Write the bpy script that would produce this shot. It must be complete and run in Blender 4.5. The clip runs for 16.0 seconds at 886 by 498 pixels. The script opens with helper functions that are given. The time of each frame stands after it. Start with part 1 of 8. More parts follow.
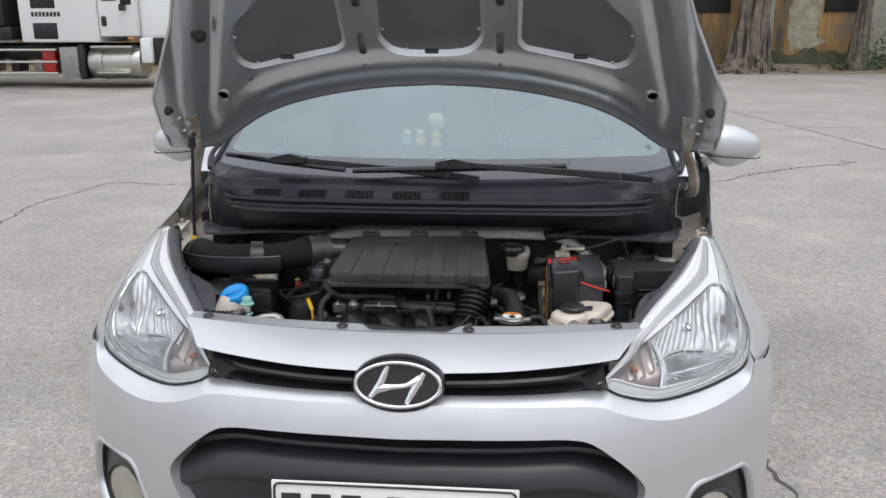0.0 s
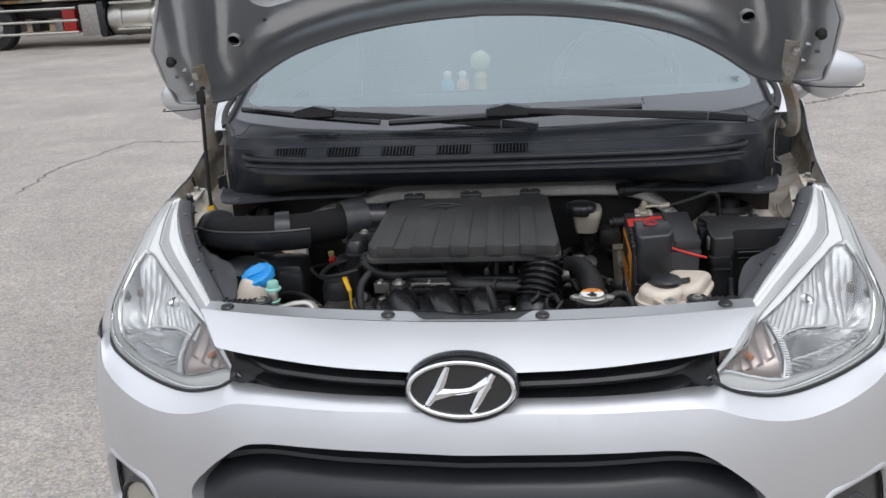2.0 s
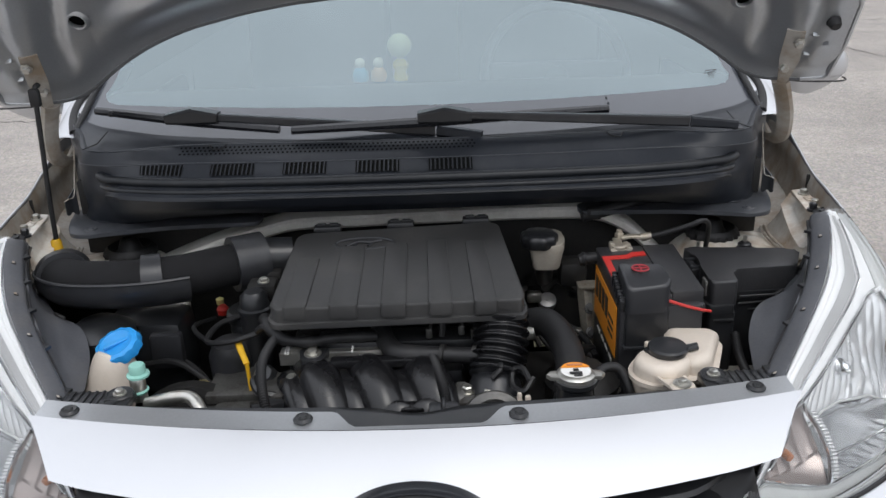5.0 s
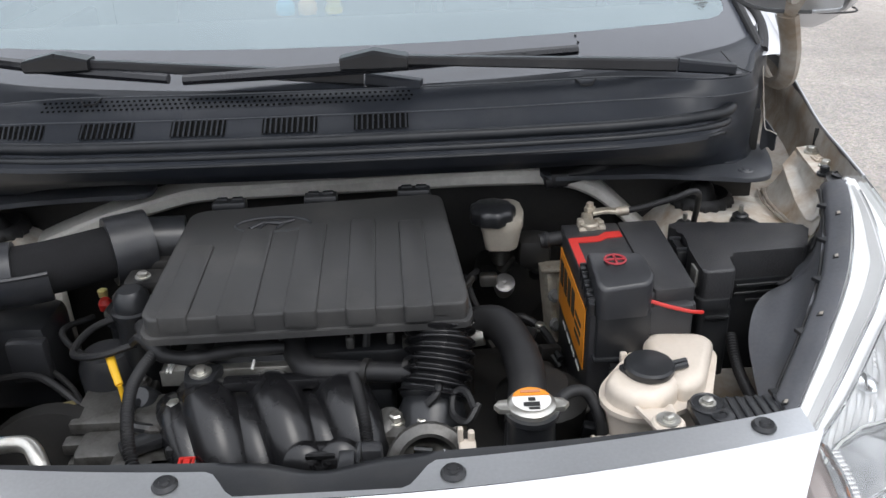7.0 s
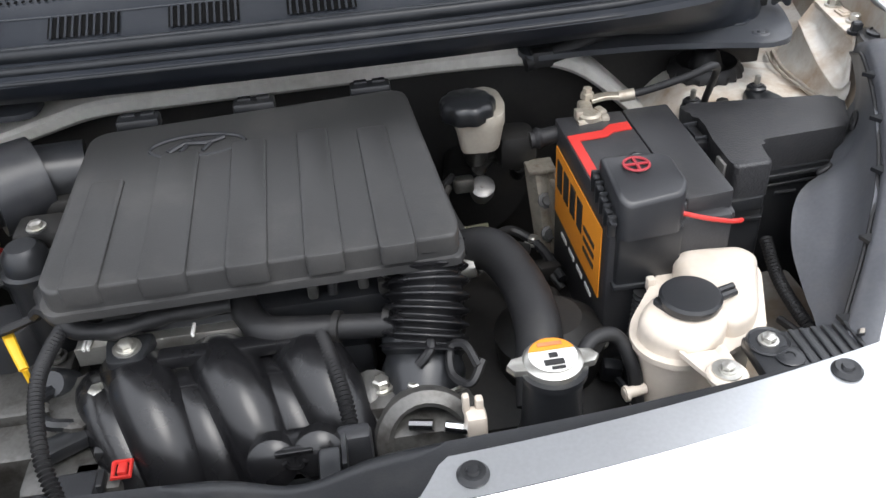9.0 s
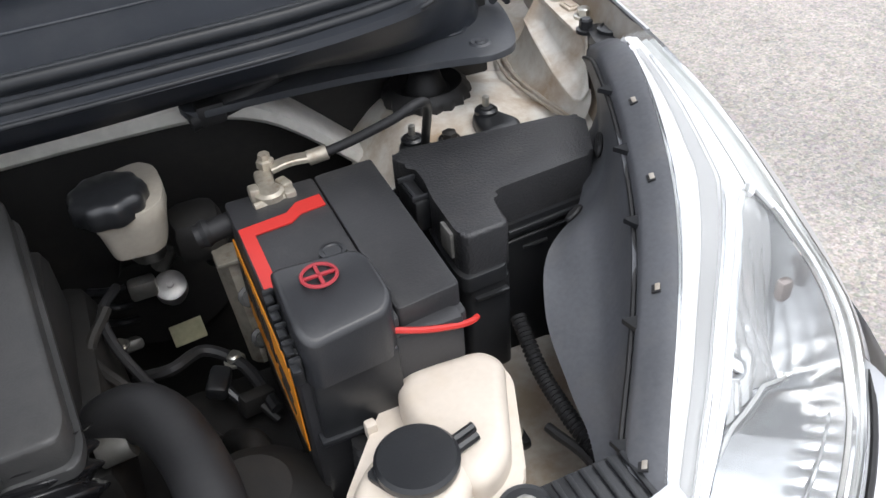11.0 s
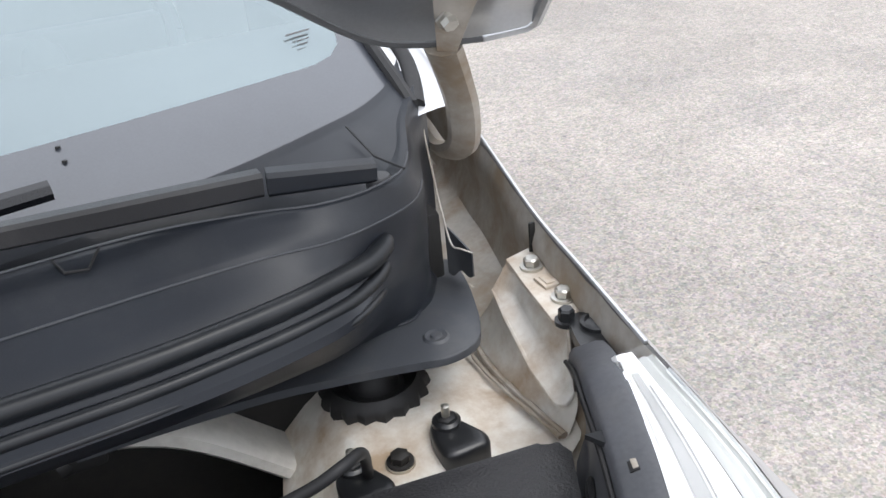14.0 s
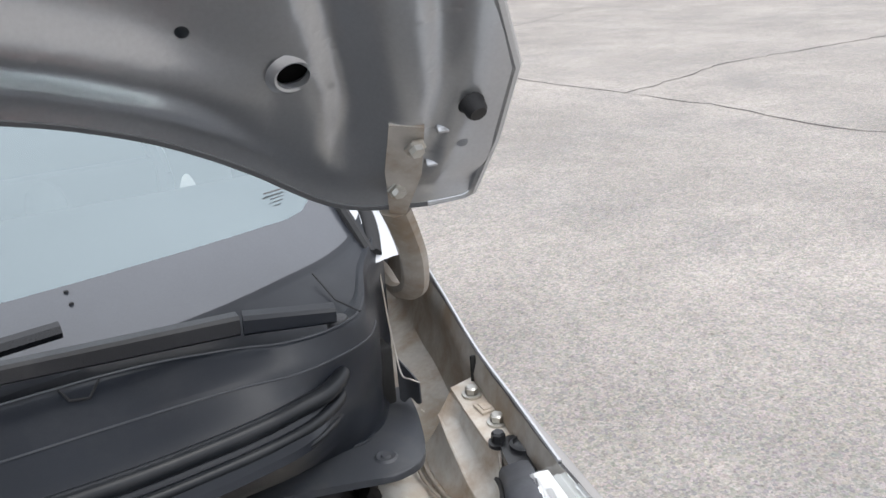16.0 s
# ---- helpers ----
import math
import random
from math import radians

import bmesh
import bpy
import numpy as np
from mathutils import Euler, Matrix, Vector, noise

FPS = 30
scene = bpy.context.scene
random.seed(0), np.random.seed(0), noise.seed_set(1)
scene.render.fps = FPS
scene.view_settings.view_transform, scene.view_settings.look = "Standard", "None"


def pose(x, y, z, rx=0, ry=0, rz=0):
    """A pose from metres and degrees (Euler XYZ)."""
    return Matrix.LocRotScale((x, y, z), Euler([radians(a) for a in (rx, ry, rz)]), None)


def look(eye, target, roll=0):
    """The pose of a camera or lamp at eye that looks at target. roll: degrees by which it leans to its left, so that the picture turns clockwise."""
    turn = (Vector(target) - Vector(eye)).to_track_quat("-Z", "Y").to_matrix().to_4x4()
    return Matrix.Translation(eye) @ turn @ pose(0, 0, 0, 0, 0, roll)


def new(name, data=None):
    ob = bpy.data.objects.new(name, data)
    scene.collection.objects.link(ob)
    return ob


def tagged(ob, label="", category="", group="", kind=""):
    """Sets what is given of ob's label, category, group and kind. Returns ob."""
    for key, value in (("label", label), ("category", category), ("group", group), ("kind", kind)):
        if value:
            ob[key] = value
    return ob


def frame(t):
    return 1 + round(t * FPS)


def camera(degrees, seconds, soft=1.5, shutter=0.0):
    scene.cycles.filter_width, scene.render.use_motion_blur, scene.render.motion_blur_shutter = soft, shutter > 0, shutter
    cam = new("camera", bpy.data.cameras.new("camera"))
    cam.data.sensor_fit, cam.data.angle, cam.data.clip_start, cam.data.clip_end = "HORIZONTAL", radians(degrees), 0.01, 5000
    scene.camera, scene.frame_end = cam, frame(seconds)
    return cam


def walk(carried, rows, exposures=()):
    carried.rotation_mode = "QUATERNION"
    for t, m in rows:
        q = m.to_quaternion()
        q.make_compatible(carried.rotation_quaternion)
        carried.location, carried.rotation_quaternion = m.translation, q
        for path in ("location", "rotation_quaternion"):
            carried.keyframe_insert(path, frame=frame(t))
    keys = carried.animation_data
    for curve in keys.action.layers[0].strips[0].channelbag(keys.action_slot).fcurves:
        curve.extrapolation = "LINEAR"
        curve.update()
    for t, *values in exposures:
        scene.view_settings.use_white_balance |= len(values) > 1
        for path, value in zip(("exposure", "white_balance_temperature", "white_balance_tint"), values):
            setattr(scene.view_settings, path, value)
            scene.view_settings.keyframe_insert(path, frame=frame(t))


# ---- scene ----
cam = camera(56.0, 16.0)
PATH = [
    (0, (0.21, -1.416, 1.492), (0.036, 0.503, 0.956), -0.3),
    (0.5, (0.253, -1.394, 1.476), (0.005, 0.51, 0.918), -0.5),
    (1, (0.258, -1.337, 1.452), (-0.009, 0.544, 0.826), -0.8),
    (1.5, (0.185, -1.199, 1.451), (-0.099, 0.672, 0.804), -1.6),
    (2, (0.131, -1.116, 1.45), (-0.119, 0.755, 0.789), -3.3),
    (2.5, (0.124, -1.056, 1.445), (-0.097, 0.813, 0.769), -4.2),
    (3, (0.145, -0.934, 1.455), (-0.058, 0.934, 0.769), -4.2),
    (3.5, (0.166, -0.841, 1.443), (-0.031, 1.023, 0.746), -3.5),
    (3.7, (0.161, -0.819, 1.444), (-0.029, 1.043, 0.739), -3.3),
    (5.8, (-0.005, -0.658, 1.439), (0.101, 1.176, 0.648), -2.1),
    (6, (0.011, -0.637, 1.44), (0.127, 1.188, 0.629), -2.3),
    (6.5, (0.061, -0.533, 1.429), (0.19, 1.283, 0.601), -2.2),
    (7, (0.103, -0.454, 1.403), (0.152, 1.335, 0.51), -1.9),
    (7.5, (0.102, -0.386, 1.383), (0.132, 1.344, 0.381), -1.8),
    (8, (0.083, -0.322, 1.379), (0.104, 1.372, 0.317), -2.5),
    (8.2, (0.07, -0.303, 1.374), (0.086, 1.371, 0.28), -2.8),
    (10.3, (0.12, -0.147, 1.326), (0.626, 1.345, 0.094), -5.4),
    (10.5, (0.158, -0.117, 1.318), (0.678, 1.37, 0.086), -5.4),
    (11, (0.242, -0.046, 1.305), (0.816, 1.42, 0.072), -4.9),
    (11.5, (0.298, 0.011, 1.298), (0.883, 1.465, 0.054), -4.9),
    (12, (0.344, 0.063, 1.299), (0.929, 1.519, 0.06), -5.0),
    (12.5, (0.367, 0.102, 1.311), (0.972, 1.609, 0.143), -5.4),
    (13, (0.374, 0.13, 1.326), (1.008, 1.683, 0.238), -5.6),
    (13.5, (0.375, 0.143, 1.335), (1.035, 1.735, 0.32), -5.8),
    (14, (0.37, 0.142, 1.334), (1.053, 1.757, 0.372), -5.5),
    (14.5, (0.353, 0.128, 1.339), (1.1, 1.779, 0.492), -5.2),
    (15, (0.353, 0.104, 1.339), (1.126, 1.754, 0.513), -5.2),
    (15.5, (0.358, 0.062, 1.374), (1.154, 1.713, 0.574), -4.2),
    (16, (0.353, 0.041, 1.398), (1.158, 1.728, 0.689), -4.0),
]
walk(cam, [(t, look(eye, target, roll)) for t, eye, target, roll in PATH],
     exposures=[(0.0, 0.0), (3.5, 0.0), (5.8, 0.1), (6.5, 0.25), (7.0, 0.45), (7.5, 0.68), (8.0, 1.14), (8.2, 1.16), (10.3, 0.7), (11.0, 0.69), (12.0, 0.75), (13.5, 0.71), (14.0, 0.64), (14.5, 0.5), (15.0, 0.42), (16.0, 0.4)])

# ---- world, sun ----
world = bpy.data.worlds.new("overcast_sky")
scene.world = world
world.use_nodes = True
wn = world.node_tree.nodes
wl = world.node_tree.links
sky = wn.new("ShaderNodeTexSky")
sky.sky_type = "NISHITA"
sky.sun_disc = False
sky.sun_elevation = radians(62)
sky.sun_rotation = radians(150)
sky.air_density = 1.0
sky.dust_density = 4.0
pale = wn.new("ShaderNodeHueSaturation")
pale.inputs["Saturation"].default_value = 0.3
wl.new(sky.outputs[0], pale.inputs["Color"])
# a closed cloud layer, three times as bright overhead as at the horizon
wtc = wn.new("ShaderNodeTexCoord")
wsep = wn.new("ShaderNodeSeparateXYZ")
wl.new(wtc.outputs["Generated"], wsep.inputs[0])
wz = wn.new("ShaderNodeMapRange")
wz.inputs[3].default_value, wz.inputs[4].default_value = 4.2, 12.6
wl.new(wsep.outputs["Z"], wz.inputs[0])
wnoise = wn.new("ShaderNodeTexNoise")
wnoise.inputs["Scale"].default_value = 2.2
wnoise.inputs["Detail"].default_value = 4
wl.new(wtc.outputs["Generated"], wnoise.inputs["Vector"])
wv = wn.new("ShaderNodeMapRange")
wv.inputs[3].default_value, wv.inputs[4].default_value = 0.8, 1.2
wl.new(wnoise.outputs[0], wv.inputs[0])
wm = wn.new("ShaderNodeMath")
wm.operation = "MULTIPLY"
wl.new(wz.outputs[0], wm.inputs[0])
wl.new(wv.outputs[0], wm.inputs[1])
cloud = wn.new("ShaderNodeVectorMath")
cloud.operation = "SCALE"
cloud.inputs[0].default_value = (0.947, 0.98, 1.062)
wl.new(wm.outputs[0], cloud.inputs["Scale"])
wmix = wn.new("ShaderNodeMix")
wmix.data_type = "RGBA"
wmix.inputs[0].default_value = 0.85
wl.new(pale.outputs[0], wmix.inputs[6])
wl.new(cloud.outputs[0], wmix.inputs[7])
wl.new(wmix.outputs[2], wn["Background"].inputs[0])
wn["Background"].inputs[1].default_value = 0.15
sun = new("sun", bpy.data.lights.new("sun", "SUN"))
sun.data.energy = 0.7
sun.data.angle = radians(28)
sun.data.color = (1.0, 0.97, 0.93)
sun.matrix_world = look((2.0, -3.5, 8.0), (0, 0, 0))

# ---- materials ----


def mat(name, base, rough=0.5, metal=0.0, var=0.12, scale=8.0, fine=120.0, bump=0.15, coat=0.0, tint=None, stain=0.0, stain_col=(0.2, 0.15, 0.1), spec=0.5, stain_at=0.5):
    """A surface with broad and fine variation of colour, roughness and relief."""
    m = bpy.data.materials.new(name)
    m.use_nodes = True
    n, l = m.node_tree.nodes, m.node_tree.links
    b = n["Principled BSDF"]
    tc = n.new("ShaderNodeTexCoord")
    a = n.new("ShaderNodeTexNoise")
    a.inputs["Scale"].default_value = scale
    a.inputs["Detail"].default_value = 5
    f = n.new("ShaderNodeTexNoise")
    f.inputs["Scale"].default_value = fine
    f.inputs["Detail"].default_value = 3
    l.new(tc.outputs["Object"], a.inputs["Vector"])
    l.new(tc.outputs["Object"], f.inputs["Vector"])
    s = n.new("ShaderNodeMath")
    s.operation = "MULTIPLY_ADD"
    l.new(f.outputs[0], s.inputs[0])
    s.inputs[1].default_value = 0.45
    l.new(a.outputs[0], s.inputs[2])
    r = n.new("ShaderNodeMapRange")
    r.inputs[1].default_value, r.inputs[2].default_value = 0.45, 1.0
    l.new(s.outputs[0], r.inputs[0])
    mix = n.new("ShaderNodeMix")
    mix.data_type = "RGBA"
    l.new(r.outputs[0], mix.inputs[0])
    lo = tuple(c * (1 - var) for c in base)
    hi = tint or tuple(min(1, c * (1 + var)) for c in base)
    mix.inputs[6].default_value, mix.inputs[7].default_value = (*lo, 1), (*hi, 1)
    out = mix.outputs[2]
    if stain:
        st = n.new("ShaderNodeTexNoise")
        st.inputs["Scale"].default_value = scale * 1.7
        st.inputs["Detail"].default_value = 8
        st.inputs["Roughness"].default_value = 0.65
        l.new(tc.outputs["Object"], st.inputs["Vector"])
        sr = n.new("ShaderNodeMapRange")
        sr.inputs[1].default_value, sr.inputs[2].default_value = stain_at, stain_at + 0.22
        sr.inputs[4].default_value = stain
        l.new(st.outputs[0], sr.inputs[0])
        m2 = n.new("ShaderNodeMix")
        m2.data_type = "RGBA"
        l.new(sr.outputs[0], m2.inputs[0])
        l.new(out, m2.inputs[6])
        m2.inputs[7].default_value = (*stain_col, 1)
        out = m2.outputs[2]
    l.new(out, b.inputs["Base Color"])
    rr = n.new("ShaderNodeMapRange")
    rr.inputs[3].default_value, rr.inputs[4].default_value = max(0.02, rough * 0.8), min(1, rough * 1.2)
    l.new(a.outputs[0], rr.inputs[0])
    l.new(rr.outputs[0], b.inputs["Roughness"])
    b.inputs["Metallic"].default_value = metal
    b.inputs["Coat Weight"].default_value = coat
    b.inputs["Coat Roughness"].default_value = 0.06
    b.inputs["Specular IOR Level"].default_value = spec
    if bump:
        bp = n.new("ShaderNodeBump")
        bp.inputs["Strength"].default_value = bump
        bp.inputs["Distance"].default_value = 0.0007
        l.new(f.outputs[0], bp.inputs["Height"])
        l.new(bp.outputs[0], b.inputs["Normal"])
    return m


def glassy(name, tint, gloss, rough=0.02, ior=1.5, floor_gloss=0.0, haze=0.0, haze_col=(0.6, 0.65, 0.66), gloss_tint=(1, 1, 1)):
    """A thin clear sheet: see-through, with a mirror coat by Fresnel and a little haze."""
    m = bpy.data.materials.new(name)
    m.use_nodes = True
    n, l = m.node_tree.nodes, m.node_tree.links
    n.remove(n["Principled BSDF"])
    tr = n.new("ShaderNodeBsdfTransparent")
    tr.inputs[0].default_value = (*tint, 1)
    gl = n.new("ShaderNodeBsdfGlossy")
    gl.inputs["Roughness"].default_value = rough
    gl.inputs[0].default_value = (*(gloss * c for c in gloss_tint), 1)
    fr = n.new("ShaderNodeFresnel")
    fr.inputs[0].default_value = ior
    add = n.new("ShaderNodeMath")
    add.operation = "ADD"
    add.inputs[1].default_value = floor_gloss
    add.use_clamp = True
    l.new(fr.outputs[0], add.inputs[0])
    mx = n.new("ShaderNodeMixShader")
    l.new(add.outputs[0], mx.inputs[0])
    src = tr.outputs[0]
    if haze:
        df = n.new("ShaderNodeBsdfDiffuse")
        df.inputs[0].default_value = (*haze_col, 1)
        hz = n.new("ShaderNodeMixShader")
        nz = n.new("ShaderNodeTexNoise")
        nz.inputs["Scale"].default_value = 5
        tc = n.new("ShaderNodeTexCoord")
        l.new(tc.outputs["Object"], nz.inputs["Vector"])
        mr = n.new("ShaderNodeMapRange")
        mr.inputs[3].default_value, mr.inputs[4].default_value = haze * 0.6, haze * 1.4
        l.new(nz.outputs[0], mr.inputs[0])
        l.new(mr.outputs[0], hz.inputs[0])
        l.new(src, hz.inputs[1])
        l.new(df.outputs[0], hz.inputs[2])
        src = hz.outputs[0]
    l.new(src, mx.inputs[1])
    l.new(gl.outputs[0], mx.inputs[2])
    l.new(mx.outputs[0], n["Material Output"].inputs[0])
    return m


def ground_mat():
    """Weathered concrete yard: broad stains, worn patches, and aggregate with dark pits."""
    m = mat("yard_concrete", (0.312, 0.285, 0.258), 0.85, var=0.24, scale=0.7, fine=110, bump=0.6, stain=0.5, stain_col=(0.225, 0.215, 0.208))
    n, l = m.node_tree.nodes, m.node_tree.links
    n["Bump"].inputs["Distance"].default_value = 0.003
    b = n["Principled BSDF"]
    src = b.inputs["Base Color"].links[0].from_socket
    tc = n.new("ShaderNodeTexCoord")

    def cloud(scale, detail, rough, lo, hi, a, c):
        z = n.new("ShaderNodeTexNoise")
        z.inputs["Scale"].default_value = scale
        z.inputs["Detail"].default_value = detail
        z.inputs["Roughness"].default_value = rough
        l.new(tc.outputs["Object"], z.inputs["Vector"])
        k = n.new("ShaderNodeMapRange")
        k.inputs[1].default_value, k.inputs[2].default_value = lo, hi
        k.inputs[3].default_value, k.inputs[4].default_value = a, c
        l.new(z.outputs[0], k.inputs[0])
        return k.outputs[0]

    def times(x, y):
        p = n.new("ShaderNodeMath")
        p.operation = "MULTIPLY"
        l.new(x, p.inputs[0])
        l.new(y, p.inputs[1])
        return p.outputs[0]
    v = n.new("ShaderNodeTexVoronoi")
    v.inputs["Scale"].default_value = 95
    l.new(tc.outputs["Object"], v.inputs["Vector"])
    hs = n.new("ShaderNodeSeparateColor")
    l.new(v.outputs["Color"], hs.inputs[0])
    g = n.new("ShaderNodeMapRange")
    g.inputs[3].default_value, g.inputs[4].default_value = 0.78, 1.2
    l.new(hs.outputs[0], g.inputs[0])
    grain = times(cloud(140, 6, 0.7, 0.3, 0.7, 0.60, 1.36), g.outputs[0])
    worn = times(cloud(17, 5, 0.65, 0.34, 0.66, 0.90, 1.08), cloud(2.6, 6, 0.6, 0.35, 0.65, 0.92, 1.08))
    pits = times(cloud(46, 3, 0.6, 0.60, 0.72, 1.0, 0.62), cloud(26, 2, 0.5, 0.66, 0.74, 1.0, 0.66))
    total = times(times(grain, worn), pits)
    sc = n.new("ShaderNodeVectorMath")
    sc.operation = "SCALE"
    l.new(src, sc.inputs[0])
    l.new(total, sc.inputs["Scale"])
    hue = n.new("ShaderNodeMix")
    hue.data_type = "RGBA"
    hue.inputs[0].default_value = 0.03
    l.new(sc.outputs[0], hue.inputs[6])
    l.new(v.outputs["Color"], hue.inputs[7])
    l.new(hue.outputs[2], b.inputs["Base Color"])
    return m


SILVER = mat("silver_paint", (0.60, 0.61, 0.63), 0.43, 0.70, var=0.04, scale=3, fine=900, bump=0.02, coat=0.6)
UNDER = mat("hood_underside_paint", (0.50, 0.515, 0.53), 0.30, 0.75, var=0.10, scale=6, fine=300, bump=0.05, coat=0.3)
BAYPAINT = mat("dusty_bay_paint", (0.74, 0.71, 0.65), 0.45, 0.1, var=0.12, scale=8, fine=120, bump=0.1, stain=0.85, stain_col=(0.40, 0.28, 0.17), stain_at=0.43)
FIREPAINT = mat("grey_bulkhead_paint", (0.72, 0.70, 0.65), 0.5, 0.1, var=0.15, scale=10, fine=120, bump=0.1, stain=0.3, stain_col=(0.25, 0.22, 0.18))
PLASTIC = mat("black_plastic", (0.016, 0.017, 0.019), 0.30, var=0.25, scale=12, fine=700, bump=0.12, stain=0.3, stain_col=(0.05, 0.048, 0.045))
MOULDED = mat("glossy_moulded_black", (0.008, 0.008, 0.009), 0.27, var=0.3, scale=16, fine=300, bump=0.04, stain=0.15, stain_col=(0.03, 0.028, 0.025))
LOWGRILLE = mat("lower_grille_plastic", (0.022, 0.024, 0.028), 0.36, var=0.15, scale=9, fine=500, bump=0.06)
COVERM = mat("dusty_engine_cover_plastic", (0.032, 0.032, 0.032), 0.48, var=0.2, scale=6, fine=700, bump=0.3, stain=0.5, stain_col=(0.075, 0.072, 0.068))
BATM = mat("battery_plastic", (0.026, 0.026, 0.028), 0.42, var=0.25, scale=14, fine=500, bump=0.25, stain=0.4, stain_col=(0.075, 0.073, 0.07))
GRIME = mat("grimy_cast_aluminium", (0.10, 0.098, 0.093), 0.42, 0.5, var=0.3, scale=26, fine=240, bump=0.5, stain=0.85, stain_col=(0.035, 0.030, 0.026))
GREYPLASTIC = mat("dusty_grey_plastic", (0.024, 0.025, 0.028), 0.33, var=0.2, scale=10, fine=900, bump=0.25, stain=0.4, stain_col=(0.075, 0.073, 0.071))
COWLPLASTIC = mat("cowl_plastic", (0.015, 0.018, 0.024), 0.40, var=0.2, scale=7, fine=900, bump=0.14, stain=0.45, stain_col=(0.042, 0.044, 0.048), spec=0.40)
FOOTPLASTIC = mat("dusty_cowl_foot_plastic", (0.052, 0.056, 0.064), 0.44, var=0.2, scale=12, fine=900, bump=0.14, stain=0.5, stain_col=(0.10, 0.10, 0.10), spec=0.42)
SEALM = mat("bulkhead_seal_rubber", (0.011, 0.013, 0.016), 0.36, var=0.25, scale=14, fine=500, bump=0.08, stain=0.3, stain_col=(0.05, 0.05, 0.05), spec=0.4)
GLOSSBLACK = mat("gloss_black", (0.014, 0.015, 0.018), 0.22, var=0.2, scale=10, fine=300, bump=0.03)
RUBBER = mat("rubber", (0.016, 0.016, 0.017), 0.5, var=0.2, scale=20, fine=300, bump=0.15, stain=0.3, stain_col=(0.045, 0.043, 0.040), spec=0.35)
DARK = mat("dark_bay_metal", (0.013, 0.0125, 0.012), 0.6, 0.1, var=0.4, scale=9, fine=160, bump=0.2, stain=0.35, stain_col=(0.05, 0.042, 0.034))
ALU = mat("cast_aluminium", (0.34, 0.33, 0.31), 0.5, 0.7, var=0.2, scale=18, fine=220, bump=0.4, stain=0.5, stain_col=(0.10, 0.085, 0.07))
STEEL = mat("zinc_steel", (0.55, 0.54, 0.50), 0.32, 0.9, var=0.15, scale=30, fine=260, bump=0.15, stain=0.3, stain_col=(0.28, 0.20, 0.12))
CHROME = mat("chrome", (0.80, 0.81, 0.82), 0.07, 1.0, var=0.03, scale=6, fine=120, bump=0.0)
REFLECT = mat("lamp_reflector", (0.94, 0.94, 0.94), 0.18, 0.7, var=0.04, scale=20, fine=90, bump=0.05)
LAMPFLOOR = mat("lamp_floor_chrome", (0.46, 0.47, 0.48), 0.20, 0.8, var=0.15, scale=24, fine=120, bump=0.1)
SATIN = mat("lamp_satin_trim", (0.66, 0.67, 0.66), 0.36, 0.35, var=0.06, scale=10, fine=300, bump=0.05)
WHITEPL = mat("aged_white_plastic", (0.62, 0.55, 0.47), 0.4, var=0.08, scale=16, fine=200, bump=0.08, stain=0.25, stain_col=(0.48, 0.38, 0.26))
BLUE = mat("blue_plastic", (0.025, 0.30, 0.72), 0.35, var=0.1, bump=0.05)
GREEN = mat("mint_plastic", (0.25, 0.50, 0.43), 0.4, var=0.1, bump=0.05)
YELLOW = mat("yellow_plastic", (0.72, 0.42, 0.02), 0.4, var=0.1, bump=0.05)
ORANGE = mat("orange_label", (0.72, 0.26, 0.02), 0.5, var=0.08, bump=0.03)
RED = mat("red_plastic", (0.52, 0.030, 0.024), 0.4, var=0.08, bump=0.05)
WHITE = mat("white_label", (0.78, 0.77, 0.74), 0.45, var=0.05, bump=0.03)
INK = mat("black_ink", (0.02, 0.02, 0.02), 0.5, var=0.1, bump=0.0)
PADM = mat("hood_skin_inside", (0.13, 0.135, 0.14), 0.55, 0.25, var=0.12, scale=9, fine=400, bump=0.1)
LENS = glassy("lamp_lens", (0.95, 0.96, 0.96), 0.95, 0.03, 1.45, 0.01, haze=0.02, haze_col=(0.85, 0.85, 0.83))
FOGLENS = glassy("fog_lens", (0.72, 0.70, 0.62), 0.9, 0.06, 1.5, 0.05, haze=0.45, haze_col=(0.52, 0.48, 0.40))
SCREEN = glassy("windscreen_glass", (0.60, 0.68, 0.69), 0.95, 0.015, 1.5, 0.15, haze=0.14, gloss_tint=(0.80, 0.93, 0.97), haze_col=(0.52, 0.62, 0.64))
FRIT = mat("windscreen_black_border", (0.062, 0.068, 0.080), 0.16, var=0.1, scale=12, fine=500, bump=0.0, spec=1.0)
TINT = glassy("tinted_glass", (0.10, 0.12, 0.12), 0.95, 0.02, 1.5, 0.06)
CABIN = mat("cabin_trim", (0.06, 0.06, 0.062), 0.6, var=0.1, scale=4, fine=20, bump=0.0)
SEATM = mat("seat_fabric", (0.22, 0.21, 0.20), 0.8, var=0.08, scale=3, fine=9, bump=0.0)
SMOKE = mat("smoked_reflector", (0.34, 0.29, 0.27), 0.22, 0.5, var=0.1, scale=30, fine=90, bump=0.05)
GREYTRIM = mat("lamp_grey_strip", (0.52, 0.52, 0.52), 0.36, 0.35, var=0.06, scale=10, fine=300, bump=0.05)
# hardly metallic white: the chrome's sky reflection is put into the colour
BEZEL = mat("lamp_bezel_sky_white", (0.91, 0.91, 0.91), 0.3, 0.12, var=0.02, scale=4, fine=60, bump=0.0)
DUSTY = mat("dusty_black_sheet", (0.078, 0.081, 0.090), 0.48, var=0.25, scale=9, fine=260, bump=0.2, stain=0.35, stain_col=(0.14, 0.13, 0.12))
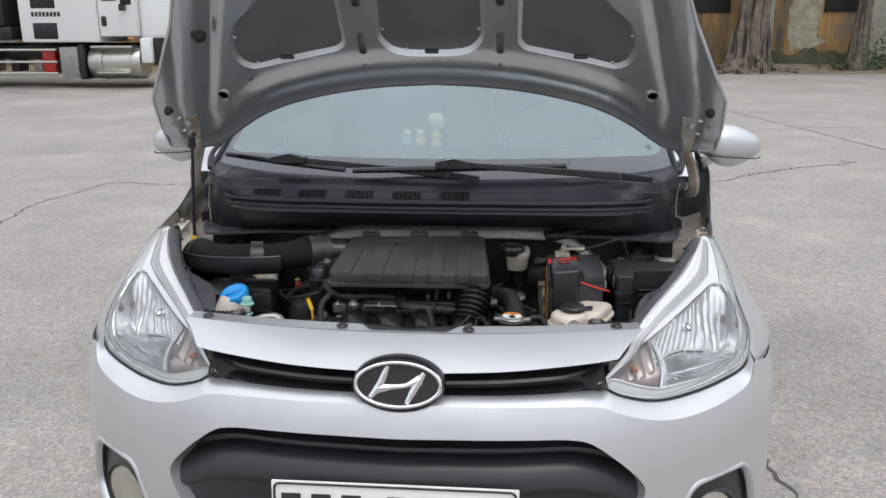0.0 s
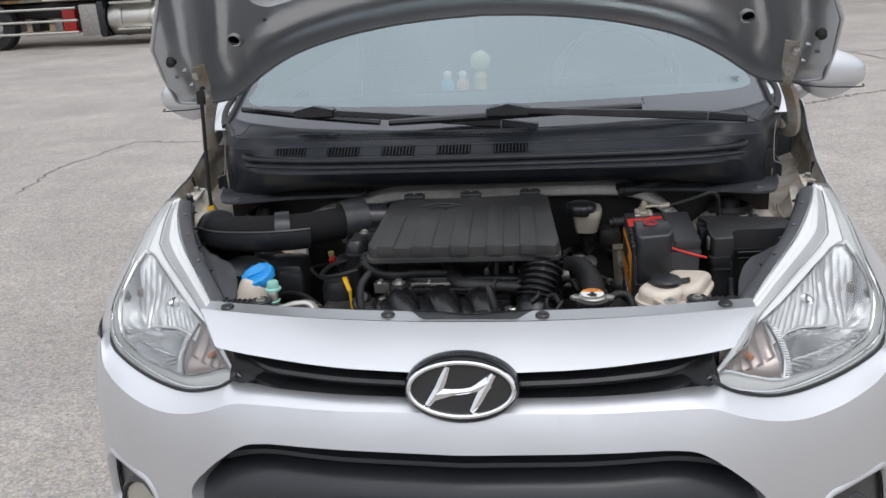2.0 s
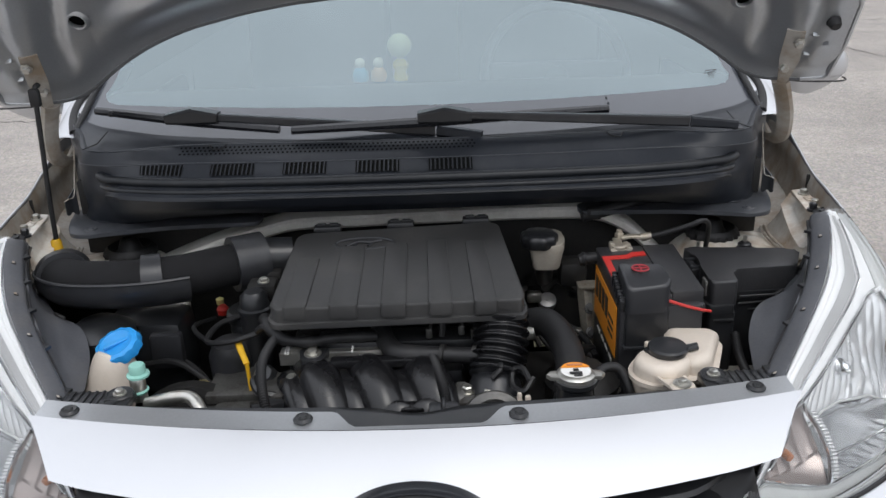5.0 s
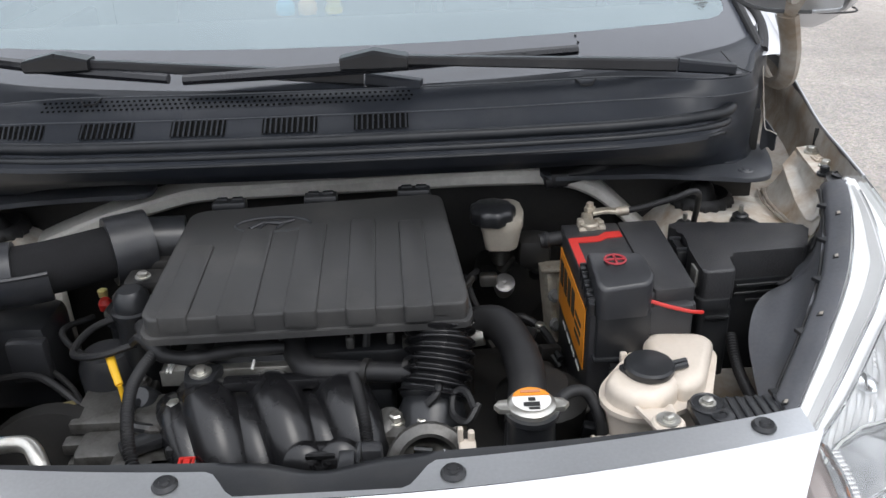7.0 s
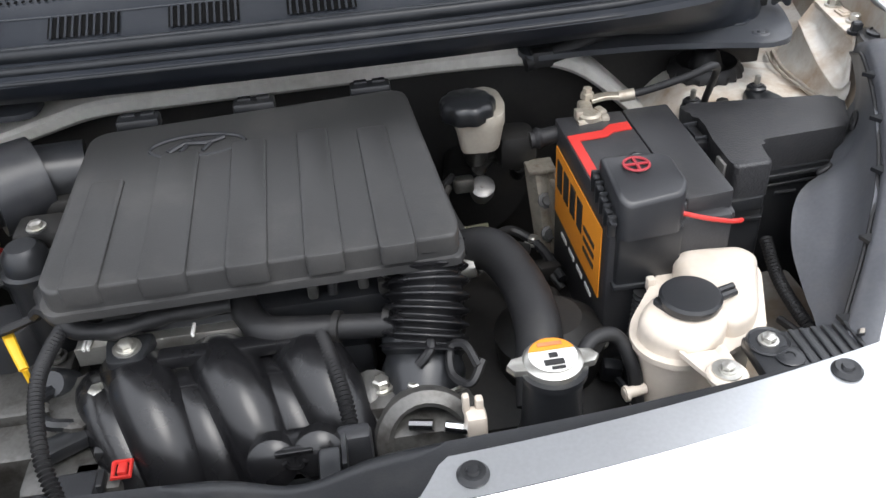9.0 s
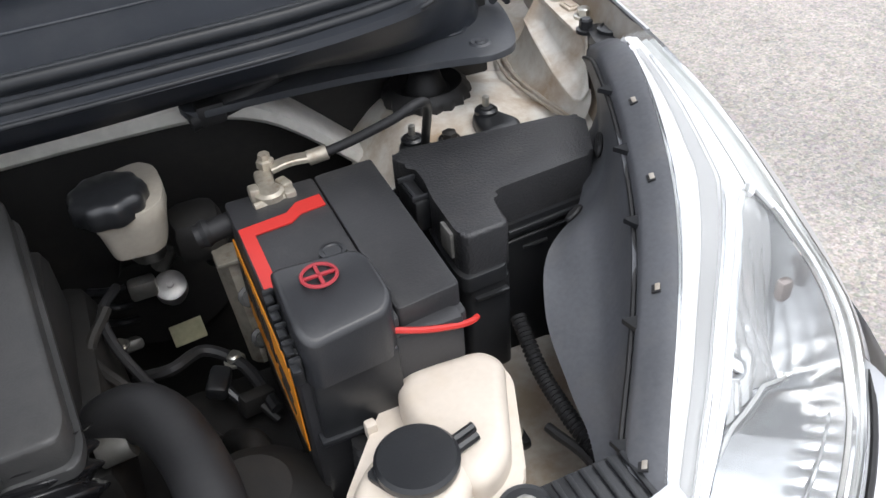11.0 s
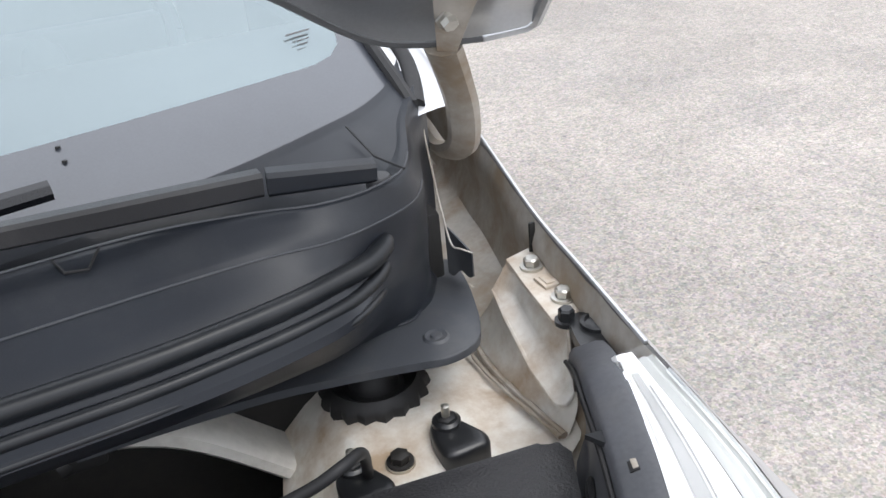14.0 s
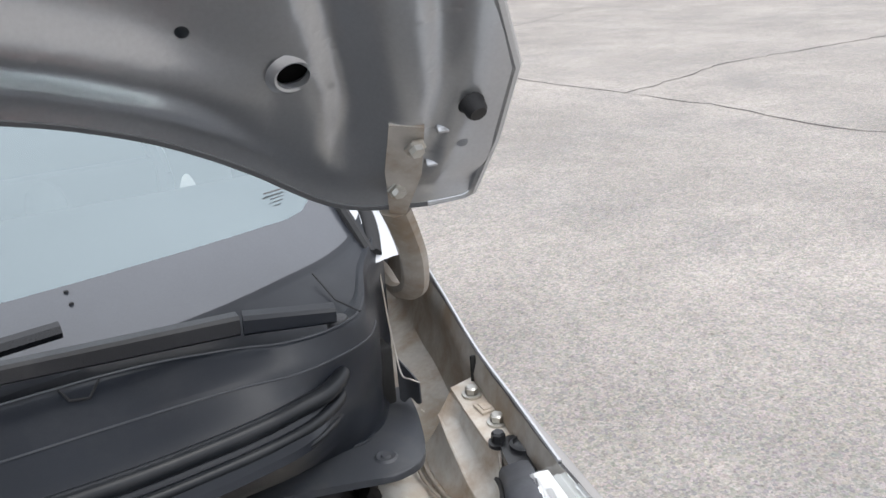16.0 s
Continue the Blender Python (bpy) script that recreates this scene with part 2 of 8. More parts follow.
# near-black colour that stands for the shade inside openings
VOID = mat("opening_shade", (0.004, 0.004, 0.004), 0.9, var=0.1, bump=0.0, spec=0.1)
CHANNEL = mat("dusty_channel_paint", (0.44, 0.415, 0.375), 0.5, 0.15, var=0.2, scale=9, fine=120, bump=0.15, stain=0.8, stain_col=(0.27, 0.20, 0.13), stain_at=0.40)
AMBER = mat("amber_bulb", (0.55, 0.22, 0.10), 0.25, 0.2, var=0.15, bump=0.0)
RUSTY = mat("battered_battery_metal", (0.45, 0.41, 0.34), 0.5, 0.7, var=0.25, scale=40, fine=200, bump=0.4, stain=0.6, stain_col=(0.22, 0.14, 0.08))
CONCRETE = ground_mat()

# ---- mesh tools ----


def thing(name, loc=(0, 0, 0), label="", category="", group="", kind=""):
    e = new(name)
    e.location = loc
    return tagged(e, label, category, group, kind)


def part(name, bm, material, parent, label="", sharp=38):
    """Links a bmesh, given in world metres, as ONE mesh object under a thing or a part."""
    bmesh.ops.recalc_face_normals(bm, faces=bm.faces)
    me = bpy.data.meshes.new(name)
    bm.to_mesh(me)
    bm.free()
    me.materials.append(material)
    for p in me.polygons:
        p.use_smooth = True
    me.set_sharp_from_angle(angle=radians(sharp))
    ob = new(name, me)
    if parent is not None:
        ob.parent = parent
        if parent.type == "EMPTY":
            ob.matrix_parent_inverse = Matrix.Translation(-parent.location)
    if label:
        ob["label"] = label
    return ob


def solo(name, bm, material, label, category, group="", kind=""):
    """A thing that is one mesh."""
    return tagged(part(name, bm, material, None), label, category, group, kind)


def curve(pts, n=8):
    """A smooth line through the points (Catmull-Rom)."""
    p = [Vector(q) for q in pts]
    p = [p[0] * 2 - p[1]] + p + [p[-1] * 2 - p[-2]]
    out = []
    for i in range(1, len(p) - 2):
        a, b, c, d = p[i - 1 : i + 3]
        for k in range(n):
            t = k / n
            out.append(0.5 * (2 * b + (c - a) * t + (2 * a - 5 * b + 4 * c - d) * t * t + (3 * b - a - 3 * c + d) * t**3))
    return out + [p[-2]]


def corr(bm, pts, r, pitch=0.004, depth=0.0012, n=12, fine=4):
    """A corrugated pipe along a line."""
    c = curve(pts, 12)
    k = max(8, int(sum((q - p).length for p, q in zip(c, c[1:])) / pitch))
    line = even(c, k * fine)
    return tube(bm, line, lambda s: r + depth * math.cos(s * 2 * math.pi * k), n)


def even(pts, n):
    """n + 1 points at even lengths along a line."""
    p = [Vector(q) for q in pts]
    d = [0.0]
    for a, b in zip(p, p[1:]):
        d.append(d[-1] + (b - a).length)
    out = []
    for k in range(n + 1):
        s = d[-1] * k / n
        i = min(max(np.searchsorted(d, s) - 1, 0), len(p) - 2)
        out.append(p[i].lerp(p[i + 1], (s - d[i]) / max(1e-9, d[i + 1] - d[i])))
    return out


def tube(bm, pts, r, n=10, ends=True, flat=1.0):
    """A round bar along a line; r is a radius or a function of 0..1; flat squeezes it upwards."""
    pts = [Vector(p) for p in pts]
    rings, up = [], Vector((0, 0, 1))
    for i, p in enumerate(pts):
        t = (pts[min(i + 1, len(pts) - 1)] - pts[max(i - 1, 0)]).normalized()
        if abs(t.dot(up)) > 0.95:
            up = Vector((0, 1, 0)) if abs(t.y) < 0.9 else Vector((1, 0, 0))
        s = t.cross(up).normalized()
        u = s.cross(t).normalized()
        up = u
        rad = r(i / (len(pts) - 1)) if callable(r) else r
        rings.append([bm.verts.new(p + (s * math.cos(a) + u * math.sin(a) * flat) * rad) for a in (2 * math.pi * k / n for k in range(n))])
    for a, b in zip(rings, rings[1:]):
        for k in range(n):
            bm.faces.new((a[k], a[(k + 1) % n], b[(k + 1) % n], b[k]))
    if ends:
        bm.faces.new(rings[0][::-1])
        bm.faces.new(rings[-1])
    return bm


def lathe(bm, prof, at=(0, 0, 0), n=24, m=None):
    """Turns a profile of (radius, height) about z, then moves it by m, or to at."""
    m = m or Matrix.Translation(at)
    rings = []
    for r, z in prof:
        if r < 1e-6:
            rings.append([bm.verts.new(m @ Vector((0, 0, z)))])
        else:
            rings.append([bm.verts.new(m @ Vector((r * math.cos(2 * math.pi * k / n), r * math.sin(2 * math.pi * k / n), z))) for k in range(n)])
    for a, b in zip(rings, rings[1:]):
        for k in range(n):
            q = [a[k % len(a)], a[(k + 1) % len(a)], b[(k + 1) % len(b)], b[k % len(b)]]
            q = list(dict.fromkeys(q))
            if len(q) > 2:
                bm.faces.new(q)
    return bm


def block(bm, c, s, bevel=0.004, rot=None, seg=2):
    """A box with rounded edges: centre, size."""
    m = Matrix.Translation(c) @ (rot or Matrix()) @ Matrix.Diagonal((*s, 1))
    g = bmesh.ops.create_cube(bm, size=1, matrix=m)
    if bevel:
        ed = list({e for v in g["verts"] for e in v.link_edges})
        bmesh.ops.bevel(bm, geom=ed, offset=min(bevel, min(s) * 0.45), segments=seg, affect="EDGES", profile=0.5)
    return bm


def rounded(poly, r, n=4):
    """The polygon with its corners rounded."""
    out = []
    k = len(poly)
    for i in range(k):
        p, a, b = Vector(poly[i]), Vector(poly[i - 1]), Vector(poly[(i + 1) % k])
        d = min(r, (a - p).length * 0.45, (b - p).length * 0.45)
        u, w = p + (a - p).normalized() * d, p + (b - p).normalized() * d
        for j in range(n + 1):
            t = j / n
            out.append(u * (1 - t) ** 2 + p * 2 * t * (1 - t) + w * t * t)
    return [tuple(v) for v in out]


def prism(bm, poly, z0, z1, bevel=0.003, fn=None, seg=2):
    """An upright prism over a flat polygon (x, y), with its top rounded."""
    lo = [bm.verts.new((x, y, z0)) for x, y in poly]
    hi = [bm.verts.new((x, y, z1)) for x, y in poly]
    k = len(poly)
    sides = [bm.faces.new((lo[i], lo[(i + 1) % k], hi[(i + 1) % k], hi[i])) for i in range(k)]
    top = bm.faces.new(hi)
    bot = bm.faces.new(lo[::-1])
    vs = lo + hi
    if bevel:
        g = bmesh.ops.bevel(bm, geom=list(top.edges), offset=bevel, segments=seg, affect="EDGES", profile=0.5)
        vs = list(bm.verts)
    if fn:
        for v in vs:
            v.co = fn(v.co)
    return bm


def cushion(bm, poly, z0, z1, r, n=4):
    """An upright block over a polygon, its top edge rolled over with radius r."""
    cx, cy = sum(p[0] for p in poly) / len(poly), sum(p[1] for p in poly) / len(poly)
    w = min(max(p[0] for p in poly) - min(p[0] for p in poly), max(p[1] for p in poly) - min(p[1] for p in poly)) / 2
    steps = [(0, z0)] + [(r * (1 - math.cos(a)), z1 - r + r * math.sin(a)) for a in (math.pi / 2 * k / n for k in range(n + 1))]
    rows = []
    for d, z in steps:
        k = 1 - d / w
        rows.append([bm.verts.new((cx + (x - cx) * k, cy + (y - cy) * k, z)) for x, y in poly])
    m = len(poly)
    for a, b in zip(rows, rows[1:]):
        for i in range(m):
            bm.faces.new((a[i], a[(i + 1) % m], b[(i + 1) % m], b[i]))
    bm.faces.new(rows[-1])
    bm.faces.new(rows[0][::-1])
    return bm


def sheet(bm, fn, nu, nv, thick=0.0):
    """A grid over fn(u, v), u and v from 0 to 1."""
    g = [[bm.verts.new(fn(i / nu, j / nv)) for j in range(nv + 1)] for i in range(nu + 1)]
    fs = [bm.faces.new((g[i][j], g[i + 1][j], g[i + 1][j + 1], g[i][j + 1])) for i in range(nu) for j in range(nv)]
    bmesh.ops.remove_doubles(bm, verts=bm.verts, dist=1e-5)
    if thick:
        bmesh.ops.recalc_face_normals(bm, faces=bm.faces)
        bmesh.ops.solidify(bm, geom=list(bm.faces), thickness=thick)
    return bm


def wrap(outer, holes, fn, step, thick=0.0):
    """A flat polygon (a, b) with holes, cut into a fine net and laid onto fn(a, b)."""
    bm = bmesh.new()
    ed = []
    for loop in [outer, *holes]:
        vs = [bm.verts.new((a, b, 0)) for a, b in loop]
        ed += [bm.edges.new((vs[i], vs[(i + 1) % len(vs)])) for i in range(len(vs))]
    bmesh.ops.triangle_fill(bm, use_beauty=True, use_dissolve=False, edges=ed, normal=(0, 0, 1))
    for ax in (0, 1):
        lo, hi = min(p[ax] for p in outer), max(p[ax] for p in outer)
        for k in range(1, int((hi - lo) / step) + 1):
            co, no = [0, 0, 0], [0, 0, 0]
            co[ax], no[ax] = lo + k * step, 1
            bmesh.ops.bisect_plane(bm, geom=bm.verts[:] + bm.edges[:] + bm.faces[:], plane_co=co, plane_no=no, dist=1e-6)
    for v in bm.verts:
        v.co = fn(v.co.x, v.co.y)
    if thick:
        bmesh.ops.recalc_face_normals(bm, faces=bm.faces)
        bmesh.ops.solidify(bm, geom=list(bm.faces), thickness=thick)
    return bm


def bolt(name, at, parent, r=0.008, h=0.008, material=None, tilt=(0, 0)):
    """A flanged hex bolt, pointing up."""
    bm = bmesh.new()
    m = Matrix.Translation(at) @ Euler((radians(tilt[0]), radians(tilt[1]), 0.3)).to_matrix().to_4x4()
    lathe(bm, [(0, 0), (r * 1.35, 0), (r * 1.35, h * 0.3), (r * 0.95, h * 0.35)], n=16, m=m)
    lathe(bm, [(r * 0.95, h * 0.3), (r * 0.95, h), (r * 0.7, h * 1.15), (0, h * 1.15)], n=6, m=m)
    return part(name, bm, material or STEEL, parent)


def bar(bm, pts, w, h):
    """A flat bar along a line: w wide, h high; both may be functions of 0..1."""
    pts = [Vector(p) for p in pts]
    rows = []
    for i, p in enumerate(pts):
        t = (pts[min(i + 1, len(pts) - 1)] - pts[max(i - 1, 0)]).normalized()
        s = t.cross(Vector((0, 0, 1))).normalized()
        u = s.cross(t)
        f = i / (len(pts) - 1)
        a, c = (w(f) if callable(w) else w) / 2, (h(f) if callable(h) else h) / 2
        r = min(a, c) * 0.35
        rows.append([bm.verts.new(p + s * x + u * z) for x, z in ((-a + r, -c), (a - r, -c), (a, -c + r), (a, c - r), (a - r, c), (-a + r, c), (-a, c - r), (-a, -c + r))])
    for q0, q1 in zip(rows, rows[1:]):
        for k in range(8):
            bm.faces.new((q0[k], q0[(k + 1) % 8], q1[(k + 1) % 8], q1[k]))
    bm.faces.new(rows[0][::-1])
    bm.faces.new(rows[-1])
    return bm


def smooth_table(xs, ys, n=240):
    """A softened table of y over x."""
    g = np.linspace(xs[0], xs[-1], n)
    y = np.interp(g, xs, ys)
    k = np.ones(13) / 13
    y2 = np.convolve(np.pad(y, 6, mode="reflect", reflect_type="odd"), k, mode="valid")
    return g, y2

# ---- the yard ----
bm = bmesh.new()
bmesh.ops.create_grid(bm, x_segments=40, y_segments=40, size=900)
ground = tagged(part("ground", bm, CONCRETE, None), "weathered pale grey concrete yard with worn aggregate", "ground", kind="structure")


def crack(pts, width, seed):
    rnd = random.Random(seed)
    line = even(curve([(x, y, 0.003) for x, y in pts], 6), 60)
    b = bmesh.new()
    prev = None
    for i, p in enumerate(line):
        t = (line[min(i + 1, 60)] - line[max(i - 1, 0)]).normalized()
        s = Vector((-t.y, t.x, 0))
        c = p + s * rnd.uniform(-1, 1) * width * 1.6
        w = width * rnd.uniform(0.15, 0.7)
        pair = (b.verts.new(c - s * w), b.verts.new(c + s * w))
        if prev:
            b.faces.new((prev[0], prev[1], pair[1], pair[0]))
        prev = pair
    return solo("ground_crack", b, CRACK, "dark irregular crack in the concrete yard", "crack", "yard cracks", "structure")


CRACK = mat("crack_dirt", (0.10, 0.09, 0.085), 0.9, var=0.3, scale=6, fine=60, bump=0.3)
crack([(1.70, 6.2), (2.07, 6.44), (2.41, 6.75), (2.96, 7.19), (3.36, 7.38), (3.71, 7.6), (3.62, 7.74)], 0.024, 1)
crack([(3.2, 13.5), (3.64, 12.3), (4.4, 8.6), (4.66, 7.16), (4.92, 5.8), (5.12, 4.77), (5.16, 3.8), (5.6, 2.6)], 0.018, 2)
crack([(4.92, 5.8), (5.8, 6.0), (6.7, 6.3), (8.9, 6.34), (12, 6.9)], 0.020, 3)
crack([(-3.69, 4.3), (-3.72, 4.59), (-3.80, 5.01), (-3.74, 5.4), (-3.67, 5.8), (-3.60, 6.04), (-3.36, 6.02), (-3.07, 5.98), (-2.3, 6.1)], 0.015, 4)
crack([(0.95, 1.9), (1.12, 1.04), (1.2, 0.3), (1.5, -0.6)], 0.012, 5)
crack([(2.4, 9.5), (4.0, 10.4), (6.5, 10.9), (9.5, 12.5)], 0.022, 6)

# Boundary wall with stained ochre plaster, and the earth strip at its foot.
def wall_mat():
    m = mat("stained_ochre_plaster", (0.40, 0.235, 0.085), 0.9, var=0.35, scale=0.8, fine=14, bump=0.6, stain=0.9, stain_col=(0.20, 0.19, 0.16))
    n, l = m.node_tree.nodes, m.node_tree.links
    b = n["Principled BSDF"]
    src = b.inputs["Base Color"].links[0].from_socket
    tc = n.new("ShaderNodeTexCoord")
    mp = n.new("ShaderNodeMapping")
    mp.inputs["Scale"].default_value = (1.4, 1, 0.16)
    l.new(tc.outputs["Object"], mp.inputs["Vector"])
    nz = n.new("ShaderNodeTexNoise")
    nz.inputs["Scale"].default_value = 1.3
    nz.inputs["Detail"].default_value = 7
    nz.inputs["Roughness"].default_value = 0.7
    l.new(mp.outputs[0], nz.inputs["Vector"])
    mr = n.new("ShaderNodeMapRange")
    mr.inputs[1].default_value, mr.inputs[2].default_value = 0.44, 0.66
    l.new(nz.outputs[0], mr.inputs[0])
    mx = n.new("ShaderNodeMix")
    mx.data_type = "RGBA"
    l.new(mr.outputs[0], mx.inputs[0])
    l.new(src, mx.inputs[6])
    mx.inputs[7].default_value = (0.055, 0.055, 0.05, 1)
    l.new(mx.outputs[2], b.inputs["Base Color"])
    return m


WALLM = wall_mat()
b = bmesh.new()
block(b, (0, 23.2, 2.2), (120, 0.4, 4.4), 0.03)
tagged(part("wall_north", b, WALLM, None), "tall boundary wall of stained ochre and grey plaster", "wall", kind="structure")
for k, (x0, x1) in enumerate(((4.75, 5.95), (8.44, 9.75), (11.6, 12.9))):
    b = bmesh.new()
    block(b, ((x0 + x1) / 2, 22.985, 2.35), (x1 - x0, .06, 1.55), .01)
    tagged(part("window_%d" % (k + 1), b, DARK, None), "dark opening high in the stained wall", "window", kind="structure")
def ragged(pts, seed, rough):
    """A closed outline with uneven, crumbling edges."""
    out = []
    for (x0, z0), (x1, z1) in zip(pts, pts[1:] + pts[:1]):
        for k in range(14):
            x, z = x0 + (x1 - x0) * k / 14, z0 + (z1 - z0) * k / 14
            out.append((x + rough * (noise.noise((x * 3, z * 3, seed)) + .5 * noise.noise((x * 11, z * 11, seed))), z + rough * (noise.noise((x * 3, z * 3, seed + 5)) + .5 * noise.noise((x * 11, z * 11, seed + 5)))))
    return out
b = wrap(ragged([(7.42, 3.6), (8.42, 3.6), (8.40, 1.35), (8.30, .95), (8.62, .75), (7.95, .62), (7.66, .50), (7.55, 1.2)], 1, .12), [], lambda x, z: Vector((x, 22.992, z)), .25)
tagged(part("repaired_plaster", b, mat("grey_green_plaster", (.33, .32, .24), .9, var=.35, scale=2.2, fine=12, bump=.6, stain=.8, stain_col=(.20, .17, .10), stain_at=.45), None), "grey-green field of newer plaster on the wall", "wall", kind="structure")
b = wrap(ragged([(6.2, .55), (7.6, .50), (8.3, .62), (8.9, .50), (9.9, .42), (9.9, -.02), (6.2, -.02)], 3, .16), [], lambda x, z: Vector((x, 22.988, z)), .25)
tagged(part("moss_stain", b, mat("damp_mossy_plaster", (.085, .082, .05), .95, var=.45, scale=2.4, fine=10, bump=.7, stain=.8, stain_col=(.05, .065, .025)), None), "damp dark mossy patch at the foot of the wall", "wall", kind="structure")
b = bmesh.new()
for k in range(-9, 10):
    block(b, (k * 3.1 + 0.6, 22.9, 2.2), (0.55, 0.3, 4.4), 0.02)
tagged(part("wall_piers", b, mat("pier_plaster", (0.34, 0.33, 0.27), 0.9, var=0.25, scale=1.2, fine=20, bump=0.5, stain=0.7, stain_col=(0.16, 0.15, 0.12)), None), "grey weathered plaster piers along the wall", "wall", kind="structure")
EARTH = mat("dry_earth", (0.22, 0.17, 0.12), 0.95, var=0.35, scale=2.5, fine=30, bump=0.9, stain=0.5, stain_col=(0.09, 0.085, 0.04))
b = bmesh.new()
sheet(b, lambda u, v: Vector((-60 + 120 * u, 21.7 + 1.6 * v, 0.006 + 0.22 * v ** 0.7 * (0.75 + 0.5 * noise.noise((u * 60, v * 3, 0))) * min(1, 8 * v))), 160, 6)
tagged(part("earth_strip", b, EARTH, None), "strip of dry earth and leaf litter at the foot of the wall", "ground", kind="structure")

BARK = mat("grey_bark", (0.15, 0.125, 0.10), 0.9, var=0.45, scale=5, fine=25, bump=1.0, stain=0.5, stain_col=(0.28, 0.25, 0.20))
def fissures(m):
    """Dark upright cracks and streaks in the bark."""
    n, l = m.node_tree.nodes, m.node_tree.links
    base = n["Principled BSDF"].inputs["Base Color"]
    src = base.links[0].from_socket
    tc, mp, nz, mr, mx = [n.new("ShaderNode" + k) for k in ("TexCoord", "Mapping", "TexNoise", "MapRange", "Mix")]
    mp.inputs["Scale"].default_value = (9, 9, .7)
    nz.inputs["Scale"].default_value, nz.inputs["Detail"].default_value = 1.0, 6
    mr.inputs[1].default_value, mr.inputs[2].default_value = .47, .60
    mx.data_type = "RGBA"
    mx.inputs[7].default_value = (.028, .024, .020, 1)
    l.new(tc.outputs["Object"], mp.inputs["Vector"])
    l.new(mp.outputs[0], nz.inputs["Vector"])
    l.new(nz.outputs[0], mr.inputs[0])
    l.new(mr.outputs[0], mx.inputs[0])
    l.new(src, mx.inputs[6])
    l.new(mx.outputs[2], base)
fissures(BARK)
LEAF = mat("dark_leaves", (0.05, 0.085, 0.03), 0.6, var=0.4, scale=3, fine=40, bump=0.2)


def tree(x, y, r, h, seed, label):
    rnd = random.Random(seed)
    t = thing("tree", (x, y, 0.1), label, "tree", "trees along the wall")
    b = bmesh.new()
    line = even(curve([(x, y, 0), (x + 0.05, y, 1.5), (x - 0.08, y + 0.05, 3.2), (x + 0.1, y, h)], 6), 30)
    tube(b, line, lambda s: r * (1.0 + 0.7 * math.exp(-s * 14)) * (1 - 0.55 * s), 40)
    for k in range(9):
        a = rnd.uniform(0, 6.28)
        d = Vector((math.cos(a), math.sin(a) * 0.7, 0))
        tube(b, curve([Vector((x, y, 1.1)) + d * r * 0.8, Vector((x, y, 0.5)) + d * r * 1.1, Vector((x, y, 0.12)) + d * r * 1.7, Vector((x, y, 0.02)) + d * r * rnd.uniform(2.6, 4.2)], 5), lambda s: r * (0.32 - 0.2 * s), 8)
    # slender stems grown together round the trunk
    for k in range(6):
        a = rnd.uniform(3.5, 5.9)
        d = Vector((math.cos(a), math.sin(a), 0))
        q = [Vector((x, y, z)) + d * r * f + Vector((rnd.uniform(-.1, .1) * r, 0, 0)) for z, f in ((.05, 1.5), (.5, 1.05), (1.4, .95), (2.6, .82), (3.6, .72))]
        tube(b, curve(q, 5), lambda s: r * (.24 - .08 * s), 8)
    for v in b.verts:
        v.co += Vector((1, 0.6, 0)) * 0.07 * r * noise.noise((v.co.x * 9, v.co.y * 9, v.co.z * 1.3)) * 3
    part("trunk", b, BARK, t)
    b = bmesh.new()
    tips = []
    for k in range(7):
        a = rnd.uniform(0, 6.28)
        q = Vector((x, y, h - rnd.uniform(0.1, 1.2)))
        e = q + Vector((math.cos(a) * 1.9, math.sin(a) * 1.2, rnd.uniform(0.8, 1.9)))
        tube(b, curve([q, q.lerp(e, 0.5) + Vector((0, 0, 0.25)), e], 5), lambda s: r * 0.3 * (1 - 0.8 * s), 7)
        tips.append(e)
    part("limbs", b, BARK, t)
    b = bmesh.new()
    for k in range(2600):
        c = rnd.choice(tips) + Vector((rnd.gauss(0, 0.8), rnd.gauss(0, 0.6), rnd.gauss(0.1, 0.5)))
        q = Euler((rnd.uniform(0, 6), rnd.uniform(0, 6), 0)).to_matrix()
        s = rnd.uniform(0.05, 0.12)
        b.faces.new([b.verts.new(c + q @ Vector(p) * s) for p in ((-1, 0, 0), (0, -0.5, 0.1), (1, 0, 0), (0, 0.5, 0.1))])
    tagged(part("crown", b, LEAF, t), kind="stuff")
    return t


tree(6.35, 22.3, 0.42, 5.2, 11, "old tree with a broad fissured grey trunk and roots")
tree(9.25, 22.4, 0.20, 4.8, 12, "slender grey-barked tree beside the stained wall")
tree(12.6, 22.4, 0.30, 5.4, 13, "grey-barked tree in front of the stained wall")
rnd = random.Random(5)
b = bmesh.new()
for cx, n in ((9.7, 240), (4.7, 140), (8.6, 70), (11.4, 120), (3.0, 110)):
    for k in range(n):
        c = Vector((cx + rnd.gauss(0, 0.35), 22.2 + rnd.gauss(0, 0.15), 0.12 + abs(rnd.gauss(0, 0.36 if cx > 9 else 0.09))))
        q = Euler((rnd.uniform(0, 6), rnd.uniform(0, 6), 0)).to_matrix()
        b.faces.new([b.verts.new(c + q @ Vector(p) * rnd.uniform(0.04, 0.09)) for p in ((-1, 0, 0), (0, -0.4, 0.1), (1, 0, 0), (0, 0.4, 0.1))])
solo("weeds", b, LEAF, "low green weeds along the foot of the wall", "plants", kind="stuff")

